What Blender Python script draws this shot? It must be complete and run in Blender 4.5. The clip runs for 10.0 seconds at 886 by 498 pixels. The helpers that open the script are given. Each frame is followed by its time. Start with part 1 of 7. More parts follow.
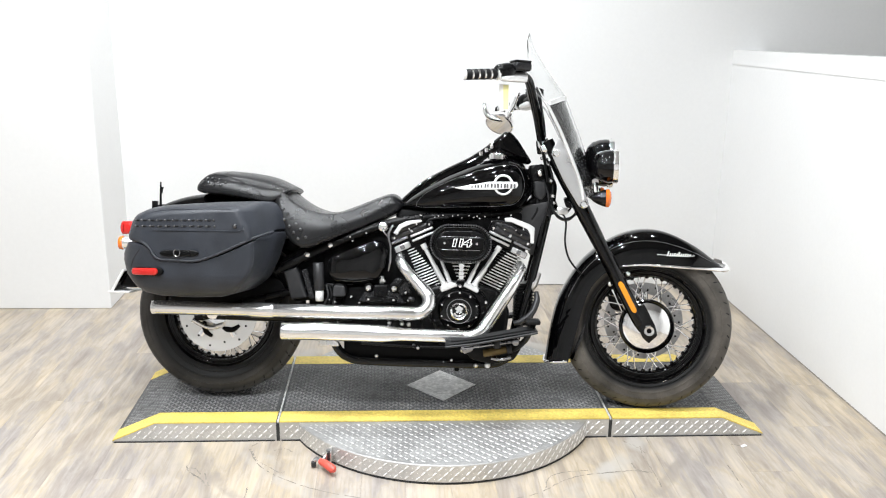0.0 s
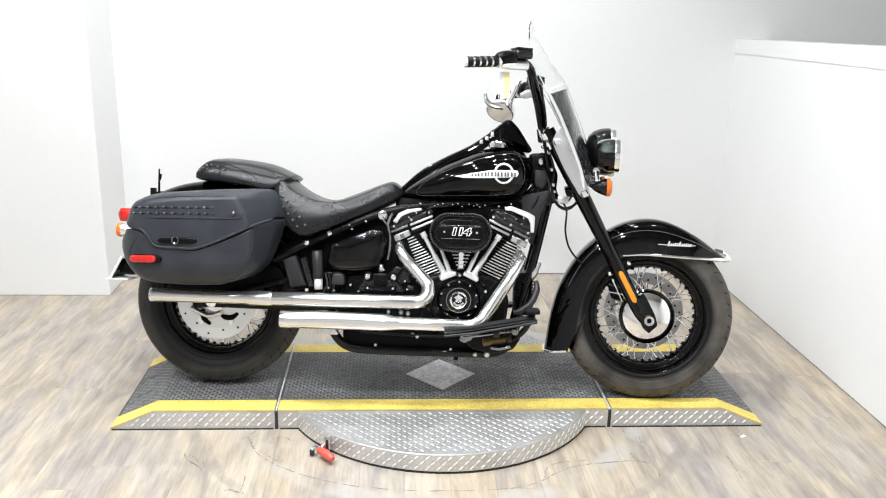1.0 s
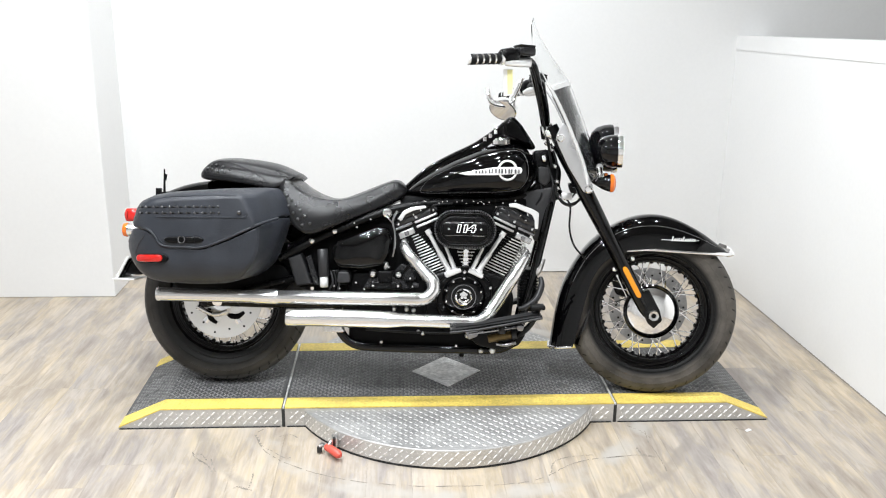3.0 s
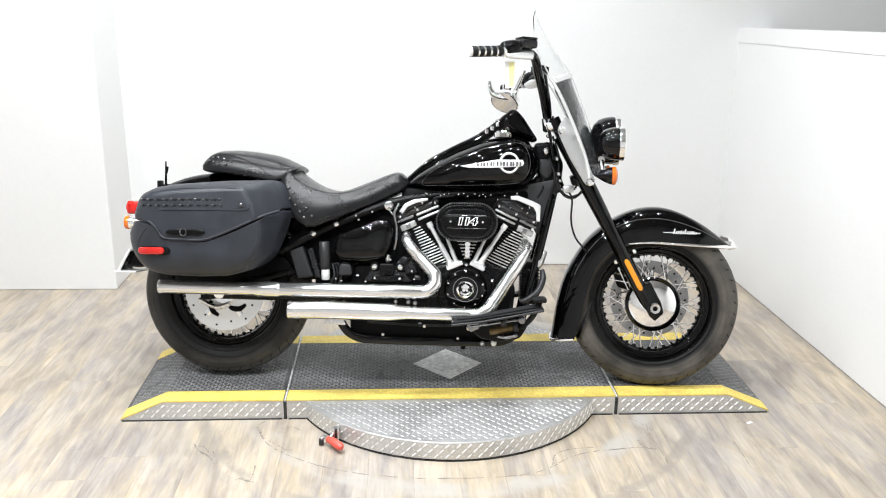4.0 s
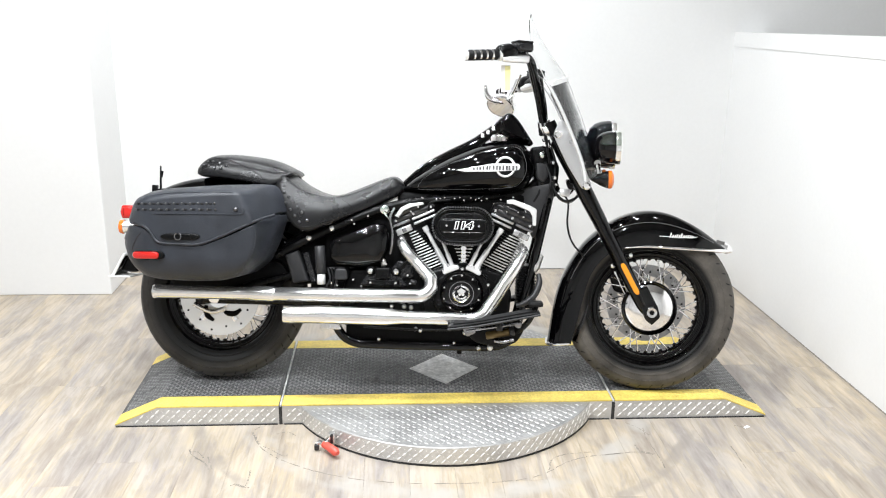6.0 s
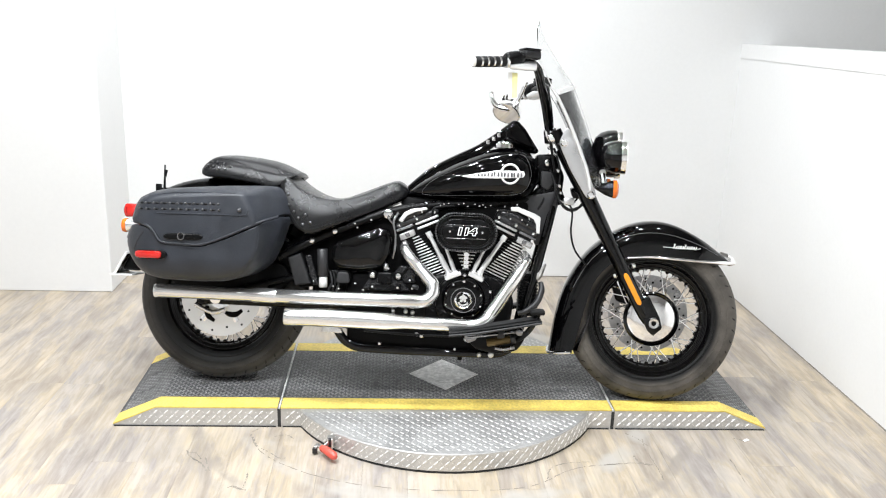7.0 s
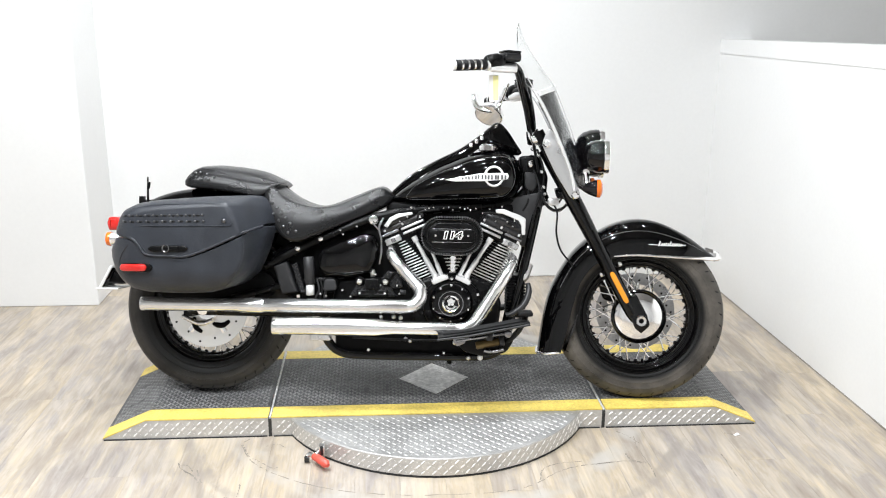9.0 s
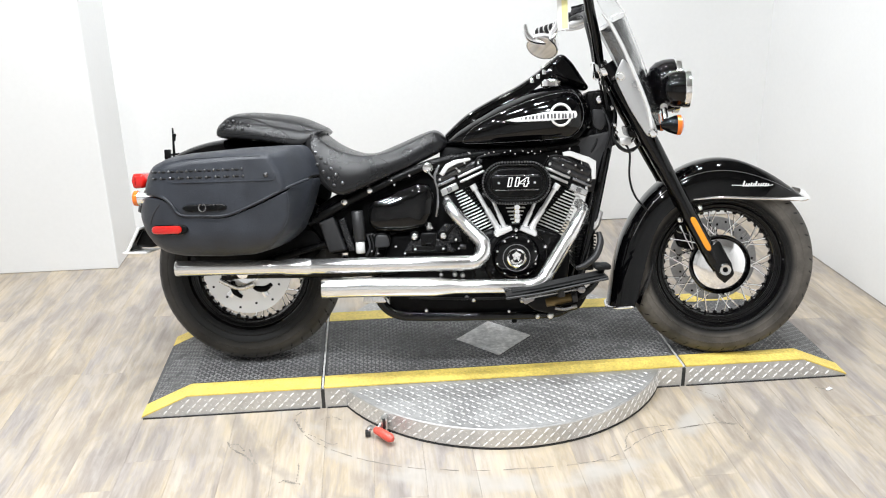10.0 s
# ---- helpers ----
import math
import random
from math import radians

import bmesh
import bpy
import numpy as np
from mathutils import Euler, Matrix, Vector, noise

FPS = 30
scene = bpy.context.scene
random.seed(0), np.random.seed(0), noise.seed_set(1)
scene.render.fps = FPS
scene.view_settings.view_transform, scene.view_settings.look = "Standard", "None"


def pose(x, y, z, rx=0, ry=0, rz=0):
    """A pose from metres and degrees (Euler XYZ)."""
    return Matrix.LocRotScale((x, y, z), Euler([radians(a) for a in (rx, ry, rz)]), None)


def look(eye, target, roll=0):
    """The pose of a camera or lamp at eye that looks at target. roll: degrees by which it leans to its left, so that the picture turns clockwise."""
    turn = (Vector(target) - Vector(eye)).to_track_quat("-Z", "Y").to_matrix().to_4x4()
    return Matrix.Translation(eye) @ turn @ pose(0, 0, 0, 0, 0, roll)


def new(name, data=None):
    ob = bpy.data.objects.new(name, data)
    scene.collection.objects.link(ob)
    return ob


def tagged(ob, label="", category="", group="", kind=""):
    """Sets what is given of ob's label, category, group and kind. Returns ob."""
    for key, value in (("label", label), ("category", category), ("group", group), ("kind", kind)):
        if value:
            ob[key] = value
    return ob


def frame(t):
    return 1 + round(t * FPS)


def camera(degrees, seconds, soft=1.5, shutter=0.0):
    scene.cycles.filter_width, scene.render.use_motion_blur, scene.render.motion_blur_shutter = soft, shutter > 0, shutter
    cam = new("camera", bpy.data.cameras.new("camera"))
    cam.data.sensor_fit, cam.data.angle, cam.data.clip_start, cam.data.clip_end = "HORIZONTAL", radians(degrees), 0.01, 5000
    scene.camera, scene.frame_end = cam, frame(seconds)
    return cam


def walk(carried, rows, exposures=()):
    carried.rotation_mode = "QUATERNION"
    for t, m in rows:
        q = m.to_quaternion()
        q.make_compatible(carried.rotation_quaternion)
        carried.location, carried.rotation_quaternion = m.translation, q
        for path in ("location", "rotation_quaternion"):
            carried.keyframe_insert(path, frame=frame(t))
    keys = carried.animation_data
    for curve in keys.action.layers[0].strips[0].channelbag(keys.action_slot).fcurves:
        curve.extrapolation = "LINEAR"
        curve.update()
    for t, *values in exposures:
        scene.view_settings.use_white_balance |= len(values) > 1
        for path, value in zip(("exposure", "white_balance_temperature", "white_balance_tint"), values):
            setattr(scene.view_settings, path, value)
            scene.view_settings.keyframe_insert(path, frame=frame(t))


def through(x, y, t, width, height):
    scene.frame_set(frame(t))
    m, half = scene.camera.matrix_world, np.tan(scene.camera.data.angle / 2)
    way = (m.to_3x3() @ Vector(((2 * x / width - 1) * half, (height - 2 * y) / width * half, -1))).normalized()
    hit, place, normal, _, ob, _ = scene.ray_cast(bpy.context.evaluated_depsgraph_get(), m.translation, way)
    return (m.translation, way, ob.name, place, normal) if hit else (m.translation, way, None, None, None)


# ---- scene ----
cam = camera(53.8, 10.0, soft=1.1)
PATH = [
    (0.0, (-0.1979, -3.2012, 1.563), (-0.0814, -1.2821, 1.0121), 1.027),
    (0.5, (-0.2023, -3.1921, 1.5594), (-0.0807, -1.279, 0.9891), 1.189),
    (1.0, (-0.1958, -3.1857, 1.5603), (-0.0793, -1.2743, 0.9835), 1.319),
    (1.5, (-0.2062, -3.1859, 1.5481), (-0.0948, -1.2745, 0.9703), 1.401),
    (2.0, (-0.1992, -3.1842, 1.5516), (-0.0953, -1.272, 0.9748), 1.248),
    (2.5, (-0.2051, -3.1904, 1.5537), (-0.0951, -1.2774, 0.9804), 1.272),
    (2.7, (-0.2071, -3.2013, 1.5502), (-0.096, -1.288, 0.9784), 1.034),
    (3.8, (-0.2126, -3.2057, 1.5448), (-0.0968, -1.2963, 0.9609), 0.614),
    (4.0, (-0.2112, -3.2038, 1.5466), (-0.1001, -1.2956, 0.9582), 0.781),
    (4.5, (-0.2092, -3.2037, 1.5494), (-0.0937, -1.295, 0.9631), 0.807),
    (5.0, (-0.21, -3.201, 1.5484), (-0.0879, -1.2922, 0.9641), 0.865),
    (5.5, (-0.209, -3.1963, 1.5474), (-0.0949, -1.2864, 0.9649), 0.919),
    (5.7, (-0.2096, -3.1979, 1.5389), (-0.0909, -1.2877, 0.9584), 0.739),
    (6.8, (-0.2106, -3.1845, 1.5429), (-0.0863, -1.2708, 0.9754), 1.583),
    (7.0, (-0.2182, -3.187, 1.5449), (-0.0996, -1.2732, 0.9764), 2.101),
    (7.5, (-0.2137, -3.1953, 1.5493), (-0.0787, -1.2828, 0.9802), 2.194),
    (8.0, (-0.2014, -3.1996, 1.5552), (-0.0655, -1.2869, 0.9868), 1.404),
    (8.5, (-0.2023, -3.1992, 1.5567), (-0.0692, -1.2874, 0.9846), 0.83),
    (9.0, (-0.2119, -3.1847, 1.556), (-0.0658, -1.2721, 0.9901), 0.607),
    (9.1, (-0.2229, -3.182, 1.5498), (-0.0873, -1.2735, 0.9673), 0.383),
    (9.2, (-0.242, -3.1623, 1.5408), (-0.0841, -1.2587, 0.9478), 0.538),
    (9.3, (-0.2508, -3.1434, 1.533), (-0.0647, -1.2438, 0.9355), 0.916),
    (9.4, (-0.2744, -3.1181, 1.5261), (-0.073, -1.2143, 0.9472), 1.14),
    (9.5, (-0.2967, -3.0922, 1.5242), (-0.0913, -1.1906, 0.9396), 0.11),
    (9.6, (-0.3249, -3.0757, 1.5205), (-0.1384, -1.1786, 0.9157), -1.453),
    (9.7, (-0.3508, -3.0482, 1.5238), (-0.1851, -1.1605, 0.8843), -1.743),
    (9.8, (-0.3805, -3.0003, 1.5125), (-0.2103, -1.1245, 0.8399), -1.108),
    (9.9, (-0.3932, -2.955, 1.5096), (-0.2304, -1.0864, 0.8154), -1.129),
    (10.0, (-0.4126, -2.8738, 1.4957), (-0.2605, -1.0032, 0.8044), -1.178),
]
walk(cam, [(t, look(eye, aim, roll)) for t, eye, aim, roll in PATH], exposures=[(0.0, 0.0), (1.0, -0.05), (2.0, -0.1), (2.7, -0.08), (4.0, 0.0), (5.0, 0.04), (7.5, 0.04), (8.5, 0.03), (9.3, -0.03), (10.0, -0.03)])

# ---- world, lights and exposure ----
world = bpy.data.worlds.new("world")
world.use_nodes = True
world.node_tree.nodes["Background"].inputs["Color"].default_value = (0.9, 0.95, 1.0, 1)
world.node_tree.nodes["Background"].inputs["Strength"].default_value = 0.05
scene.world = world
CEILING = 3.0
LAMP_POWER = 17.8


# ---- small builders ----
def link_nodes(mat):
    nt = mat.node_tree
    return nt, nt.nodes, nt.links, nt.nodes["Principled BSDF"]


def material(name, colour, rough=0.5, metal=0.0, coat=0.0, grain=0.0, grain_scale=40.0, stain=0.0, stain_scale=3.0,
             bump=0.0, bump_scale=200.0, rough_var=0.0, spec=0.5, random=0.0):
    """A procedural surface: colour with fine grain and broad stains, uneven gloss and fine relief."""
    mat = bpy.data.materials.new(name)
    mat.use_nodes = True
    nt, nodes, links, bsdf = link_nodes(mat)
    bsdf.inputs["Base Color"].default_value = (*colour, 1)
    bsdf.inputs["Roughness"].default_value = rough
    bsdf.inputs["Metallic"].default_value = metal
    bsdf.inputs["Coat Weight"].default_value = coat
    bsdf.inputs["Coat Roughness"].default_value = 0.03
    bsdf.inputs["Specular IOR Level"].default_value = spec
    tc = nodes.new("ShaderNodeTexCoord")
    last = None

    def noise_tex(scale, detail):
        n = nodes.new("ShaderNodeTexNoise")
        n.inputs["Scale"].default_value, n.inputs["Detail"].default_value = scale, detail
        links.new(tc.outputs["Object"], n.inputs["Vector"])
        return n

    def scaled(fac, amount, source):
        """Brightens and darkens source by up to amount after fac."""
        mr = nodes.new("ShaderNodeMapRange")
        mr.inputs["From Min"].default_value, mr.inputs["From Max"].default_value = 0.3, 0.7
        mr.inputs["To Min"].default_value, mr.inputs["To Max"].default_value = 1 - amount, 1 + amount
        links.new(fac, mr.inputs["Value"])
        mx = nodes.new("ShaderNodeVectorMath")
        mx.operation = "SCALE"
        if source is None:
            mx.inputs[0].default_value = colour
        else:
            links.new(source, mx.inputs[0])
        links.new(mr.outputs[0], mx.inputs["Scale"])
        return mx.outputs[0]

    if grain:
        last = scaled(noise_tex(grain_scale, 6).outputs["Fac"], grain, last)
    if stain:
        last = scaled(noise_tex(stain_scale, 4).outputs["Fac"], stain, last)
    if random:
        info = nodes.new("ShaderNodeObjectInfo")
        last = scaled(info.outputs["Random"], random, last)
    if last is not None:
        links.new(last, bsdf.inputs["Base Color"])
    if rough_var:
        mr = nodes.new("ShaderNodeMapRange")
        mr.inputs["From Min"].default_value, mr.inputs["From Max"].default_value = 0.3, 0.7
        mr.inputs["To Min"].default_value, mr.inputs["To Max"].default_value = max(0.02, rough - rough_var), rough + rough_var
        links.new(noise_tex(stain_scale * 4, 5).outputs["Fac"], mr.inputs["Value"])
        links.new(mr.outputs[0], bsdf.inputs["Roughness"])
    if bump:
        b = nodes.new("ShaderNodeBump")
        b.inputs["Strength"].default_value, b.inputs["Distance"].default_value = bump, 0.002
        links.new(noise_tex(bump_scale, 4).outputs["Fac"], b.inputs["Height"])
        links.new(b.outputs[0], bsdf.inputs["Normal"])
    return mat


def mesh_of(name, verts, faces, smooth=False, sharp=35):
    me = bpy.data.meshes.new(name)
    me.from_pydata([tuple(v) for v in verts], [], [tuple(f) for f in faces])
    me.validate()
    bm = bmesh.new()
    bm.from_mesh(me)
    bmesh.ops.remove_doubles(bm, verts=bm.verts, dist=1e-6)
    bmesh.ops.recalc_face_normals(bm, faces=bm.faces)
    if smooth:
        for f in bm.faces:
            f.smooth = True
        for e in bm.edges:
            if len(e.link_faces) == 2 and e.calc_face_angle(0) > radians(sharp):
                e.smooth = False
    bm.to_mesh(me)
    bm.free()
    return me


def part(name, me, mat, parent=None, label="", m=None):
    """Links a mesh as one object, under its thing or part."""
    ob = new(name, me)
    if mat is not None:
        if len(me.materials):
            me.materials[0] = mat
        else:
            me.materials.append(mat)
    if parent is not None:
        ob.parent = parent
    if m is not None:
        ob.matrix_basis = m
    if label:
        tagged(ob, label)
    return ob


def thing(name, m, label, category, group="", kind=""):
    ob = new(name)
    ob.empty_display_size = 0.1
    ob.matrix_basis = m
    return tagged(ob, label, category, group, kind)


def box_data(x0, x1, y0, y1, z0, z1, bevel=0.0, seg=2):
    bm = bmesh.new()
    bmesh.ops.create_cube(bm, size=1, matrix=Matrix.Translation(((x0 + x1) / 2, (y0 + y1) / 2, (z0 + z1) / 2)) @ Matrix.Diagonal((x1 - x0, y1 - y0, z1 - z0, 1)))
    if bevel:
        bmesh.ops.bevel(bm, geom=list(bm.edges), offset=bevel, segments=seg, profile=0.5, affect="EDGES")
        for f in bm.faces:
            f.smooth = True
    return bm


def done(bm, name="mesh", sharp=35, smooth=True):
    bmesh.ops.recalc_face_normals(bm, faces=bm.faces)
    if smooth:
        for f in bm.faces:
            f.smooth = True
        for e in bm.edges:
            if len(e.link_faces) == 2 and e.calc_face_angle(0) > radians(sharp):
                e.smooth = False
    me = bpy.data.meshes.new(name)
    bm.to_mesh(me)
    bm.free()
    return me


def box(x0, x1, y0, y1, z0, z1, bevel=0.0, seg=2):
    return done(box_data(x0, x1, y0, y1, z0, z1, bevel, seg), smooth=bevel > 0)


def loft(rings, closed_ring=True, caps=True, smooth=True, sharp=35, closed_path=False):
    """Skins rings of equal length."""
    verts, faces, n = [], [], len(rings[0])
    for ring in rings:
        verts += [tuple(p) for p in ring]
    count = len(rings)
    for i in range(count if closed_path else count - 1):
        a, b = i * n, (i + 1) % count * n
        for j in range(n if closed_ring else n - 1):
            k = (j + 1) % n
            faces.append((a + j, a + k, b + k, b + j))
    if caps and closed_ring and not closed_path:
        faces.append(tuple(range(n)))
        faces.append(tuple(range((count - 1) * n, count * n)))
    return mesh_of("loft", verts, faces, smooth, sharp)


def frames_along(path):
    pts = [Vector(p) for p in path]
    tang = []
    for i in range(len(pts)):
        a, b = pts[max(i - 1, 0)], pts[min(i + 1, len(pts) - 1)]
        tang.append((b - a).normalized())
    up = Vector((0, 1, 0)) if abs(tang[0].y) < 0.9 else Vector((0, 0, 1))
    out = []
    for p, t in zip(pts, tang):
        side = up.cross(t).normalized()
        up = t.cross(side).normalized()
        out.append((p, side, up))
    return out


def smooth_path(path, steps=8):
    """Catmull-Rom through the points."""
    pts = [Vector(p) for p in path]
    pts = [2 * pts[0] - pts[1]] + pts + [2 * pts[-1] - pts[-2]]
    out = []
    for i in range(1, len(pts) - 2):
        p0, p1, p2, p3 = pts[i - 1:i + 3]
        for s in range(steps):
            t = s / steps
            out.append(0.5 * (2 * p1 + (p2 - p0) * t + (2 * p0 - 5 * p1 + 4 * p2 - p3) * t * t + (3 * p1 - p0 - 3 * p2 + p3) * t ** 3))
    return out + [pts[-2]]


def tube(path, radius, sides=12, caps=True, smooth=True, curve=0, flat=1.0):
    """A round bar along a path; radius is a number or one for each point (before smoothing: spread evenly)."""
    if curve:
        n0 = len(path)
        path = smooth_path(path, curve)
        if not isinstance(radius, (int, float)):
            radius = np.interp(np.linspace(0, n0 - 1, len(path)), range(n0), radius).tolist()
    if isinstance(radius, (int, float)):
        radius = [radius] * len(path)
    rings = []
    for (p, s, u), r in zip(frames_along(path), radius):
        rings.append([p + (s * math.cos(a) + u * math.sin(a) * flat) * r for a in (2 * math.pi * k / sides for k in range(sides))])
    return loft(rings, True, caps, smooth, 50)


def revolve(profile, sides=32, axis="Y", centre=(0, 0, 0), caps=False, smooth=True, sharp=35, closed=False):
    """Turns (radius, along) pairs about an axis through centre."""
    rings = []
    for k in range(sides):
        a = 2 * math.pi * k / sides
        c, s = math.cos(a), math.sin(a)
        ring = []
        for r, d in profile:
            if axis == "Y":
                v = (r * c, d, r * s)
            elif axis == "X":
                v = (d, r * c, r * s)
            else:
                v = (r * c, r * s, d)
            ring.append(Vector(v) + Vector(centre))
        rings.append(ring)
    return loft(rings, closed, False, smooth, sharp, closed_path=True)


def disc(r, d0, d1, axis="Y", centre=(0, 0, 0), sides=24, bevel=0.0):
    b = min(bevel, r * 0.5)
    return revolve([(0, d0), (r - b, d0), (r, d0 + math.copysign(b, d1 - d0)), (r, d1 - math.copysign(b, d1 - d0)), (r - b, d1), (0, d1)], sides, axis, centre)


def bar(a, b, r, sides=10, bevel=0.0):
    """A round bar from a to b with closed ends."""
    a, b = Vector(a), Vector(b)
    d = (b - a).normalized()
    if bevel:
        return tube([a, a + d * 0.0001, a + d * bevel, b - d * bevel, b - d * 0.0001, b], [0.001, r - bevel, r, r, r - bevel, 0.001], sides)
    return tube([a, b], r, sides)


def joined(meshes):
    """One mesh of several that belong to one part."""
    bm = bmesh.new()
    for me in meshes:
        bm.from_mesh(me)
    out = bpy.data.meshes.new("joined")
    bm.to_mesh(out)
    bm.free()
    return out


def resample(outline, n):
    pts = [Vector((*p, 0)) for p in outline]
    pts.append(pts[0])
    lens = [0]
    for a, b in zip(pts, pts[1:]):
        lens.append(lens[-1] + (b - a).length)
    out, j = [], 0
    for k in range(n):
        d = lens[-1] * k / n
        while lens[j + 1] < d:
            j += 1
        f = (d - lens[j]) / max(lens[j + 1] - lens[j], 1e-9)
        p = pts[j].lerp(pts[j + 1], f)
        out.append((p.x, p.y))
    return out


def rounded(outline, n=48, passes=1):
    """A closed outline with softened corners."""
    pts = resample(outline, n)
    for _ in range(passes):
        pts = [((pts[i - 1][0] + 2 * pts[i][0] + pts[(i + 1) % n][0]) / 4, (pts[i - 1][1] + 2 * pts[i][1] + pts[(i + 1) % n][1]) / 4) for i in range(n)]
    return pts


def inset(outline, d):
    """Moves an outline inwards by d."""
    n = len(outline)
    area = sum(outline[i][0] * outline[(i + 1) % n][1] - outline[(i + 1) % n][0] * outline[i][1] for i in range(n))
    sgn = 1 if area > 0 else -1
    out = []
    for i in range(n):
        a, b = Vector(outline[i - 1]), Vector(outline[(i + 1) % n])
        t = (b - a).normalized()
        out.append((outline[i][0] - t.y * d * sgn, outline[i][1] + t.x * d * sgn))
    return out


def slab(outline, y0, y1, edge=0.006, seg=3, both=True, sharp=35):
    """An outline in X and Z given thickness along Y, from y0 (back) to y1 (front), with rounded rims."""
    s = 1 if y1 > y0 else -1
    rings = []
    if both:
        for k in range(seg + 1):
            a = math.pi / 2 * k / seg
            rings.append([(x, y0 + s * edge * (1 - math.cos(a)), z) for x, z in inset(outline, edge * (1 - math.sin(a)))])
    else:
        rings.append([(x, y0, z) for x, z in outline])
    for k in range(seg + 1):
        a = math.pi / 2 * k / seg
        rings.append([(x, y1 - s * edge * (1 - math.sin(a)), z) for x, z in inset(outline, edge * (1 - math.cos(a)))])
    return loft(rings, True, True, True, sharp)


def slab_varied(outline, y0, y1, edge_of, seg=5, back=0.01):
    """As slab(), with its own rounding at each point of the rim."""
    s = 1 if y1 > y0 else -1
    n = len(outline)
    edges = [edge_of(x, z) for x, z in outline]
    for _ in range(3):
        edges = [(edges[i - 1] + edges[i] + edges[(i + 1) % n]) / 3 for i in range(n)]

    def shrunk(amounts):
        area = sum(outline[i][0] * outline[(i + 1) % n][1] - outline[(i + 1) % n][0] * outline[i][1] for i in range(n))
        g = 1 if area > 0 else -1
        out = []
        for i in range(n):
            t = (Vector(outline[(i + 1) % n]) - Vector(outline[i - 1])).normalized()
            out.append((outline[i][0] - t.y * amounts[i] * g, outline[i][1] + t.x * amounts[i] * g))
        return out

    rings = [[(x, y0, z) for x, z in inset(outline, back)], [(x, y0 + s * back, z) for x, z in outline]]
    for k in range(seg + 1):
        a = math.pi / 2 * k / seg
        pts = shrunk([e * (1 - math.cos(a)) for e in edges])
        rings.append([(x, y1 - s * e * (1 - math.sin(a)), z) for (x, z), e in zip(pts, edges)])
    cx, cz = sum(p[0] for p in outline) / n, sum(p[1] for p in outline) / n
    rim = rings[-1]
    for f in [1 - 0.97 * k / 26 for k in range(1, 27)]:
        rings.append([(cx + (x - cx) * f, y, cz + (z - cz) * f) for x, y, z in rim])
    return loft(rings, True, True, True, 35)


# ---- materials ----
WALL = material("wall_paint", (0.775, 0.775, 0.77), 0.55, grain=0.01, grain_scale=60, stain=0.02, stain_scale=1.2, bump=0.08, bump_scale=350)
UPPER = material("grey_paint", (0.62, 0.605, 0.58), 0.6, grain=0.02, stain=0.06, stain_scale=1.0, bump=0.05)
CEIL = material("ceiling_paint", (0.34, 0.34, 0.345), 0.8, grain=0.05)
UNSEEN_WALL = material("unseen_wall_paint", (0.62, 0.62, 0.62), 0.7, grain=0.05, stain=0.2, stain_scale=0.7)


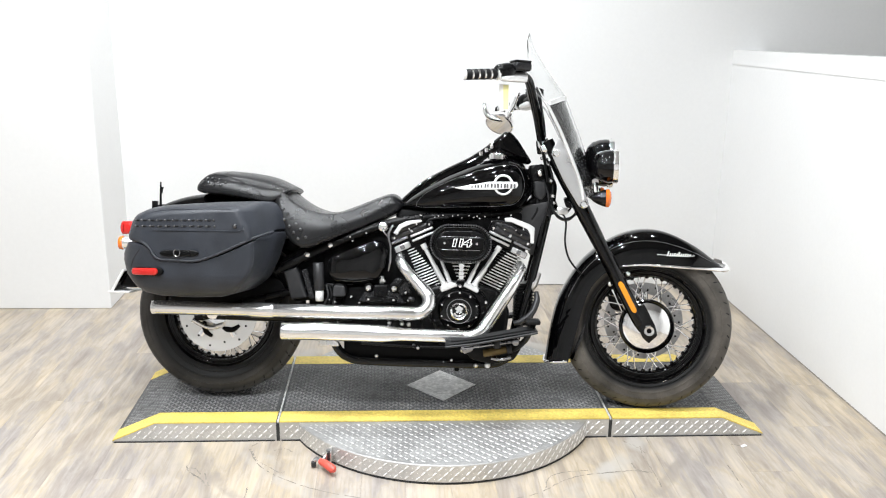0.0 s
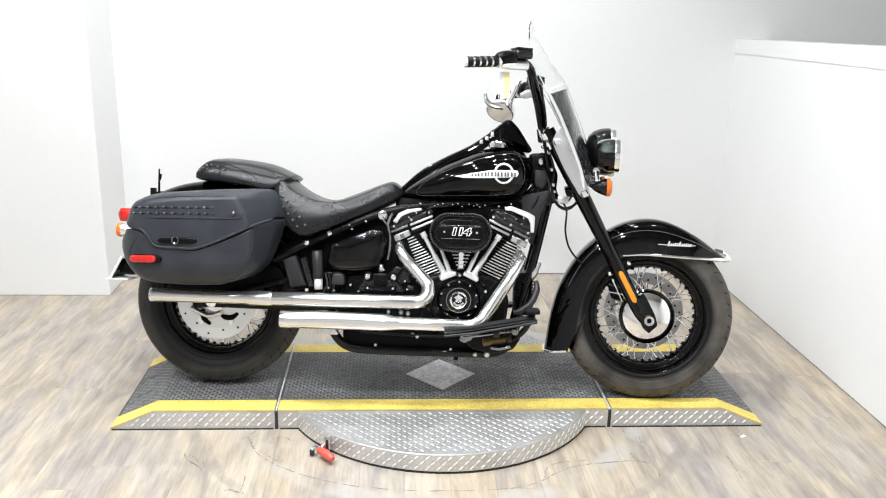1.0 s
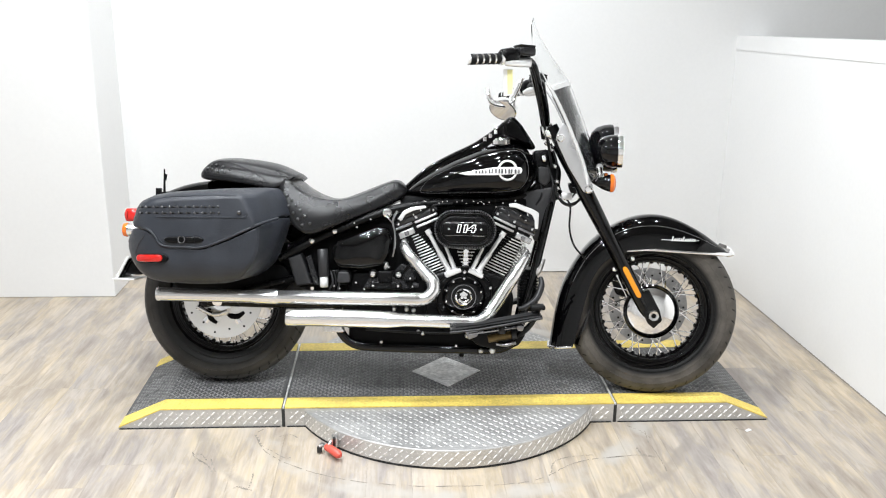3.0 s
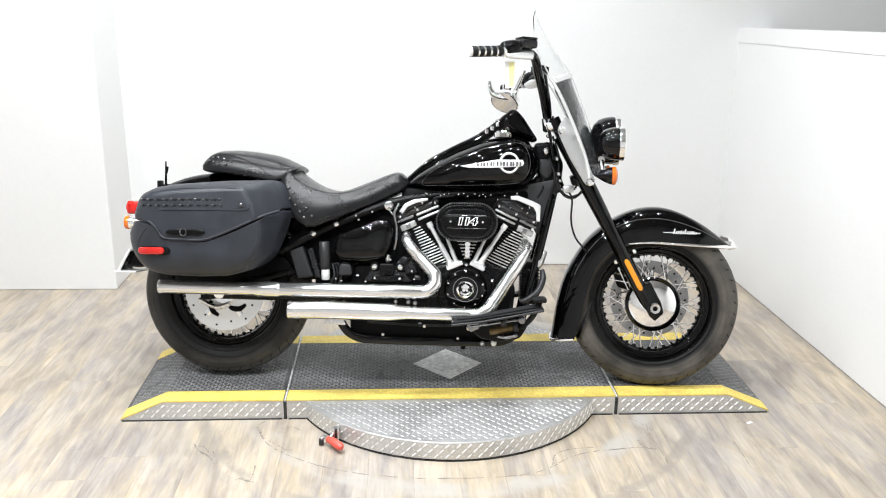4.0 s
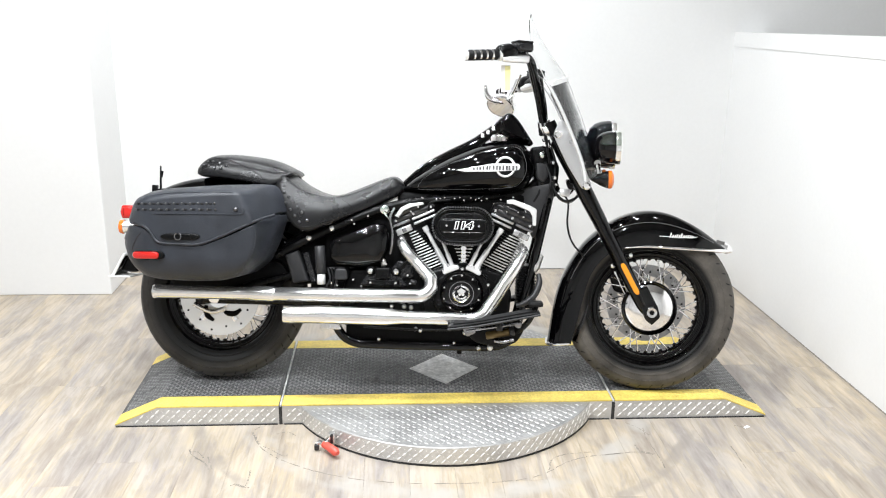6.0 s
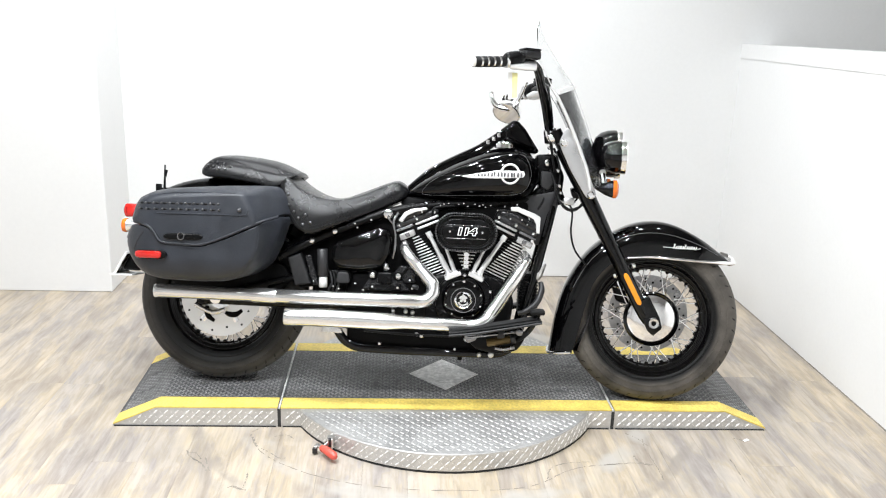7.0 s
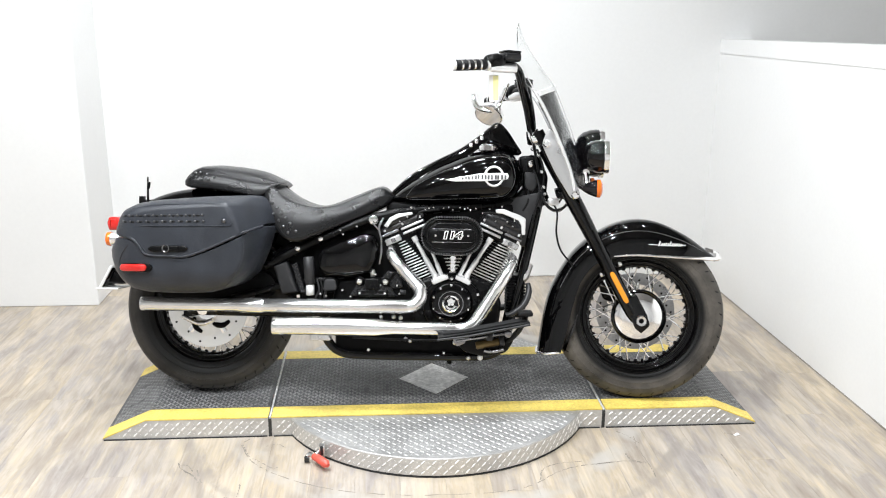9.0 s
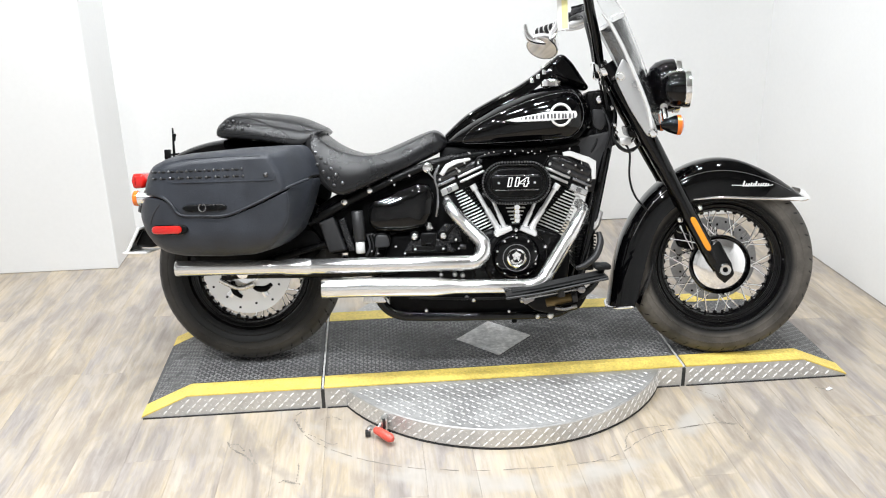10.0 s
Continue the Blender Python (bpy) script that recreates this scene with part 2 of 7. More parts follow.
def wood_floor():
    """Rustic oak print: long pale, tan and grey figures, each plank from another part of the print."""
    mat = material("vinyl_oak", (0.5, 0.4, 0.29), 0.45, spec=0.35)
    nt, nodes, links, bsdf = link_nodes(mat)
    info = nodes.new("ShaderNodeObjectInfo")
    place = nodes.new("ShaderNodeNewGeometry")

    def times(value, k):
        m = nodes.new("ShaderNodeMath")
        m.operation = "MULTIPLY"
        m.inputs[1].default_value = k
        links.new(value, m.inputs[0])
        return m.outputs[0]

    shift = nodes.new("ShaderNodeCombineXYZ")
    links.new(times(info.outputs["Random"], 0.3), shift.inputs[0])
    links.new(times(info.outputs["Random"], 0.6), shift.inputs[1])
    links.new(times(info.outputs["Random"], 0.9), shift.inputs[2])
    add = nodes.new("ShaderNodeVectorMath")
    links.new(place.outputs["Position"], add.inputs[0])
    links.new(shift.outputs[0], add.inputs[1])

    def figure(stretch, detail, distortion=0.0, rough=0.5):
        mp = nodes.new("ShaderNodeMapping")
        mp.inputs["Scale"].default_value = stretch
        links.new(add.outputs[0], mp.inputs["Vector"])
        n = nodes.new("ShaderNodeTexNoise")
        n.inputs["Scale"].default_value, n.inputs["Detail"].default_value = 1.0, detail
        n.inputs["Distortion"].default_value, n.inputs["Roughness"].default_value = distortion, rough
        links.new(mp.outputs[0], n.inputs["Vector"])
        return n.outputs["Fac"]

    def ranged(fac, lo, hi, f0=0.3, f1=0.7):
        mr = nodes.new("ShaderNodeMapRange")
        mr.inputs["From Min"].default_value, mr.inputs["From Max"].default_value = f0, f1
        mr.inputs["To Min"].default_value, mr.inputs["To Max"].default_value = lo, hi
        links.new(fac, mr.inputs["Value"])
        return mr.outputs[0]

    broad = figure((15, 3.4, 1), 6, 0.35, 0.6)
    ramp = nodes.new("ShaderNodeValToRGB")
    el = ramp.color_ramp.elements
    el[0].position, el[0].color = 0.28, (0.29, 0.25, 0.207, 1)
    el[1].position, el[1].color = 0.74, (0.53, 0.445, 0.315, 1)
    for where, tone in ((0.40, (0.345, 0.305, 0.262, 1)), (0.465, (0.39, 0.348, 0.302, 1)), (0.51, (0.425, 0.365, 0.285, 1)), (0.57, (0.465, 0.412, 0.345, 1)), (0.64, (0.505, 0.442, 0.35, 1))):
        el.new(where).color = tone
    links.new(broad, ramp.inputs["Fac"])
    # some stretches run greyer, some yellower
    hue = nodes.new("ShaderNodeMix")
    hue.data_type = "RGBA"
    hue.blend_type = "MULTIPLY"
    hue.inputs["Factor"].default_value = 1.0
    cast = nodes.new("ShaderNodeValToRGB")
    cel = cast.color_ramp.elements
    cel[0].position, cel[0].color = 0.38, (0.93, 0.94, 1.0, 1)
    cel[1].position, cel[1].color = 0.62, (1.06, 1.02, 0.95, 1)
    links.new(figure((5.0, 1.1, 1), 3, 0.3), cast.inputs["Fac"])
    links.new(ramp.outputs[0], hue.inputs["A"])
    links.new(cast.outputs[0], hue.inputs["B"])
    fine = figure((120, 7, 1), 5)
    shade = ranged(fine, 0.91, 1.08)
    for more in (ranged(figure((34, 3.0, 1), 4, 0.8), 0.90, 1.07), ranged(info.outputs["Random"], 0.96, 1.04, 0.0, 1.0)):
        both = nodes.new("ShaderNodeMath")
        both.operation = "MULTIPLY"
        links.new(shade, both.inputs[0])
        links.new(more, both.inputs[1])
        shade = both.outputs[0]
    mx = nodes.new("ShaderNodeVectorMath")
    mx.operation = "SCALE"
    links.new(hue.outputs["Result"], mx.inputs[0])
    links.new(shade, mx.inputs["Scale"])
    # grey rings rubbed into the planks by the turning platform
    gone = nodes.new("ShaderNodeVectorMath")
    gone.inputs[1].default_value = (0.005, 0.013, 0)
    links.new(place.outputs["Position"], gone.inputs[0])
    far = nodes.new("ShaderNodeVectorMath")
    far.operation = "LENGTH"
    links.new(gone.outputs[0], far.inputs[0])
    last = mx.outputs[0]
    blot = nodes.new("ShaderNodeTexNoise")
    blot.inputs["Scale"].default_value, blot.inputs["Detail"].default_value = 7.0, 6
    links.new(place.outputs["Position"], blot.inputs["Vector"])
    ragged = nodes.new("ShaderNodeMath")
    ragged.operation = "MULTIPLY_ADD"
    ragged.inputs[1].default_value = 0.07
    links.new(blot.outputs["Fac"], ragged.inputs[0])
    links.new(far.outputs["Value"], ragged.inputs[2])
    for radius, width, amount, tone in ((0.815, 0.05, 0.85, (0.46, 0.435, 0.40, 1)), (0.995, 0.028, 0.7, (0.28, 0.25, 0.22, 1)), (1.06, 0.022, 0.3, (0.31, 0.285, 0.255, 1))):
        apart = nodes.new("ShaderNodeMath")
        apart.operation = "SUBTRACT"
        apart.inputs[1].default_value = radius
        links.new(ragged.outputs[0], apart.inputs[0])
        gap = nodes.new("ShaderNodeMath")
        gap.operation = "ABSOLUTE"
        links.new(apart.outputs[0], gap.inputs[0])
        off = nodes.new("ShaderNodeMapRange")
        off.interpolation_type = "SMOOTHSTEP"
        off.inputs["From Min"].default_value, off.inputs["From Max"].default_value = width * 0.4, width * 1.15
        off.inputs["To Min"].default_value, off.inputs["To Max"].default_value = 1.0, 0.0
        links.new(gap.outputs[0], off.inputs["Value"])
        part_of = nodes.new("ShaderNodeMapRange")
        part_of.inputs["From Min"].default_value, part_of.inputs["From Max"].default_value = 0.38, 0.62
        part_of.inputs["To Max"].default_value = amount
        links.new(blot.outputs["Fac"], part_of.inputs["Value"])
        cut = nodes.new("ShaderNodeMath")
        cut.operation = "MULTIPLY"
        links.new(off.outputs[0], cut.inputs[0])
        links.new(part_of.outputs[0], cut.inputs[1])
        wear_light = nodes.new("ShaderNodeMix")
        wear_light.data_type = "RGBA"
        wear_light.inputs["B"].default_value = tone
        links.new(cut.outputs[0], wear_light.inputs["Factor"])
        links.new(last, wear_light.inputs["A"])
        last = wear_light.outputs["Result"]
    links.new(last, bsdf.inputs["Base Color"])
    bump = nodes.new("ShaderNodeBump")
    bump.inputs["Strength"].default_value, bump.inputs["Distance"].default_value = 0.15, 0.001
    links.new(fine, bump.inputs["Height"])
    links.new(bump.outputs[0], bsdf.inputs["Normal"])
    return mat


OAK = wood_floor()
JOINT = material("floor_joint", (0.24, 0.2, 0.16), 0.7, grain=0.2)
SCUFF = material("floor_scuff", (0.25, 0.225, 0.195), 0.7, grain=0.3, grain_scale=25)
PLATE = material("bright_checker_plate", (0.60, 0.592, 0.58), 0.45, metal=0.5, grain=0.08, grain_scale=80, stain=0.12, stain_scale=5, rough_var=0.12, bump=0.1)
# darker copies of plate and tread, holding down the lamplight on the turntable's top
TOP_PLATE = material("dimmed_checker_plate", (0.44, 0.436, 0.428), 0.45, metal=0.5, grain=0.1, grain_scale=80, stain=0.2, stain_scale=4, rough_var=0.1, bump=0.1)
TOP_TREAD = material("dimmed_tread", (0.66, 0.655, 0.645), 0.34, metal=0.55, grain=0.05, rough_var=0.06)
# treads far paler than their plate: the glints on them are put into the colour
TREAD = material("glint_tread", (0.92, 0.915, 0.905), 0.36, metal=0.35, grain=0.05, rough_var=0.08)
DECK = material("dark_deck_paint", (0.07, 0.071, 0.073), 0.5, grain=0.25, grain_scale=90, stain=0.18, stain_scale=6, rough_var=0.12, bump=0.2, bump_scale=300)
# paler than the deck: worn paint, with the treads' highlights put into the colour
DECK_TREAD = material("worn_glint_tread", (0.21, 0.209, 0.207), 0.34, grain=0.35, grain_scale=40, stain=0.3, stain_scale=5, rough_var=0.12)
YELLOW = material("yellow_line_paint", (0.78, 0.60, 0.14), 0.5, grain=0.16, grain_scale=120, stain=0.2, stain_scale=7, bump=0.15)
DARK_GAP = material("dark_gap_fill", (0.03, 0.03, 0.03), 0.7, grain=0.3)
GREY_STEEL = material("grey_steel_patch", (0.72, 0.72, 0.71), 0.5, metal=0.2, grain=0.25, grain_scale=70, stain=0.2, stain_scale=9, bump=0.3, bump_scale=160)

# ---- the room ----
WEST, EAST, SOUTH, BACK = -4.2, 1.665, -4.6, 1.505
COL_X, COL_Y = -1.64, 1.125


def wall(name, x0, x1, y0, y1, z0, z1, mat=WALL, label="plain white painted wall"):
    return tagged(part(name, box(x0, x1, y0, y1, z0, z1, 0.004, 1), mat), label, "wall", kind="structure")


wall("wall_north", COL_X - 0.1, EAST + 1.3, BACK, BACK + 0.15, 0, CEILING)
wall("wall_pier", WEST, COL_X, COL_Y, BACK + 0.15, 0, CEILING, label="white painted wall pier standing forward of the back wall")
# unseen walls added to close the room; their tone sets what the chrome reflects
wall("wall_west", WEST - 0.15, WEST, SOUTH, BACK, 0, CEILING, UNSEEN_WALL, "unseen grey-white wall added to close the room")
wall("wall_south", WEST, EAST + 1.3, SOUTH - 0.15, SOUTH, 0, CEILING, UNSEEN_WALL, "unseen grey-white wall added to close the room")


def turned_wall(name, x_in, x_out, z_south, z_back, z2_south, z2_back, label, cat):
    """A wall along the depth of the room, turned a little; its foot and head heights at the two ends."""
    def at(x, y):
        return x - 0.02 * y
    rings = []
    for y, za, zb in ((SOUTH, z_south, z2_south), (BACK, z_back, z2_back)):
        rings.append([(at(x_in, y), y, za), (at(x_out, y), y, za), (at(x_out, y), y, zb), (at(x_in, y), y, zb)])
    return tagged(part(name, loft(rings, smooth=False), WALL), label, cat, kind="structure")


turned_wall("wall_east", EAST, EAST + 0.14, 0, 0, 1.44, 1.255, "white painted half-height wall", "wall")
wall("wall_east_upper", EAST + 1.1, EAST + 1.25, SOUTH, BACK, 0, CEILING, UPPER, "grey painted wall set back behind the half wall")
turned_wall("ledge", EAST - 0.004, EAST + 0.16, 1.436, 1.251, 1.55, 1.325, "white painted ledge capping the half wall", "ledge")
# unseen ceiling, added and kept grey so the black paint mirrors little of it
tagged(part("ceiling", box(WEST, EAST + 1.3, SOUTH, BACK, CEILING, CEILING + 0.1), CEIL), "plain grey ceiling, unseen, added to close the room", "ceiling", kind="structure")

# recessed ceiling lights
LAMP_GLASS = bpy.data.materials.new("lamp_diffuser")
LAMP_GLASS.use_nodes = True
LAMP_GLASS.node_tree.nodes["Principled BSDF"].inputs["Emission Color"].default_value = (1, 1, 1, 1)
LAMP_GLASS.node_tree.nodes["Principled BSDF"].inputs["Emission Strength"].default_value = 6.0
for i, (lx, ly) in enumerate([(x, y) for y in (-2.5, -1.5, -0.6, 0.5) for x in (-2.2, -1.55, -0.9, -0.3, 0.35, 1.0) if (x < 0.9 or -1.0 < y < 0) and (x > -2.0 or y < -1.0) and (x > -1.5 or y < 0) and (x < 0.3 or y > -1.0) and (y > -2 or x in (-1.55, -0.3))]):
    light = bpy.data.lights.new("ceiling_lamp", "AREA")
    light.shape, light.size, light.energy = "DISK", 0.11, LAMP_POWER * (0.75 if ly > 0 else 0.95 if ly > -1 else 1.22 if ly > -2 else 1.45) * (1.12 if lx < -1.4 else 1.0 if lx < 0.3 else 0.8)
    light.color = (0.932, 0.968, 1.0)
    holder = tagged(new("ceiling_light", light), "round white recessed ceiling light, lit", "light", "ceiling lights")
    holder.matrix_basis = pose(lx, ly, CEILING - 0.02)
    part("trim_ring", revolve([(0.08, 0.0), (0.105, 0.0), (0.105, 0.018), (0.08, 0.018)], 24, "Z", closed=True), CEIL, holder)

# floor of oak-look planks laid along the depth of the room
floor = tagged(part("floor", box(WEST, EAST, SOUTH, COL_Y + 0.4, -0.1, -0.004), JOINT), "light oak-look vinyl plank floor", "floor", kind="structure")
PLANK_W, PLANK_L = 0.15, 1.22
plank_meshes = {}
rng = random.Random(4)
x = WEST
while x < EAST - 0.01:
    w = min(PLANK_W, EAST - x)
    y = SOUTH + rng.uniform(-1.2, 0)
    while y < BACK:
        y0, y1 = max(y, SOUTH), min(y + PLANK_L, BACK)
        if y1 - y0 > 0.03 and (y1 > -3.3 and x > -3.31):
            if abs(y1 - y0 - PLANK_L) < 1e-6 and abs(w - PLANK_W) < 1e-6:
                if "full" not in plank_meshes:
                    plank_meshes["full"] = box(0, PLANK_W - 0.0005, 0, PLANK_L - 0.0005, -0.004, 0.0)
                me = plank_meshes["full"]
            else:
                me = box(0, w - 0.0005, 0, y1 - y0 - 0.0005, -0.004, 0.0)
            part("plank", me, OAK, floor, m=pose(x, y0, 0))
        y += PLANK_L
    x += PLANK_W
part("plank_rest", joined([box(WEST, -3.3, SOUTH, BACK, -0.004, -0.0005), box(-3.3, EAST, SOUTH, -3.5, -0.004, -0.0005), box(EAST + 0.02, EAST + 1.1, SOUTH, BACK, -0.02, -0.0005)]), OAK, floor)


# scratches and scuffs worn into the floor round the turntable
def scuff(points, width, seed):
    r = random.Random(seed)
    verts, faces = [], []
    path = smooth_path([(x, y, 0) for x, y in points], 10)
    for i, p in enumerate(path):
        a, b = path[max(i - 1, 0)], path[min(i + 1, len(path) - 1)]
        d = (b - a).normalized()
        n = Vector((-d.y, d.x, 0))
        w = width * r.uniform(0.15, 1.0)
        off = n * r.uniform(-0.0015, 0.0015)
        verts += [(*(p + off + n * w)[:2], 0.0006), (*(p + off - n * w)[:2], 0.0006)]
        if i and r.random() > 0.2:
            k = len(verts)
            faces.append((k - 4, k - 3, k - 1, k - 2))
    me = bpy.data.meshes.new("scuff")
    me.from_pydata(verts, [], faces)
    return me


SCUFFS = [
    ([(-0.708, -0.359), (-0.651, -0.481), (-0.544, -0.578), (-0.387, -0.661), (-0.202, -0.705), (-0.019, -0.718), (0.167, -0.711), (0.284, -0.677), (0.373, -0.608), (0.46, -0.567), (0.583, -0.548)], 0.0026),
    ([(0.521, -0.558), (0.583, -0.548), (0.644, -0.543), (0.698, -0.563)], 0.003),
    ([(-0.904, -0.472), (-0.886, -0.511), (-0.839, -0.557), (-0.811, -0.604)], 0.004),
    ([(-0.90, -0.485), (-0.87, -0.49), (-0.845, -0.53)], 0.003),
    ([(-0.71, -0.70), (-0.691, -0.711), (-0.663, -0.719)], 0.005),
    ([(0.655, -0.33), (0.69, -0.37), (0.718, -0.425)], 0.0022),
    ([(1.05, -0.365), (1.073, -0.373), (1.085, -0.39)], 0.004),
    ([(-0.62, -0.37), (-0.58, -0.36), (-0.55, -0.385)], 0.003),
    ([(-0.727, -0.709), (-0.711, -0.696), (-0.679, -0.709), (-0.674, -0.663), (-0.674, -0.615)], 0.0035),
    ([(-0.708, -0.349), (-0.683, -0.316), (-0.65, -0.304)], 0.004),
    ([(-0.703, -0.357), (-0.671, -0.438), (-0.63, -0.477), (-0.58, -0.523), (-0.563, -0.519)], 0.0035),
    ([(0.646, -0.492), (0.657, -0.538), (0.702, -0.557)], 0.004),
    ([(0.711, -0.363), (0.701, -0.453), (0.708, -0.568), (0.708, -0.648)], 0.0025),
    ([(0.313, -0.653), (0.328, -0.6), (0.346, -0.571), (0.399, -0.546), (0.48, -0.536)], 0.003),
    ([(-0.833, -0.52), (-0.802, -0.603)], 0.004),
    ([(0.985, -0.515), (0.98, -0.662)], 0.002),
]
marks = [scuff(pts, w, k) for k, (pts, w) in enumerate(SCUFFS)]
tagged(part("floor_scuff", joined(marks), SCUFF, floor), kind="stuff")

# ---- the display platform: turntable with a deck and two end ramps ----
DECK_H, Y0, Y1 = 0.0746, -0.298, 0.298
TOE_L, CREASE_L, GAP_L, GAP_R, CREASE_R, TOE_R = -1.207, -1.051, -0.612, 0.614, 1.036, 1.2
STRIPE = 0.078
TC = (-0.005, -0.013)
TR = 0.602


def tread_shape(length=0.027, width=0.0085, height=0.0016):
    """One raised lens-shaped tread of checker plate."""
    v = [(-length / 2, 0, 0), (length / 2, 0, 0), (0, -width / 2, 0), (0, width / 2, 0), (-length * 0.28, -width * 0.38, 0), (length * 0.28, -width * 0.38, 0),
         (-length * 0.28, width * 0.38, 0), (length * 0.28, width * 0.38, 0), (-length * 0.3, 0, height), (length * 0.3, 0, height), (0, -width * 0.2, height), (0, width * 0.2, height)]
    f = [(0, 4, 8), (4, 2, 10, 8), (2, 5, 9, 10), (5, 1, 9), (1, 7, 9), (7, 3, 11, 9), (3, 6, 8, 11), (6, 0, 8), (8, 10, 9, 11)]
    return v, f


def treads(points, place, wear_light=0, length=0.027, width=0.0085):
    """Many treads as one mesh; points are (u, v, turn) on the sheet, place lays a sheet point and its height into the
    world;
    those turned one way can be drawn smaller: the light they miss is put into their shape."""
    tv, tf = tread_shape(length, width)
    verts, faces = [], []
    for u, v, turn in points:
        c, s = math.cos(turn), math.sin(turn)
        base = len(verts)
        # treads that catch little light are shrunk, most of all on upright faces
        k = (0.3 if wear_light < 0 else 0.5) if wear_light * turn > 0 else 1.0
        for px, py, pz in tv:
            verts.append(place(u + (px * c - py * s) * k, v + (px * s + py * c) * k, pz * k * k))
        faces += [tuple(base + k for k in f) for f in tf]
    me = bpy.data.meshes.new("treads")
    me.from_pydata(verts, [], faces)
    return me


def sheet(u0, u1, v0, v1, pitch=0.0245, angle=math.pi / 4, inside=None):
    out = []
    i0, i1 = int(math.ceil(u0 / pitch)), int(math.floor(u1 / pitch))
    j0, j1 = int(math.ceil(v0 / pitch)), int(math.floor(v1 / pitch))
    for i in range(i0, i1 + 1):
        for j in range(j0, j1 + 1):
            u, v = i * pitch, j * pitch
            if u - u0 < 0.01 or u1 - u < 0.01 or v - v0 < 0.006 or v1 - v < 0.006:
                continue
            if inside and not inside(u, v):
                continue
            out.append((u, v, angle if (i + j) % 2 else -angle))
    return out


def prism(outline, y0, y1):
    """An X-Z outline pulled along Y."""
    return loft([[(x, y0, z) for x, z in outline], [(x, y1, z) for x, z in outline]], smooth=False)


def deck_section(name, label, outline, top):
    """outline: the side profile; top: the rows (x, z) along the top from one end to the other."""
    root = thing(name, Matrix(), label, "ramp", "platform sections")
    part("body", prism(outline, Y0, Y1), PLATE, root, "bright checker plate sides")
    # dark strip drawn in place of the shaded gap at the floor
    part("rubber_edge", prism([(outline[0][0] + 0.006, 0.0), (outline[-1][0] - 0.006, 0.0), (outline[-1][0] - 0.006, 0.004), (outline[0][0] + 0.006, 0.004)], Y0 - 0.004, Y1 + 0.004), DARK_GAP, root)
    t = 0.0025

    def strip(a, b, lift):
        low = [(x, z) for x, z in top]
        return loft([[(x, a, z + lift), (x, b, z + lift), (x, b, z - 0.001), (x, a, z - 0.001)] for x, z in low], smooth=False)

    part("tread_surface", strip(Y0 + STRIPE, Y1 - STRIPE, t), DECK, root, "dark grey painted non-slip surface")
    part("yellow_line", strip(Y0 - 0.0015, Y0 + STRIPE, t + 0.0012), YELLOW, root, "yellow painted edge line")
    part("yellow_line", strip(Y1 - STRIPE, Y1 + 0.0015, t + 0.0012), YELLOW, root, "yellow painted edge line")
    xs = [p[0] for p in top]
    zs = [p[1] for p in top]

    def lay(u, v, h):
        return (u, v, float(np.interp(u, xs, zs)) + t + h)

    pts = sheet(xs[0], xs[-1], Y0 + STRIPE, Y1 - STRIPE, 0.0138)
    tagged(part("raised_tread", treads(pts, lay, length=0.0175, width=0.0066), DECK_TREAD, root), kind="stuff")
    pts = sheet(xs[0], xs[-1], Y0 + 0.004, Y0 + STRIPE, 0.0138)
    tagged(part("painted_tread", treads(pts, lambda u, v, h: (u, v, float(np.interp(u, xs, zs)) + t + 0.0012 + h * 0.7), length=0.0175, width=0.0066), YELLOW, root), kind="stuff")
    side = [p for p in sheet(xs[0], xs[-1], 0.004, DECK_H, 0.0188) if p[1] < np.interp(p[0], xs, zs) - 0.008]
    tagged(part("side_tread", treads(side, lambda u, v, h: (u, Y0 - h * 1.3, v), -1, 0.0225, 0.0066), TREAD, root), kind="stuff")
    return root


deck_section("end_ramp", "dark checker-plate end ramp with yellow edges and bright sides",
             [(TOE_L, 0), (TOE_L, 0.006), (CREASE_L, DECK_H), (GAP_L - 0.006, DECK_H), (GAP_L - 0.006, 0)],
             [(TOE_L + 0.002, 0.007), (CREASE_L, DECK_H), (GAP_L - 0.006, DECK_H)])
deck_section("end_ramp", "dark checker-plate end ramp with yellow edges and bright sides",
             [(GAP_R + 0.006, 0), (GAP_R + 0.006, DECK_H), (CREASE_R, DECK_H), (TOE_R, 0.006), (TOE_R, 0)],
             [(GAP_R + 0.006, DECK_H), (CREASE_R, DECK_H), (TOE_R - 0.002, 0.007)])
mid = deck_section("platform_deck", "dark checker-plate centre deck with yellow edges",
                   [(GAP_L + 0.006, 0), (GAP_L + 0.006, DECK_H), (GAP_R - 0.006, DECK_H), (GAP_R - 0.006, 0)],
                   [(GAP_L + 0.006, DECK_H), (GAP_R - 0.006, DECK_H)])
tagged(mid, category="platform")
# dark joints between the deck and its ramps, with a thin steel lip on top
for gx in (GAP_L, GAP_R):
    part("joint_filler", box(gx - 0.0058, gx + 0.0058, Y0 - 0.0012, Y1, 0.0, DECK_H - 0.006), DARK_GAP, mid)
    part("joint_lip", box(gx - 0.003, gx + 0.003, Y0 + 0.004, Y1, DECK_H - 0.0055, DECK_H + 0.001), GREY_STEEL, mid)
# lozenge of bare steel in the middle of the deck
lz = DECK_H + 0.0052
part("steel_lozenge", loft([[(-0.137, 0, lz - 0.004), (0, -0.142, lz - 0.004), (0.137, 0, lz - 0.004), (0, 0.142, lz - 0.004)],
                            [(-0.137, 0, lz), (0, -0.142, lz), (0.137, 0, lz), (0, 0.142, lz)]], smooth=False), GREY_STEEL, mid, "bare grey steel lozenge")

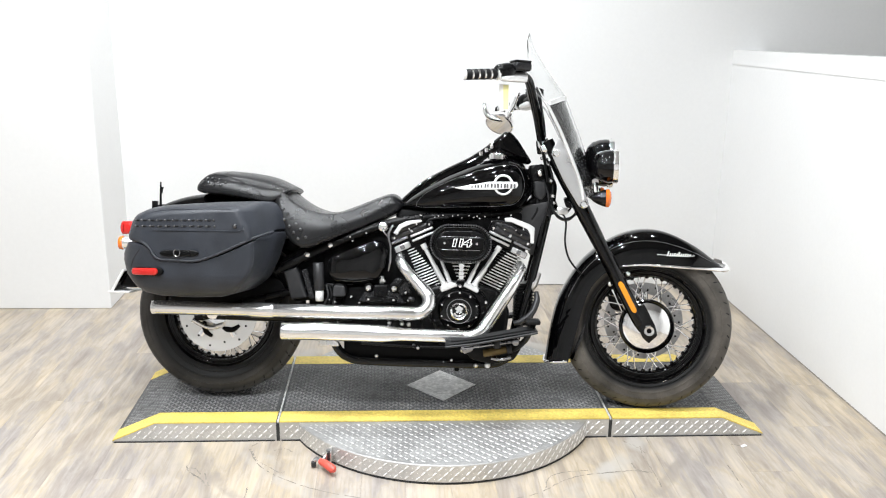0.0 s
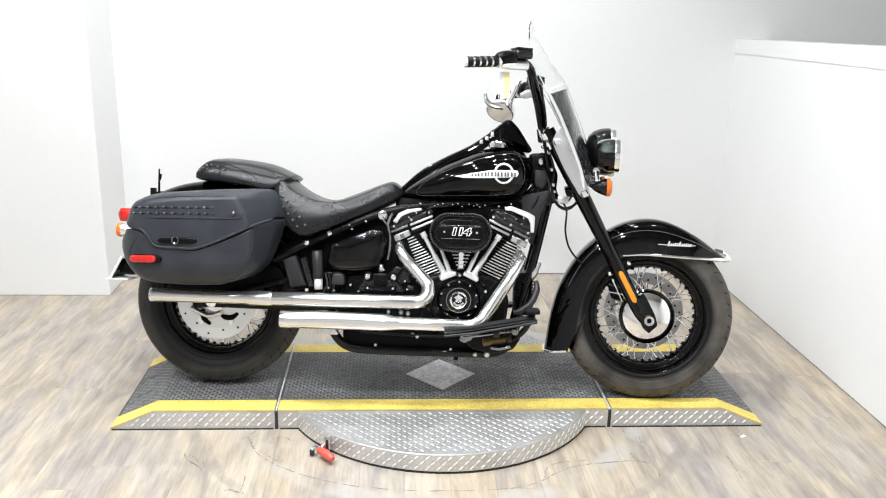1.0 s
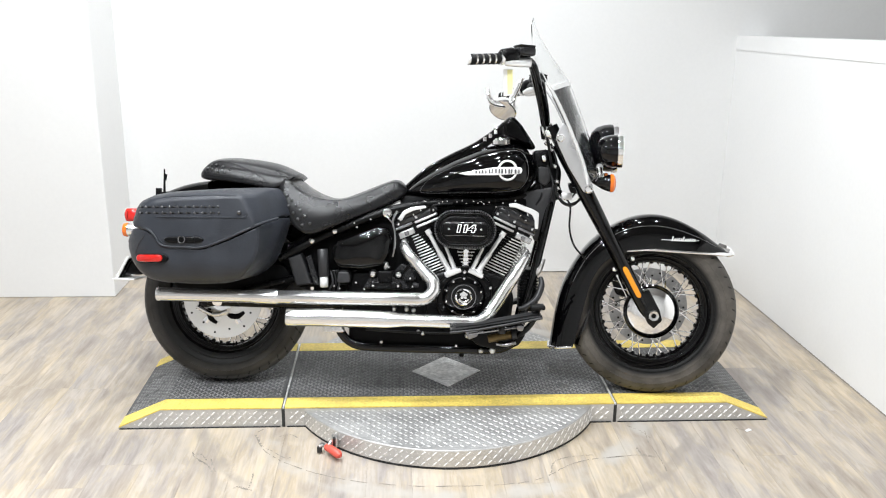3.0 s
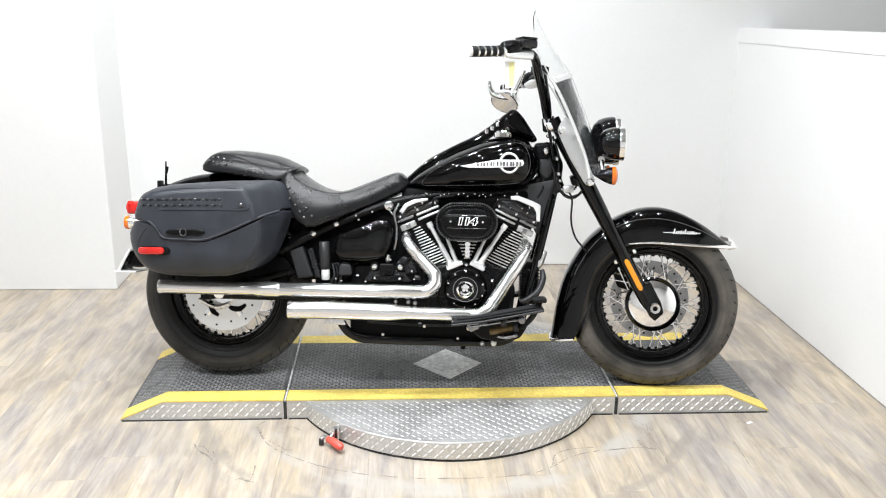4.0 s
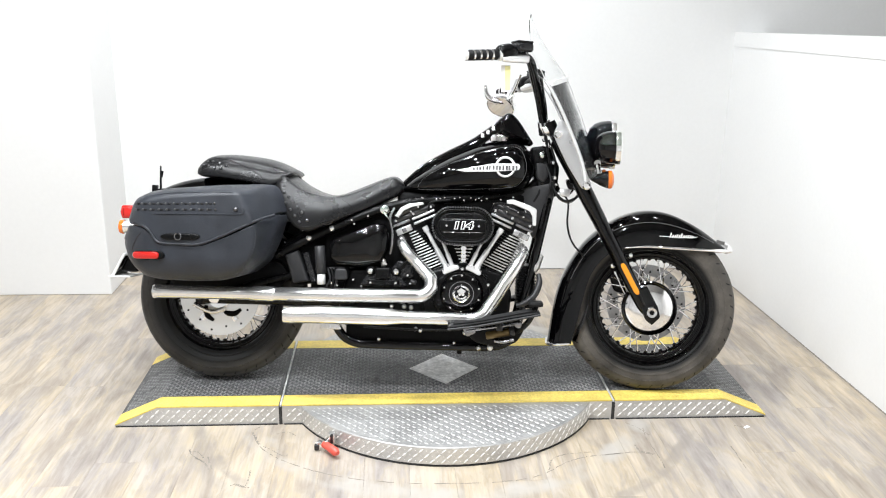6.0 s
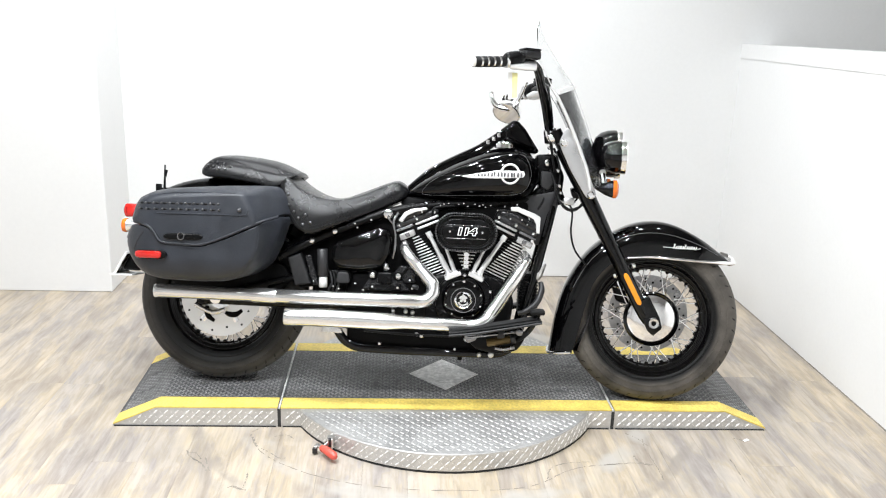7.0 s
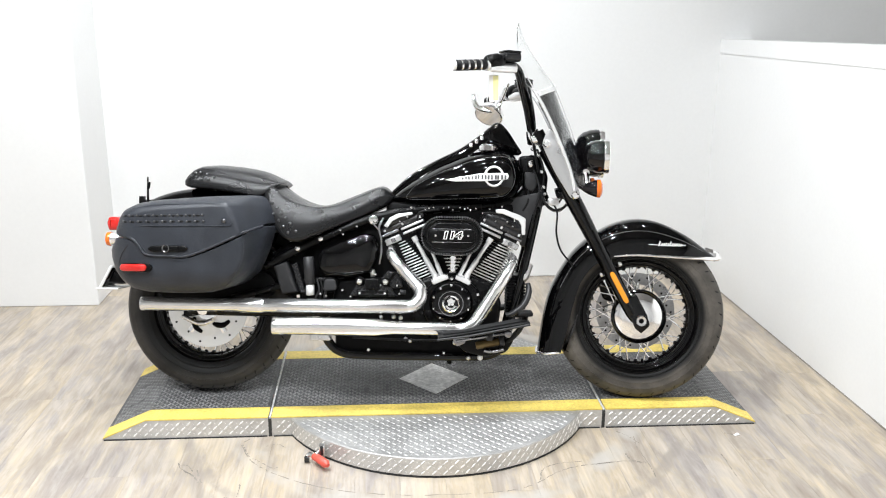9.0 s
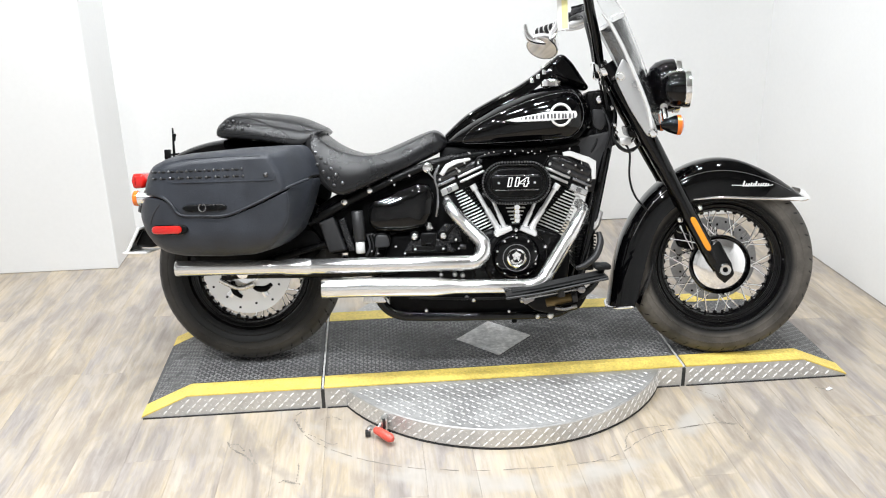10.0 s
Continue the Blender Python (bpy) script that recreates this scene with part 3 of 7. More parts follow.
# round turntable under the deck
table = thing("turntable", Matrix(), "round bright checker-plate turntable under the deck", "turntable")
TOP = DECK_H - 0.003
part("top_plate", revolve([(0, TOP), (TR - 0.003, TOP), (TR, TOP - 0.003), (TR, 0.0075), (0, 0.0075)], 128, "Z", (*TC, 0)), TOP_PLATE, table)
part("rim_plate", revolve([(TR - 0.01, TOP - 0.0035), (TR + 0.0008, TOP - 0.0035), (TR + 0.0008, 0.008), (TR - 0.01, 0.008)], 128, "Z", (*TC, 0), closed=True), PLATE, table, "bright checker plate rim")
# dark ring drawn in place of the shaded contact line under the rim
part("rubber_edge", revolve([(TR - 0.04, 0.0), (TR + 0.001, 0.0), (TR + 0.001, 0.004), (TR - 0.04, 0.0085)], 128, "Z", (*TC, 0)), DARK_GAP, table)


def on_disc(u, v):
    return math.hypot(u - TC[0], v - TC[1]) < TR - 0.016 and (v < Y0 - 0.012 or v > Y1 + 0.012)


tagged(part("raised_tread", treads(sheet(-0.6, 0.6, -0.62, 0.6, 0.0188, inside=on_disc), lambda u, v, h: (u, v, TOP + h), 1, 0.0215, 0.0064), TOP_TREAD, table), kind="stuff")
rim_pts = sheet(-math.pi * TR * 0.98, -0.02 * TR, 0.008, TOP, 0.0188)
tagged(part("rim_tread", treads(rim_pts, lambda u, v, h: (TC[0] + (TR + 0.0008 + h * 1.3) * math.cos(u / TR), TC[1] + (TR + 0.0008 + h * 1.3) * math.sin(u / TR), v), -1, 0.0225, 0.0066), TREAD, table), kind="stuff")

# ---- motorcycle materials ----
PAINT = material("gloss_black_paint", (0.001, 0.001, 0.0012), 0.05, spec=0.36, rough_var=0.02, stain_scale=2)
SATIN = material("satin_black_metal", (0.0025, 0.0025, 0.0027), 0.28, spec=0.17, grain=0.2, grain_scale=120, rough_var=0.08, bump=0.15, bump_scale=500)
DARK = material("dark_cast_metal", (0.0032, 0.0032, 0.0034), 0.45, spec=0.08, grain=0.25, grain_scale=60, bump=0.2, bump_scale=400)
CHROME = material("chrome", (0.96, 0.96, 0.96), 0.11, metal=1.0, rough_var=0.03, stain_scale=6)
EXHAUST = material("exhaust_chrome", (0.82, 0.82, 0.815), 0.17, metal=0.93, rough_var=0.03, stain_scale=3)
DISC_STEEL = material("brake_disc_steel", (0.36, 0.36, 0.36), 0.33, metal=1.0, grain=0.1, grain_scale=150, rough_var=0.08)
STEEL = material("brushed_steel", (0.75, 0.745, 0.74), 0.3, metal=1.0, grain=0.12, grain_scale=150, rough_var=0.1)
POLISHED = material("polished_stainless", (0.60, 0.60, 0.595), 0.28, metal=0.85, grain=0.04, grain_scale=30, rough_var=0.06)
FIN = material("machined_fin", (0.92, 0.92, 0.915), 0.26, metal=0.55, grain=0.2, grain_scale=60, rough_var=0.1)
LEATHER = material("black_seat_vinyl", (0.009, 0.009, 0.0098), 0.28, spec=0.35, grain=0.12, grain_scale=300, stain=0.08, stain_scale=3, rough_var=0.025, bump=0.12, bump_scale=700)
HIDE = material("blue_black_bag_leather", (0.0235, 0.0265, 0.0335), 0.38, spec=0.40, grain=0.15, grain_scale=250, stain=0.28, stain_scale=9, rough_var=0.1, bump=0.4, bump_scale=380)
SILVER = material("bright_plated_metal", (0.92, 0.92, 0.915), 0.24, metal=0.6, rough_var=0.015, stain_scale=4)
STAY = material("satin_stay_metal", (0.68, 0.68, 0.685), 0.3, metal=1.0, rough_var=0.05, stain_scale=5)
NUMERAL = material("satin_aluminium", (0.85, 0.85, 0.84), 0.45, metal=0.35)
GRAPHITE = material("graphite_cover_paint", (0.012, 0.012, 0.013), 0.2, spec=0.45, grain=0.1, grain_scale=120, rough_var=0.06)
ROCKER = material("rocker_cover_paint", (0.022, 0.022, 0.0235), 0.24, spec=0.6, grain=0.1, grain_scale=120, rough_var=0.06)
STUD = material("stud_nickel", (0.15, 0.15, 0.155), 0.32, metal=1.0)
NICKEL = material("dark_nickel", (0.30, 0.30, 0.31), 0.22, metal=1.0, rough_var=0.08)
GRIP = material("black_rubber", (0.006, 0.006, 0.0063), 0.55, spec=0.25, grain=0.2, grain_scale=90)
GREY_PART = material("grey_plastic", (0.02, 0.02, 0.0215), 0.42, grain=0.1, grain_scale=80)
WHITE_INK = material("white_print", (0.8, 0.8, 0.8), 0.4)
PIN = material("grey_pinstripe", (0.13, 0.13, 0.135), 0.35)
BRASS = material("brown_plated_metal", (0.13, 0.09, 0.035), 0.4, metal=0.6, grain=0.2)
TAG_PAPER = material("white_tag_paper", (0.88, 0.88, 0.84), 0.7, grain=0.05)
TAG_YELLOW = material("yellow_tag_print", (0.85, 0.80, 0.38), 0.7, grain=0.05)
MIRROR = material("mirror_glass", (0.9, 0.9, 0.9), 0.02, metal=1.0)


def lens(name, colour, rough=0.15, glow=0.0, through=0.0):
    mat = material(name, colour, rough, coat=0.6)
    b = mat.node_tree.nodes["Principled BSDF"]
    b.inputs["Transmission Weight"].default_value = through
    b.inputs["Subsurface Weight"].default_value = 0.0
    return mat


RED = lens("red_lens", (0.55, 0.012, 0.008))
AMBER = lens("amber_lens", (0.75, 0.16, 0.015))
AMBER_STRIP = lens("amber_reflector", (0.85, 0.3, 0.01), 0.25)
def tyre_rubber(name, dust, wear_light, ring_from, ring_to):
    """Black rubber with patchy dry brown dust on the outer sidewall and tread; the crown has its own tone."""
    mat = material(name, (0.008, 0.008, 0.008), 0.62, spec=0.28, bump=0.2)
    nt, nodes, links, bsdf = link_nodes(mat)
    tc = nodes.new("ShaderNodeTexCoord")
    sep = nodes.new("ShaderNodeSeparateXYZ")
    links.new(tc.outputs["Object"], sep.inputs[0])
    flat = nodes.new("ShaderNodeCombineXYZ")
    links.new(sep.outputs["X"], flat.inputs["X"])
    links.new(sep.outputs["Z"], flat.inputs["Y"])
    ln = nodes.new("ShaderNodeVectorMath")
    ln.operation = "LENGTH"
    links.new(flat.outputs[0], ln.inputs[0])
    ring = nodes.new("ShaderNodeMapRange")
    ring.interpolation_type = "SMOOTHSTEP"
    ring.inputs["From Min"].default_value, ring.inputs["From Max"].default_value = ring_from, ring_to
    links.new(ln.outputs["Value"], ring.inputs["Value"])
    n = nodes.new("ShaderNodeTexNoise")
    n.inputs["Scale"].default_value, n.inputs["Detail"].default_value, n.inputs["Roughness"].default_value = 9, 6, 0.65
    links.new(tc.outputs["Object"], n.inputs["Vector"])
    patch = nodes.new("ShaderNodeMapRange")
    patch.inputs["From Min"].default_value, patch.inputs["From Max"].default_value = 0.3, 0.7
    patch.inputs["To Min"].default_value, patch.inputs["To Max"].default_value = 0.3, 1.05
    links.new(n.outputs["Fac"], patch.inputs["Value"])
    mul = nodes.new("ShaderNodeMath")
    mul.operation = "MULTIPLY"
    links.new(ring.outputs[0], mul.inputs[0])
    links.new(patch.outputs[0], mul.inputs[1])
    mix = nodes.new("ShaderNodeMix")
    mix.data_type = "RGBA"
    mix.inputs["A"].default_value = (0.006, 0.006, 0.006, 1)
    mix.inputs["B"].default_value = (*dust, 1)
    links.new(mul.outputs[0], mix.inputs["Factor"])
    crown = nodes.new("ShaderNodeMapRange")
    crown.interpolation_type = "SMOOTHSTEP"
    crown.inputs["From Min"].default_value, crown.inputs["From Max"].default_value = 0.294, 0.309
    crown.inputs["To Max"].default_value = 0.8
    links.new(ln.outputs["Value"], crown.inputs["Value"])
    tread = nodes.new("ShaderNodeMix")
    tread.data_type = "RGBA"
    tread.inputs["B"].default_value = (*wear_light, 1)
    links.new(crown.outputs[0], tread.inputs["Factor"])
    links.new(mix.outputs["Result"], tread.inputs["A"])
    links.new(tread.outputs["Result"], bsdf.inputs["Base Color"])
    return mat


FRONT_TYRE = tyre_rubber("dusty_tyre", (0.122, 0.110, 0.096), (0.095, 0.086, 0.075), 0.233, 0.253)
# pale rear crown: light from the pier wall, put into the colour
REAR_TYRE = tyre_rubber("lit_crown_tyre", (0.050, 0.046, 0.042), (0.105, 0.103, 0.102), 0.243, 0.285)
CLEAR = lens("clear_screen", (0.985, 0.99, 0.99), 0.0, through=1.0)
CLEAR.node_tree.nodes["Principled BSDF"].inputs["IOR"].default_value = 1.06
CLEAR.node_tree.nodes["Principled BSDF"].inputs["Coat Weight"].default_value = 0.0
SMOKE = lens("smoked_screen", (0.10, 0.10, 0.102), 0.05, through=0.75)
LAMP_LENS = lens("lamp_lens", (0.95, 0.95, 0.95), 0.02, through=1.0)

# ---- motorcycle frame of reference: X ahead, Y to its left, Z up, leaning on its stand ----
BIKE = pose(-0.0445, -0.1209, 0.0786) @ pose(0, 0, 0, 0, 0, -5.4) @ pose(0, 0, 0, -13.69, 0, 0)
AXIS_FOOT = Vector((0.954, 0, 0))
STEER = Matrix.Translation((-0.008, 0, -0.004)) @ Matrix.Translation(AXIS_FOOT) @ Matrix.Rotation(radians(-6.0), 4, Vector((-0.5, 0, 0.866))) @ Matrix.Translation(-AXIS_FOOT)
bike = thing("motorcycle", BIKE, "gloss black cruiser motorcycle with chrome exhausts, leather saddlebags and windshield", "motorcycle")


def mirrored(me):
    """The same mesh on the other side of the machine."""
    bm = bmesh.new()
    bm.from_mesh(me)
    bmesh.ops.scale(bm, vec=(1, -1, 1), verts=bm.verts)
    bmesh.ops.reverse_faces(bm, faces=bm.faces)
    out = bpy.data.meshes.new("mirrored")
    bm.to_mesh(out)
    bm.free()
    return out


def bolt(parent, x, y, z, r=0.009, mat=None, m=None, h=0.008):
    """A domed bolt head on a side face, its head towards -Y."""
    me = revolve([(0, y - h), (r * 0.55, y - h * 0.92), (r * 0.9, y - h * 0.55), (r, y - h * 0.15), (r, y + 0.004)], 14, "Y", (x, 0, z))
    return part("bolt", me, mat or CHROME, parent, m=m)


# ---- wheels ----
def tyre_mesh(r, w):
    h = w / 2
    prof = [(0.213, -h * 0.7), (0.222, -h * 0.86), (0.245, -h * 0.98), (r - 0.048, -h), (r - 0.026, -h * 0.93), (r - 0.012, -h * 0.74), (r - 0.003, -h * 0.4), (r, 0)]
    prof += [(a, -b) for a, b in reversed(prof[:-1])]
    return revolve(prof, 96, "Y", smooth=True, sharp=60)


def groove_mesh(r, w):
    """Slanted tread grooves as shallow dark ribs let into the tread."""
    h = w / 2
    verts, faces = [], []
    n = 44
    for k in range(n):
        for side in (-1, 1):
            a0 = 2 * math.pi * (k + (0.5 if side > 0 else 0)) / n
            base = len(verts)
            row = [(0.30, 0.0), (0.55, 0.018), (0.78, 0.045), (0.93, 0.075)]
            for f, da in row:
                rr = float(np.interp(f, [0, 0.4, 0.74, 0.93, 1.0], [r, r - 0.003, r - 0.012, r - 0.026, r - 0.048])) + 0.0006
                for d in (-0.009, 0.009):
                    a = a0 + da + d
                    verts.append((rr * math.cos(a), side * h * f, rr * math.sin(a)))
            for i in range(len(row) - 1):
                faces.append((base + 2 * i, base + 2 * i + 1, base + 2 * i + 3, base + 2 * i + 2))
    return mesh_of("grooves", verts, faces)


def wheel(name, x, r, w, m, front):
    place = (m or Matrix()) @ Matrix.Translation((x, 0, r))
    rim = [(0.222, -0.047), (0.2225, -0.053), (0.214, -0.056), (0.210, -0.05), (0.208, -0.042), (0.200, -0.04), (0.198, -0.033), (0.188, -0.03), (0.186, -0.02), (0.181, -0.012), (0.180, 0.0)]
    rim = rim + [(a, -b) for a, b in reversed(rim[:-1])] + [(0.2, 0.04), (0.19, 0.0), (0.2, -0.04)]
    root = part(name, revolve(rim, 96, "Y", closed=True, sharp=25), PAINT, bike, "gloss black laced wheel with wide tyre", m=place)
    tyre = part("tyre", tyre_mesh(r, w), FRONT_TYRE if front else REAR_TYRE, root, "dusty black rubber tyre")
    for rr, yy in ((0.229, -w / 2 * 0.93), (0.252, -w / 2 * 0.995), (r - 0.045, -w / 2 * 1.0)):
        part("sidewall_band", revolve([(rr - 0.002, yy + 0.001), (rr - 0.0012, yy - 0.0012), (rr + 0.0012, yy - 0.0012), (rr + 0.002, yy + 0.001)], 96), FRONT_TYRE if front else REAR_TYRE, root)
    tagged(part("tread_groove", groove_mesh(r, w), GRIP, root), kind="stuff")
    for rr, yy, thick in ((0.2195, 0.0545, 0.0042), (0.2045, 0.0425, 0.0034), (0.1915, 0.0325, 0.0032)):
        for side in (-1, 1):
            part("rim_lip", revolve([(rr + thick * math.cos(q), side * yy + thick * math.sin(q)) for q in (2 * math.pi * k / 10 for k in range(10))], 96, "Y", closed=True, sharp=80), PAINT, root)
    # spokes, crossed and leaning to both sides
    n = 40
    for k in range(n):
        side = -1 if k % 2 else 1
        lean = 0.36 if (k // 2) % 2 else -0.36
        a = 2 * math.pi * k / n
        hub_r = 0.06
        p0 = Vector((hub_r * math.cos(a + lean * 3.0), side * 0.036, hub_r * math.sin(a + lean * 3.0)))
        p1 = Vector((0.186 * math.cos(a), side * 0.008, 0.186 * math.sin(a)))
        part("spoke", bar(p0, p1, 0.0024, 6), CHROME, root)
        d = (p1 - p0).normalized()
        part("spoke_seat", revolve([(0, 0.009), (0.006, 0.007), (0.0095, 0.0), (0.0095, -0.008)], 10, "Z"), PAINT, root, m=Matrix.Translation(Vector((0.182 * math.cos(a), 0, 0.182 * math.sin(a)))) @ Vector((-math.cos(a), 0, -math.sin(a))).to_track_quat("Z", "Y").to_matrix().to_4x4())
        part("nipple", bar(p1 - d * 0.014, p1 - d * 0.001, 0.0042, 6), CHROME, root)
    part("hub", revolve([(0, -0.055), (0.03, -0.055), (0.034, -0.05), (0.062, -0.045), (0.065, -0.03), (0.045, -0.022), (0.038, 0.0), (0.045, 0.022), (0.065, 0.03), (0.062, 0.045), (0.034, 0.05), (0, 0.055)], 40), CHROME, root)
    s = 1 if front else -1
    # brake disc: an outer ring with drilled holes, carried by a chrome spider
    y = s * 0.072
    part("brake_disc", revolve([(0.106 if front else 0.1, y - 0.003), (0.150, y - 0.003), (0.150, y + 0.003), (0.106 if front else 0.1, y + 0.003)], 72, "Y", closed=True, sharp=20), DISC_STEEL if front else SILVER, root, "steel brake disc")
    holes = []
    for k in range(30 if front else 14):
        a = 2 * math.pi * k / (30 if front else 14)
        rr = (0.121 if k % 2 else 0.136) if front else (0.118 if k % 2 else 0.132)
        holes.append(disc(0.0042, y - 0.0042, y + 0.0042, "Y", (rr * math.cos(a), 0, rr * math.sin(a)), 8))
    tagged(part("disc_hole", joined(holes), DARK, root), kind="stuff")
    spider = []
    for k in range(5):
        a = 2 * math.pi * k / 5 + 0.3
        spider.append(tube([(0.03 * math.cos(a), y, 0.03 * math.sin(a)), (0.112 * math.cos(a), y, 0.112 * math.sin(a))], 0.013, 8, flat=0.4))
    spider.append(revolve([(0, y - 0.012), (0.045, y - 0.012), (0.05, y), (0.045, y + 0.012), (0, y + 0.012)], 32))
    part("disc_carrier", joined(spider), CHROME, root)
    if not front:
        part("carrier_plate", revolve([(0.03, y + 0.002), (0.108, y + 0.002), (0.110, y), (0.108, y - 0.003), (0.06, y - 0.006), (0.03, y - 0.006)], 64, "Y", closed=True, sharp=20), SILVER, root, "bright brake disc carrier")
        for k in range(5):
            run = [(r * math.cos(q), y - 0.006, r * math.sin(q)) for r, q in ((0.062, k * 1.2566), (0.074, k * 1.2566 + 0.18), (0.088, k * 1.2566 + 0.42), (0.096, k * 1.2566 + 0.72))]
            part("carrier_slot", tube(run, [0.006, 0.0105, 0.0105, 0.006], 10, curve=5, flat=0.5), DARK, root)
    if front:
        part("hub_cover", revolve([(0, -0.066), (0.03, -0.067), (0.06, -0.064), (0.088, -0.056), (0.094, -0.05), (0.094, -0.044), (0, -0.044)], 56), CHROME, root, "polished chrome hub cover")
        part("hub_ring", revolve([(0.092, -0.044), (0.092, -0.058), (0.097, -0.062), (0.102, -0.058), (0.102, -0.044)], 64, closed=True), PAINT, root)
    return root


front_wheel = wheel("front_wheel", 0.815, 0.318, 0.138, STEER, True)
rear_wheel = wheel("rear_wheel", -0.815, 0.32, 0.156, None, False)

# ---- fenders ----
def fender_mesh(rows, w, power=0.75, thick=0.004):
    """rows: (top point, side edge point) in X and Z, front to back."""
    rings = []
    for (tx, tz), (ex, ez), k in rows:
        outer = []
        for i in range(-8, 9):
            th = i / 8 * math.pi / 2
            s, f = math.sin(abs(th)) ** power, (1 - math.cos(th)) ** 1.4
            outer.append(Vector((tx + (ex - tx) * f, math.copysign(w * k * s, th), tz + (ez - tz) * f)))
        inner = []
        for p in reversed(outer):
            c = Vector(((tx + 2 * ex) / 3, 0, (tz + 2 * ez) / 3))
            inner.append(p + (c - p).normalized() * thick)
        rings.append(outer + inner)
    return loft(rings, True, True, True, 40)


TOPS = [(1.100, 0.537), (1.085, 0.549), (1.043, 0.581), (0.979, 0.625), (0.895, 0.665), (0.823, 0.680), (0.750, 0.673), (0.679, 0.645), (0.607, 0.595), (0.546, 0.528), (0.485, 0.415), (0.455, 0.292), (0.439, 0.167)]
EDGES = [(1.094, 0.536), (1.065, 0.540), (1.03, 0.543), (0.97, 0.546), (0.89, 0.549), (0.815, 0.552), (0.74, 0.548), (0.675, 0.53), (0.625, 0.49), (0.59, 0.43), (0.568, 0.35), (0.548, 0.26), (0.528, 0.175)]
WIDE = [0.25, 0.55, 0.8, 0.95, 1, 1, 1, 1, 1, 1, 1, 1, 1]


def fine_rows(tops, edges, wide, steps=4):
    t = smooth_path([(x, 0, z) for x, z in tops], steps)
    e = smooth_path([(x, 0, z) for x, z in edges], steps)
    k = np.interp(np.linspace(0, len(wide) - 1, len(t)), range(len(wide)), wide).tolist()
    return [((a.x, a.z), (b.x, b.z), c) for a, b, c in zip(t, e, k)]


front_fender = part("front_fender", fender_mesh(fine_rows(TOPS, EDGES, WIDE), 0.088), PAINT, bike, "gloss black valanced front fender", m=STEER)
for s in (-1, 1):
    trim = [(1.10, s * 0.012, 0.538), (1.066, s * 0.052, 0.541), (1.03, s * 0.074, 0.544), (0.97, s * 0.088, 0.547), (0.89, s * 0.0915, 0.55), (0.8, s * 0.0915, 0.553), (0.715, s * 0.0915, 0.546)]
    part("fender_trim", tube(trim, [0.006, 0.008, 0.007, 0.006, 0.0055, 0.005, 0.003], 10, curve=4), CHROME, front_fender)
part("fender_tip", tube([(1.118, 0, 0.536), (1.10, 0, 0.542), (1.075, 0, 0.556), (1.055, 0, 0.572)], [0.004, 0.018, 0.02, 0.008], 14, curve=4, flat=0.5), CHROME, front_fender)
part("tail_trim", tube([(0.523, -0.088, 0.176), (0.47, -0.086, 0.171), (0.441, -0.05, 0.167), (0.437, 0, 0.166), (0.441, 0.05, 0.167), (0.47, 0.086, 0.171), (0.523, 0.088, 0.176)], 0.0055, 10, curve=5), CHROME, front_fender)
part("mud_flap", slab(rounded([(0.535, 0.19), (0.575, 0.25), (0.59, 0.33), (0.57, 0.28), (0.545, 0.18)], 20, 0), -0.082, -0.076, 0.001), GREY_PART, front_fender)
# raised script on the fender side, as a plain flourish
script = []
for k in range(11):
    x = 0.875 + k * 0.0078
    hgt = (0.016, 0.009, 0.009, 0.011, 0.009, 0.015, 0.009, 0.009, 0.010, 0.009, 0.008)[k]
    script.append(tube([(x, -0.091, 0.588), (x + 0.005, -0.0905, 0.588 + hgt * 1.15)], 0.0025, 6))
script.append(tube([(0.838, -0.0905, 0.593), (0.875, -0.091, 0.592), (0.955, -0.0895, 0.591), (0.972, -0.0885, 0.593)], 0.0013, 6, curve=3))
part("script_badge", joined(script), NUMERAL, front_fender, "chrome script flourish")
# pinstripe along the crown
for s in (-1,):
    pin = []
    for (tx, tz), (ex, ez), k in fine_rows(TOPS, EDGES, WIDE)[8:40]:
        th = math.radians(55)
        sn, f = math.sin(th) ** 0.75, (1 - math.cos(th)) ** 1.4
        pin.append((tx + (ex - tx) * f, s * (0.0885 * k * sn + 0.0004), tz + (ez - tz) * f))
    part("pinstripe", tube(pin, 0.0009, 5), PIN, front_fender)
for bx, bz in ((0.672, 0.478), (0.735, 0.518)):
    bolt(front_fender, bx, -0.09, bz, 0.010)

R_TOPS = [(-0.56, 0.66), (-0.66, 0.735), (-0.79, 0.768), (-0.914, 0.762), (-1.03, 0.727), (-1.12, 0.66), (-1.160, 0.605), (-1.180, 0.565), (-1.190, 0.53)]
R_EDGES = [(-0.60, 0.56), (-0.68, 0.62), (-0.79, 0.65), (-0.90, 0.645), (-1.0, 0.62), (-1.07, 0.575), (-1.095, 0.545), (-1.105, 0.525), (-1.11, 0.505)]
rear_fender = part("rear_fender", fender_mesh(fine_rows(R_TOPS, R_EDGES, [1] * 9), 0.105), PAINT, bike, "gloss black rear fender")

# ---- front fork ----
def on_fork(z, off=0.0):
    return 0.60 - (z - 0.678) * 0.545 + off


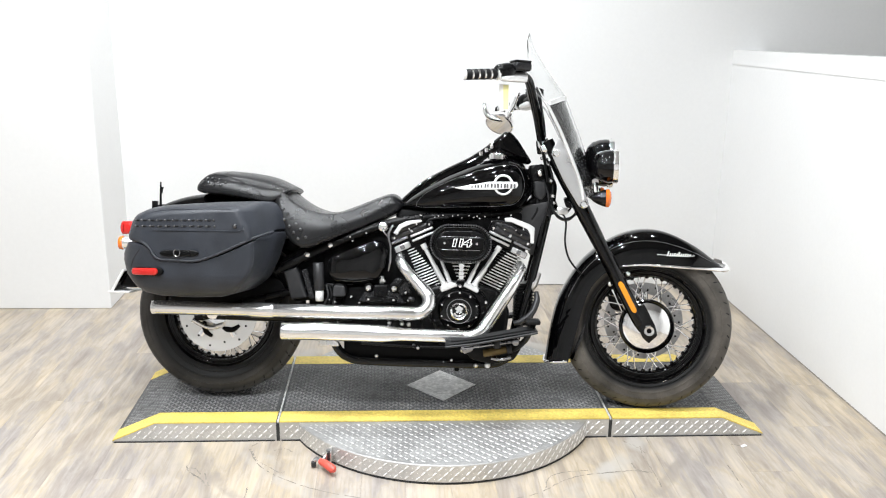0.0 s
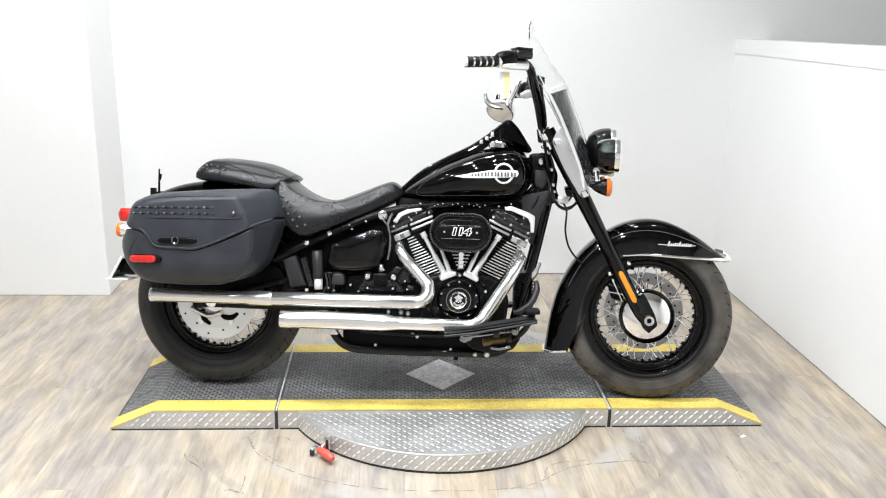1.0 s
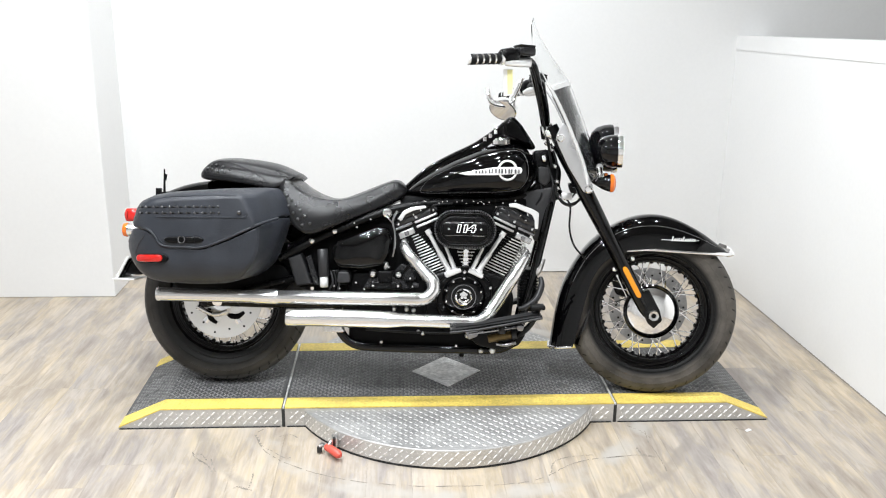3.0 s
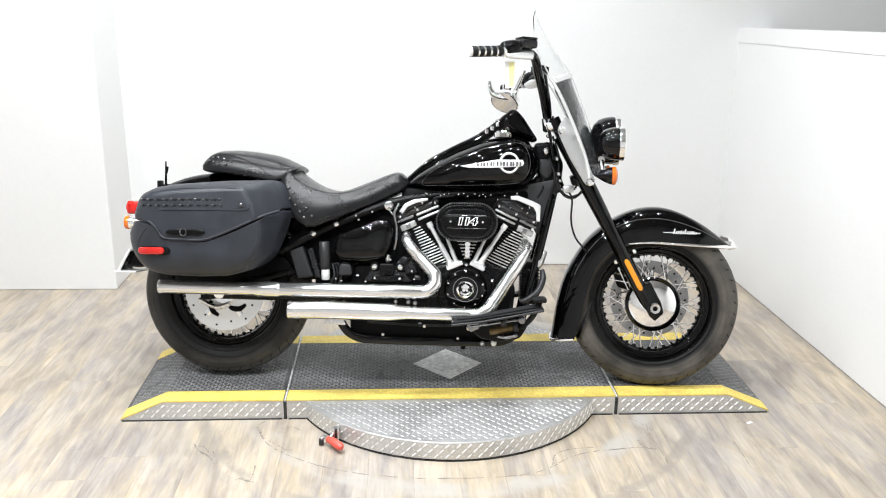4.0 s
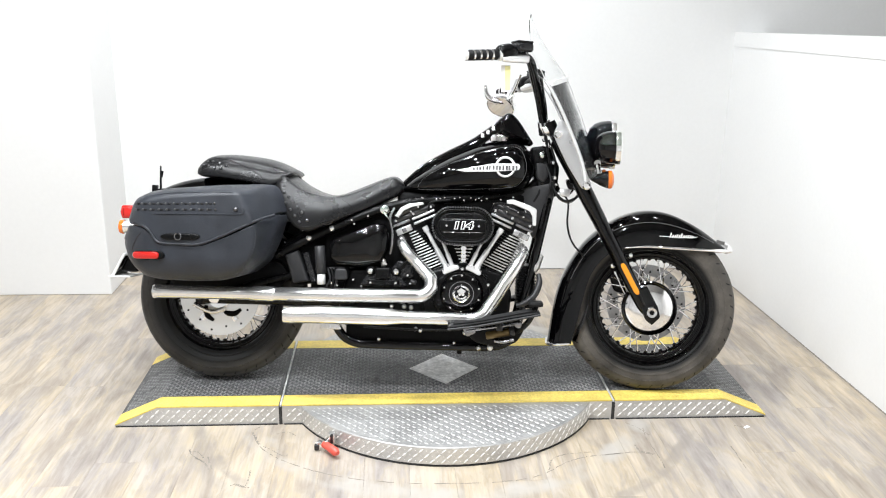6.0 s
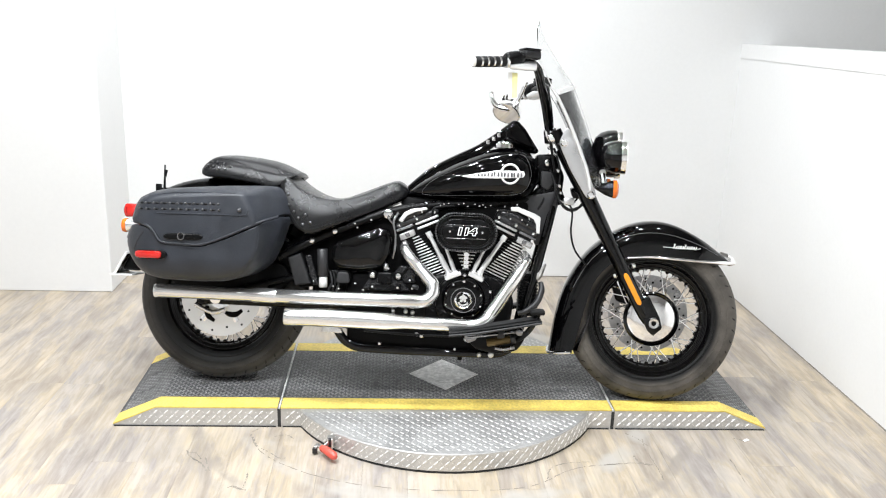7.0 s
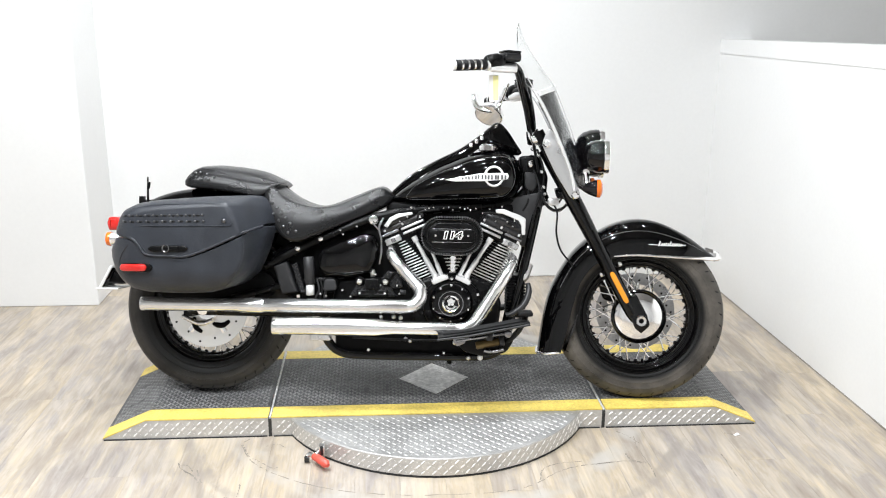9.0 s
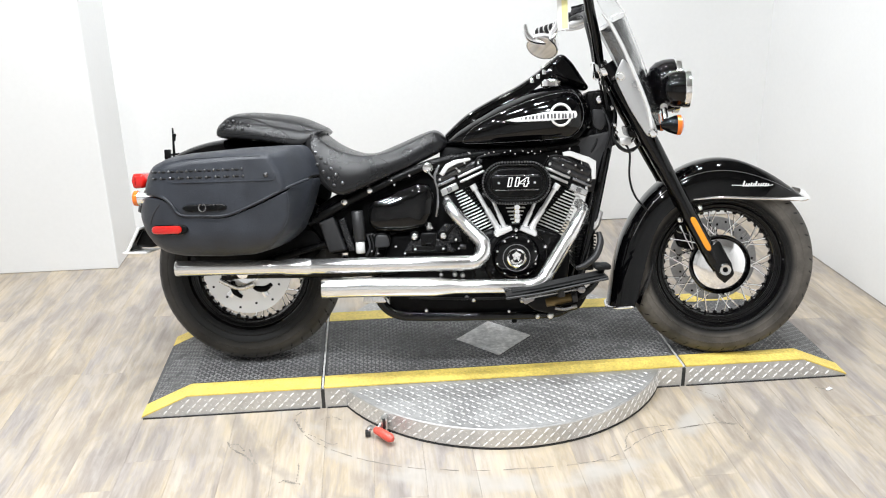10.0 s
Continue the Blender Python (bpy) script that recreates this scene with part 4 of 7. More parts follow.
for s in (-1, 1):
    y = s * 0.112
    leg = part("fork_leg", tube([(on_fork(0.315), y, 0.315), (on_fork(0.34), y, 0.34), (on_fork(0.40), y, 0.40), (on_fork(0.66), y, 0.66), (on_fork(0.672), y, 0.672)], [0.018, 0.0235, 0.0255, 0.0255, 0.024], 24), PAINT, bike, "gloss black fork leg", m=STEER)
    part("fork_cover", tube([(on_fork(0.64), y, 0.64), (on_fork(0.72), y, 0.72), (on_fork(0.93), y, 0.93), (on_fork(0.94), y, 0.94)], [0.0262, 0.0285, 0.0315, 0.029], 24), PAINT, leg)
    part("fork_tube", tube([(on_fork(0.93), y, 0.93), (on_fork(1.0), y, 1.0)], 0.021, 18), SATIN, leg)
    lug = rounded([(0.752, 0.392), (0.796, 0.412), (0.838, 0.335), (0.848, 0.298), (0.818, 0.268), (0.795, 0.286), (0.776, 0.33)], 40, 0)
    part("axle_lug", slab(lug, y - 0.022, y + 0.022, 0.004), PAINT, leg)
    e = y + s * 0.022
    part("axle_nut", joined([revolve([(0.008, e), (0.008, e + s * 0.008), (0.018, e + s * 0.010), (0.021, e + s * 0.003), (0.021, e - s * 0.003)], 24, "Y", (0.816, 0, 0.316)), disc(0.009, e, e + s * 0.003, "Y", (0.816, 0, 0.316), 12)]), STEEL, leg)
    part("axle_bore", disc(0.0085, e + s * 0.002, e + s * 0.0098, "Y", (0.816, 0, 0.316), 14), DARK, leg)
    strip = [(-0.038, -0.0075), (0.038, -0.0075), (0.043, 0), (0.038, 0.0075), (-0.038, 0.0075), (-0.043, 0)]
    c, sn = -0.478, 0.878
    pts = [(on_fork(0.437) + 0.002 + a * c - b * sn, 0.437 + a * sn + b * c) for a, b in [(q * 1.6, w * 1.25) for q, w in strip]]
    part("side_reflector", slab(rounded(pts, 30, 1), y + s * 0.022, y + s * 0.031, 0.003), AMBER_STRIP, leg, "long amber reflector")
part("front_axle", bar((0.816, -0.11, 0.316), (0.816, 0.11, 0.316), 0.012, 14), STEEL, bike, m=STEER)
part("triple_clamp", slab(rounded([(0.395, 0.985), (0.45, 0.995), (0.465, 0.97), (0.405, 0.955)], 24, 1), -0.125, 0.125, 0.008), CHROME, bike, m=STEER)
part("lower_clamp", slab(rounded([(0.49, 0.79), (0.55, 0.79), (0.56, 0.755), (0.50, 0.755)], 24, 1), -0.10, 0.10, 0.01), SATIN, bike, m=STEER)
part("front_caliper", slab(rounded([(0.665, 0.44), (0.72, 0.47), (0.76, 0.40), (0.74, 0.35), (0.69, 0.36)], 28, 1), 0.05, 0.13, 0.01), SATIN, bike, m=STEER)

# ---- steering head and frame ----
frame_root = part("frame", tube([(0.44, 0, 0.72), (0.365, 0, 0.90)], 0.034, 20), SATIN, bike, "satin black tubular frame")
for s in (-1, 1):
    part("backbone_tube", tube([(0.40, s * 0.02, 0.80), (0.30, s * 0.05, 0.73), (0.0, s * 0.09, 0.70), (-0.181, s * 0.118, 0.668), (-0.368, s * 0.125, 0.593), (-0.462, s * 0.125, 0.549), (-0.59, s * 0.125, 0.483)], 0.017, 14, curve=5), SATIN, frame_root)
    part("down_tube", tube([(0.428, s * 0.02, 0.75), (0.415, s * 0.05, 0.70), (0.375, s * 0.075, 0.52), (0.325, s * 0.085, 0.31), (0.30, s * 0.09, 0.215), (0.26, s * 0.11, 0.172), (0.166, s * 0.12, 0.16), (-0.19, s * 0.12, 0.158), (-0.31, s * 0.12, 0.17), (-0.365, s * 0.12, 0.23), (-0.37, s * 0.12, 0.32)], 0.0165, 14, curve=5), PAINT, frame_root)
    part("swingarm", tube([(-0.30, s * 0.13, 0.33), (-0.45, s * 0.135, 0.32), (-0.815, s * 0.12, 0.318), (-0.86, s * 0.12, 0.318)], 0.022, 14, curve=3), SATIN, frame_root)
    part("swingarm_brace", tube([(-0.30, s * 0.095, 0.44), (-0.48, s * 0.10, 0.42), (-0.80, s * 0.125, 0.335)], 0.014, 12, curve=4), SATIN, frame_root)
    part("fender_strut", tube([(-0.56, s * 0.118, 0.52), (-0.75, s * 0.118, 0.60), (-1.02, s * 0.118, 0.64)], 0.018, 12, curve=3, flat=0.5), PAINT, frame_root)
part("neck_cover", slab(rounded([(0.345, 0.905), (0.415, 0.91), (0.455, 0.83), (0.448, 0.755), (0.37, 0.75), (0.352, 0.82)], 36, 1), -0.05, 0.05, 0.012), SATIN, frame_root)
bolt(frame_root, 0.392, -0.05, 0.878, 0.012)
bolt(frame_root, 0.43, -0.085, 0.79, 0.008)
part("neck_gusset", slab(rounded([(0.365, 0.845), (0.405, 0.842), (0.415, 0.80), (0.395, 0.77), (0.365, 0.79)], 24, 1), -0.062, -0.05, 0.004), GREY_PART, frame_root)
for (x, z, r) in ((-0.467, 0.55, 0.0125), (-0.383, 0.587, 0.0125), (-0.189, 0.659, 0.0185), (-0.31, 0.62, 0.006), (-0.30, 0.605, 0.006), (-0.25, 0.635, 0.006)):
    bolt(frame_root, x, -0.136, z, r)

part("horn_cover", slab(rounded([(0.30, 0.745), (0.445, 0.775), (0.43, 0.70), (0.385, 0.575), (0.355, 0.56), (0.335, 0.66)], 36, 1), -0.045, -0.062, 0.005), GREY_PART, frame_root, "dark grey plastic cover ahead of the engine")
for x, y, z, r in ((0.386, -0.07, 0.873, 0.0125), (0.425, -0.095, 0.845, 0.009), (0.433, -0.095, 0.79, 0.009), (0.438, -0.095, 0.765, 0.007), (0.402, -0.07, 0.965, 0.009), (0.392, -0.07, 0.93, 0.008), (0.415, -0.09, 0.905, 0.006)):
    bolt(frame_root, x, y, z, r)
part("neck_spacer", bar((0.425, -0.09, 0.845), (0.425, 0.09, 0.845), 0.0065, 10, 0.001), DARK, frame_root)
part("neck_spacer", bar((0.433, -0.09, 0.79), (0.433, 0.09, 0.79), 0.0065, 10, 0.001), DARK, frame_root)
part("wire_loom", tube([(0.43, -0.08, 0.755), (0.445, -0.088, 0.725), (0.475, -0.09, 0.705), (0.51, -0.085, 0.715), (0.53, -0.06, 0.74)], 0.005, 8, curve=6), GRIP, frame_root)
part("wire_loom", tube([(0.435, -0.07, 0.745), (0.455, -0.078, 0.712), (0.49, -0.08, 0.70), (0.525, -0.07, 0.725)], 0.0038, 8, curve=6), NICKEL, frame_root)
part("connector_block", box(0.452, 0.492, -0.09, -0.06, 0.722, 0.748, 0.004), STEEL, frame_root)

# ---- fuel tank ----
TX = [-0.128, -0.115, -0.091, -0.039, 0.043, 0.147, 0.229, 0.281, 0.323, 0.345, 0.357]
TZT = [0.742, 0.757, 0.779, 0.815, 0.862, 0.908, 0.930, 0.931, 0.912, 0.884, 0.845]
TZB = [0.732, 0.728, 0.724, 0.719, 0.716, 0.716, 0.718, 0.724, 0.745, 0.77, 0.80]
TW = [0.055, 0.075, 0.092, 0.115, 0.138, 0.156, 0.162, 0.158, 0.142, 0.118, 0.08]


def tank_rings():
    xs = np.concatenate([[TX[0]], np.linspace(TX[0] + 0.004, TX[-1] - 0.004, 34), [TX[-1]]])
    rings = []

    def curve_of(vals, x):
        return float(np.interp(x, TX, vals))

    for x in xs:
        # soften the station values
        zt = np.mean([curve_of(TZT, x + d) for d in (-0.008, 0, 0.008)])
        zb = np.mean([curve_of(TZB, x + d) for d in (-0.008, 0, 0.008)])
        w = np.mean([curve_of(TW, x + d) for d in (-0.012, 0, 0.012)])
        ring = []
        zc, hz = zb + (zt - zb) * 0.42, (zt - zb)
        for k in range(40):
            a = 2 * math.pi * k / 40
            c, s = math.cos(a), math.sin(a)
            yy = math.copysign(abs(c) ** 0.72, c) * w
            zz = zc + (math.copysign(abs(s) ** 0.8, s) * (hz * 0.58 if s > 0 else hz * 0.42))
            ring.append((float(x), yy, float(zz)))
        rings.append(ring)
    return rings


tank = part("fuel_tank", loft(tank_rings(), sharp=50), PAINT, bike, "gloss black teardrop fuel tank")
CON = [(-0.13, 0.768), (-0.076, 0.818), (-0.034, 0.848), (0.041, 0.889), (0.104, 0.920), (0.147, 0.946), (0.199, 0.984), (0.230, 1.010)]
con_rings = []
for p, w in zip(smooth_path([(x, 0, z) for x, z in CON], 4), np.linspace(0.03, 0.062, 29)):
    con_rings.append([(p.x, w * a, p.z + dz) for a, dz in ((-1, -0.05), (-1, -0.014), (-0.92, -0.004), (-0.7, 0), (0, 0.003), (0.7, 0), (0.92, -0.004), (1, -0.014), (1, -0.05))])
console = part("tank_console", loft(con_rings, sharp=40), PAINT, tank, "black instrument console on the tank")
part("speedometer", slab(rounded([(0.222, 1.0), (0.252, 1.028), (0.272, 1.028), (0.30, 1.0), (0.357, 0.915), (0.34, 0.905), (0.27, 0.93), (0.22, 0.95)], 48, 1), -0.066, 0.066, 0.02, 4), PAINT, tank, "black speedometer housing")
part("dial_rim", tube([(0.222 + 0.02 * math.sin(a) * 0.5 + 0.012, 0.056 * math.cos(a), 0.985 + 0.034 * math.sin(a)) for a in [2 * math.pi * k / 24 for k in range(25)]], 0.0035, 8, caps=False), CHROME, tank)
for s in (-1,):
    part("fuel_cap", joined([revolve([(0, 0.006), (0.02, 0.005), (0.027, 0.002), (0.029, -0.002), (0.034, -0.004), (0.035, -0.02)], 30, "Z", (0.226, s * 0.076, 0.941))]), CHROME, tank, "chrome fuel cap")
part("switch_knob", revolve([(0, 0.02), (0.012, 0.018), (0.016, 0.01), (0.016, -0.02)], 20, "Z", (0.205, -0.03, 0.972)), CHROME, tank)
part("console_trim", tube([(x, -w - 0.001, z - 0.012) for (x, z), w in zip(CON, np.linspace(0.03, 0.062, len(CON)).tolist())], 0.003, 8, curve=4), PAINT, tank)
for x, y, z in ((0.185, -0.06, 0.958), (0.205, -0.062, 0.972), (0.165, -0.058, 0.945)):
    part("console_button", revolve([(0, 0.006), (0.006, 0.005), (0.008, 0.0), (0.008, -0.01)], 14, "Z", (x, y, z)), CHROME, tank)
# pinstripe following the flank
pin = [(-0.07, 0.752), (-0.036, 0.788), (0.045, 0.832), (0.147, 0.872), (0.228, 0.893), (0.285, 0.897), (0.312, 0.875), (0.325, 0.82), (0.305, 0.768), (0.253, 0.748), (0.05, 0.738), (-0.06, 0.737)]


def flank(x, z):
    """The tank's outer Y at X and Z."""
    zt, zb, w = float(np.interp(x, TX, TZT)), float(np.interp(x, TX, TZB)), float(np.interp(x, TX, TW))
    zc, hz = zb + (zt - zb) * 0.42, zt - zb
    q = (z - zc) / (hz * (0.58 if z > zc else 0.42))
    s = min(1.0, abs(q)) ** (1 / 0.8)
    return -w * max(0.0, 1 - s * s) ** 0.36


path = [(p.x, flank(p.x, p.z) - 0.0003, p.z) for p in smooth_path([(x, 0, z) for x, z in pin + pin[:1]], 6)]
part("pinstripe", tube(path, 0.0005, 5), PIN, tank)
# plain chrome badge: a ring crossed by a long tapering bar
badge = []
ring = []
for k in range(33):
    a = 2 * math.pi * k / 32
    x, z = 0.2475 + 0.0325 * math.cos(a), 0.8235 + 0.0345 * math.sin(a)
    ring.append((x, flank(x, z) - 0.003, z))
badge.append(tube(ring, 0.0042, 8))
wing = [(0.07, 0.809), (0.10, 0.815), (0.20, 0.834), (0.296, 0.836), (0.302, 0.824), (0.296, 0.812), (0.20, 0.805), (0.10, 0.803)]
wv = resample(wing, 40)
badge.append(loft([[(x, flank(x, z) + 0.002, z) for x, z in wv], [(x, flank(x, z) - 0.008, z) for x, z in wv], [(x, flank(x, z) - 0.009, z) for x, z in inset(wv, 0.002)]], smooth=True, sharp=30))
part("tank_badge", joined(badge), NUMERAL, tank, "chrome ring and bar badge")
dark_bars = []
for k in range(15):
    x = 0.118 + k * 0.0118 + 0.001 * (k % 3)
    low, high = 0.8105 + 0.002 * min(1.0, k / 6), 0.8175 + 0.0105 * min(1.0, k / 6)
    dark_bars.append(box(x, x + 0.0052 + 0.0012 * (k % 2), flank(x, 0.82) - 0.0105, flank(x, 0.82) - 0.003, low, high))
part("badge_bars", joined(dark_bars), NICKEL, tank)

# ---- seat ----
def seat_mesh(rows, crisp, ends=(0.7, 0.45), steps=48):
    """rows: X, height in the middle, height and half width of the shoulder, height and half width of the lower edge.
    The top lies nearly flat between the shoulders; the skirt falls from them in a slight swell. crisp: radius of the shoulder."""
    a = np.array(rows)
    rings = []
    for i, x in enumerate(np.linspace(a[0, 0], a[-1, 0], steps).tolist()):
        d = 0.010
        top, zs, ws, zl, wl = [float(np.mean([np.interp(x + q, a[:, 0], a[:, c]) for q in (-d, 0, d)])) for c in (1, 2, 3, 4, 5)]
        near_end = min(i, steps - 1 - i)
        if near_end < 4:
            k = ends[0] if i < 4 else ends[1]
            k += (1 - k) * math.sqrt(max(0.0, 1 - (1 - near_end / 4.0) ** 2))
            mid = (top + zl) / 2
            top, zs, zl = (mid + (v - mid) * k for v in (top, zs, zl))
            ws, wl = ws * (0.5 + 0.5 * k), wl * (0.5 + 0.5 * k)
        half = []
        run = Vector((wl - ws, zl - zs))
        r = min(crisp, run.length * 0.3)
        u = run.normalized()
        reach = (ws - r) / ws
        for t in (0.0, 0.2, 0.4, 0.58, 0.74, 0.9):
            half.append((ws * t * reach, top + (zs - top) * (t * reach) ** 2.2))
        for t in (0.0, 0.25, 0.5, 0.75, 1.0):
            p0, p1, p2 = Vector((ws - r, top + (zs - top) * reach ** 2.2)), Vector((ws, zs)), Vector((ws, zs)) + u * r
            q = p0 * (1 - t) ** 2 + p1 * 2 * t * (1 - t) + p2 * t * t
            half.append((q.x, q.y))
        for t in (0.3, 0.45, 0.6, 0.75, 0.88, 0.96):
            half.append((ws + run.x * t + 0.010 * math.sin(math.pi * t), zs + run.y * t))
        half.append((wl - 0.004, zl))
        ring = [(x, y, z) for y, z in half]
        ring += [(x, wl * 0.8, zl - 0.004), (x, 0, zl), (x, -wl * 0.8, zl - 0.004)]
        ring += [(x, -y, z) for y, z in reversed(half[1:])]
        rings.append(ring)
    return loft(rings, sharp=75)


seat = part("rider_seat", seat_mesh([
    (-0.595, 0.782, 0.776, 0.135, 0.735, 0.150), (-0.575, 0.795, 0.782, 0.145, 0.685, 0.168), (-0.553, 0.788, 0.771, 0.150, 0.640, 0.178), (-0.530, 0.770, 0.746, 0.155, 0.606, 0.183),
    (-0.501, 0.748, 0.728, 0.159, 0.584, 0.186), (-0.476, 0.734, 0.716, 0.160, 0.577, 0.186), (-0.450, 0.722, 0.709, 0.159, 0.580, 0.184), (-0.415, 0.711, 0.702, 0.155, 0.594, 0.178),
    (-0.387, 0.708, 0.701, 0.150, 0.605, 0.172), (-0.355, 0.713, 0.703, 0.140, 0.619, 0.163), (-0.314, 0.730, 0.712, 0.126, 0.638, 0.150), (-0.265, 0.750, 0.732, 0.110, 0.658, 0.134),
    (-0.209, 0.774, 0.760, 0.094, 0.683, 0.114), (-0.170, 0.787, 0.776, 0.083, 0.702, 0.098), (-0.145, 0.781, 0.770, 0.076, 0.713, 0.088), (-0.125, 0.765, 0.757, 0.068, 0.722, 0.078)], 0.012),
    LEATHER, bike, "black vinyl saddle with studded skirt")
pillion = part("pillion_seat", seat_mesh([
    (-0.886, 0.812, 0.806, 0.108, 0.775, 0.128), (-0.868, 0.836, 0.826, 0.114, 0.771, 0.137), (-0.84, 0.852, 0.838, 0.118, 0.768, 0.143), (-0.78, 0.856, 0.836, 0.122, 0.764, 0.148),
    (-0.70, 0.850, 0.824, 0.122, 0.753, 0.152), (-0.64, 0.841, 0.813, 0.120, 0.741, 0.152), (-0.605, 0.832, 0.804, 0.120, 0.738, 0.150), (-0.58, 0.822, 0.799, 0.118, 0.752, 0.146), (-0.562, 0.813, 0.795, 0.114, 0.766, 0.139), (-0.545, 0.806, 0.792, 0.108, 0.778, 0.128), (-0.532, 0.800, 0.790, 0.10, 0.784, 0.116)], 0.045, (0.9, 0.7)),
    LEATHER, bike, "black vinyl pillion pad with studs")


def skin_y(me, x, z):
    """The outermost Y of a mesh on the right-hand side at X and Z."""
    best = None
    co = [v.co for v in me.vertices]
    for p in me.polygons:
        vs = [co[i] for i in p.vertices]
        if min(v.x for v in vs) > x or max(v.x for v in vs) < x or min(v.z for v in vs) > z or max(v.z for v in vs) < z:
            continue
        for i in range(1, len(vs) - 1):
            a, b, c = vs[0], vs[i], vs[i + 1]
            det = (b.x - a.x) * (c.z - a.z) - (c.x - a.x) * (b.z - a.z)
            if abs(det) < 1e-12:
                continue
            u = ((x - a.x) * (c.z - a.z) - (c.x - a.x) * (z - a.z)) / det
            w = ((b.x - a.x) * (z - a.z) - (x - a.x) * (b.z - a.z)) / det
            if u >= -1e-6 and w >= -1e-6 and u + w <= 1 + 1e-6:
                y = a.y + u * (b.y - a.y) + w * (c.y - a.y)
                best = y if best is None else min(best, y)
    return best


def stud(parent, x, y, z, r=0.0062, h=0.005, tilt=0.0, skin_of=None):
    me = revolve([(0, -h), (r * 0.5, -h * 0.85), (r * 0.9, -h * 0.4), (r, 0.001)], 10)
    skin = skin_y((skin_of or parent).data, x, z)
    y = skin if skin is not None else y
    return part("stud", me, STUD, parent, m=Matrix.Translation((x, y, z)) @ Matrix.Rotation(tilt, 4, "X"))


for x, z in ((-0.553, 0.715), (-0.536, 0.698), (-0.520, 0.680), (-0.503, 0.662), (-0.486, 0.643), (-0.547, 0.677), (-0.528, 0.653), (-0.511, 0.631), (-0.494, 0.609), (-0.466, 0.615)):
    stud(seat, x, -0.17, z, 0.0062, 0.006)
for x, z in ((-0.83, 0.823), (-0.804, 0.817), (-0.775, 0.807), (-0.84, 0.806), (-0.819, 0.798), (-0.794, 0.797), (-0.861, 0.81), (-0.848, 0.822)):
    stud(pillion, x, -0.13, z, 0.0056, 0.006)
# seams and piping
for pad, lines in ((seat, (((-0.575, 0.715), (-0.545, 0.655), (-0.512, 0.607), (-0.488, 0.592), (-0.45, 0.594), (-0.39, 0.617), (-0.315, 0.65)),
                           ((-0.347, 0.694), (-0.325, 0.682), (-0.309, 0.664), (-0.306, 0.652)),
                           ((-0.475, 0.598), (-0.42, 0.618), (-0.36, 0.644), (-0.318, 0.66)))),
                   (pillion, (((-0.83, 0.838), (-0.767, 0.829), (-0.693, 0.801), (-0.65, 0.776), (-0.633, 0.755)), ((-0.87, 0.785), (-0.79, 0.779), (-0.70, 0.769), (-0.62, 0.759))))):
    for line in lines:
        run = [(p.x, skin_y(pad.data, p.x, p.z), p.z) for p in smooth_path([(x, 0, z) for x, z in line], 6)]
        run = [p for p in run if p[1] is not None]
        if len(run) > 3:
            part("seam", tube(run, 0.0014, 6), GRIP, pad)

# ---- saddlebags ----
BODY = [(-1.054, 0.59), (-1.079, 0.56), (-1.085, 0.524), (-1.069, 0.475), (-1.038, 0.437), (-1.0, 0.411), (-0.948, 0.400), (-0.828, 0.397), (-0.729, 0.402), (-0.65, 0.423), (-0.585, 0.469), (-0.545, 0.538), (-0.522, 0.60), (-0.512, 0.636),
        (-0.552, 0.628), (-0.628, 0.596), (-0.722, 0.552), (-0.80, 0.524), (-0.869, 0.522), (-0.942, 0.526), (-0.968, 0.558), (-0.994, 0.581)]
LID = [(-1.030, 0.684), (-1.049, 0.655), (-1.06, 0.617), (-1.054, 0.598), (-0.994, 0.589), (-0.966, 0.566), (-0.94, 0.533), (-0.869, 0.529), (-0.80, 0.530), (-0.722, 0.559), (-0.626, 0.604), (-0.55, 0.635), (-0.512, 0.643), (-0.522, 0.665), (-0.534, 0.695), (-0.56, 0.733), (-0.584, 0.742), (-0.732, 0.735), (-0.91, 0.720), (-0.98, 0.708)]


FRONT_CREASE = [(0.39, -0.72), (0.416, -0.688), (0.440, -0.662), (0.478, -0.632), (0.516, -0.614), (0.561, -0.608), (0.600, -0.612), (0.640, -0.632), (0.68, -0.652), (0.706, -0.666), (0.75, -0.70)]
TOP_CREASE = [(-1.06, 0.662), (-1.013, 0.681), (-0.919, 0.702), (-0.782, 0.709), (-0.646, 0.711), (-0.617, 0.724), (-0.55, 0.745)]


def soft_step(d, r=0.012):
    """Nought below -r, d above r, rounded between."""
    return 0.0 if d < -r else d if d > r else (d + r) ** 2 / (4 * r)


def bag_pull(x, z):
    """How far the outer face falls away to the front, the back, the top and the foot."""
    ahead = soft_step(x - float(np.interp(z, [p[0] for p in FRONT_CREASE], [p[1] for p in FRONT_CREASE])))
    above = soft_step(z - float(np.interp(x, [p[0] for p in TOP_CREASE], [p[1] for p in TOP_CREASE])), 0.006)
    pull = 1.15 * ahead + 1.5 * above
    pull -= 0.012 * max(0.0, 1 - ((x + 0.82) / 0.30) ** 2) * max(0.0, 1 - ((z - 0.56) / 0.2) ** 2)
    pull += 0.95 * soft_step(-1.012 - x, 0.03) + 0.5 * soft_step(0.455 - z, 0.03)
    return pull


def bag_warp(me, side):
    for v in me.vertices:
        x, y, z = v.co
        pull = bag_pull(x, z) * (abs(y) - 0.17) / 0.2
        x -= 0.2 * pull
        v.co.y, v.co.x = y + pull, x if x < -0.62 else -0.62 + (x + 0.62) * 0.79
    if side > 0:
        return mirrored(me)
    return me


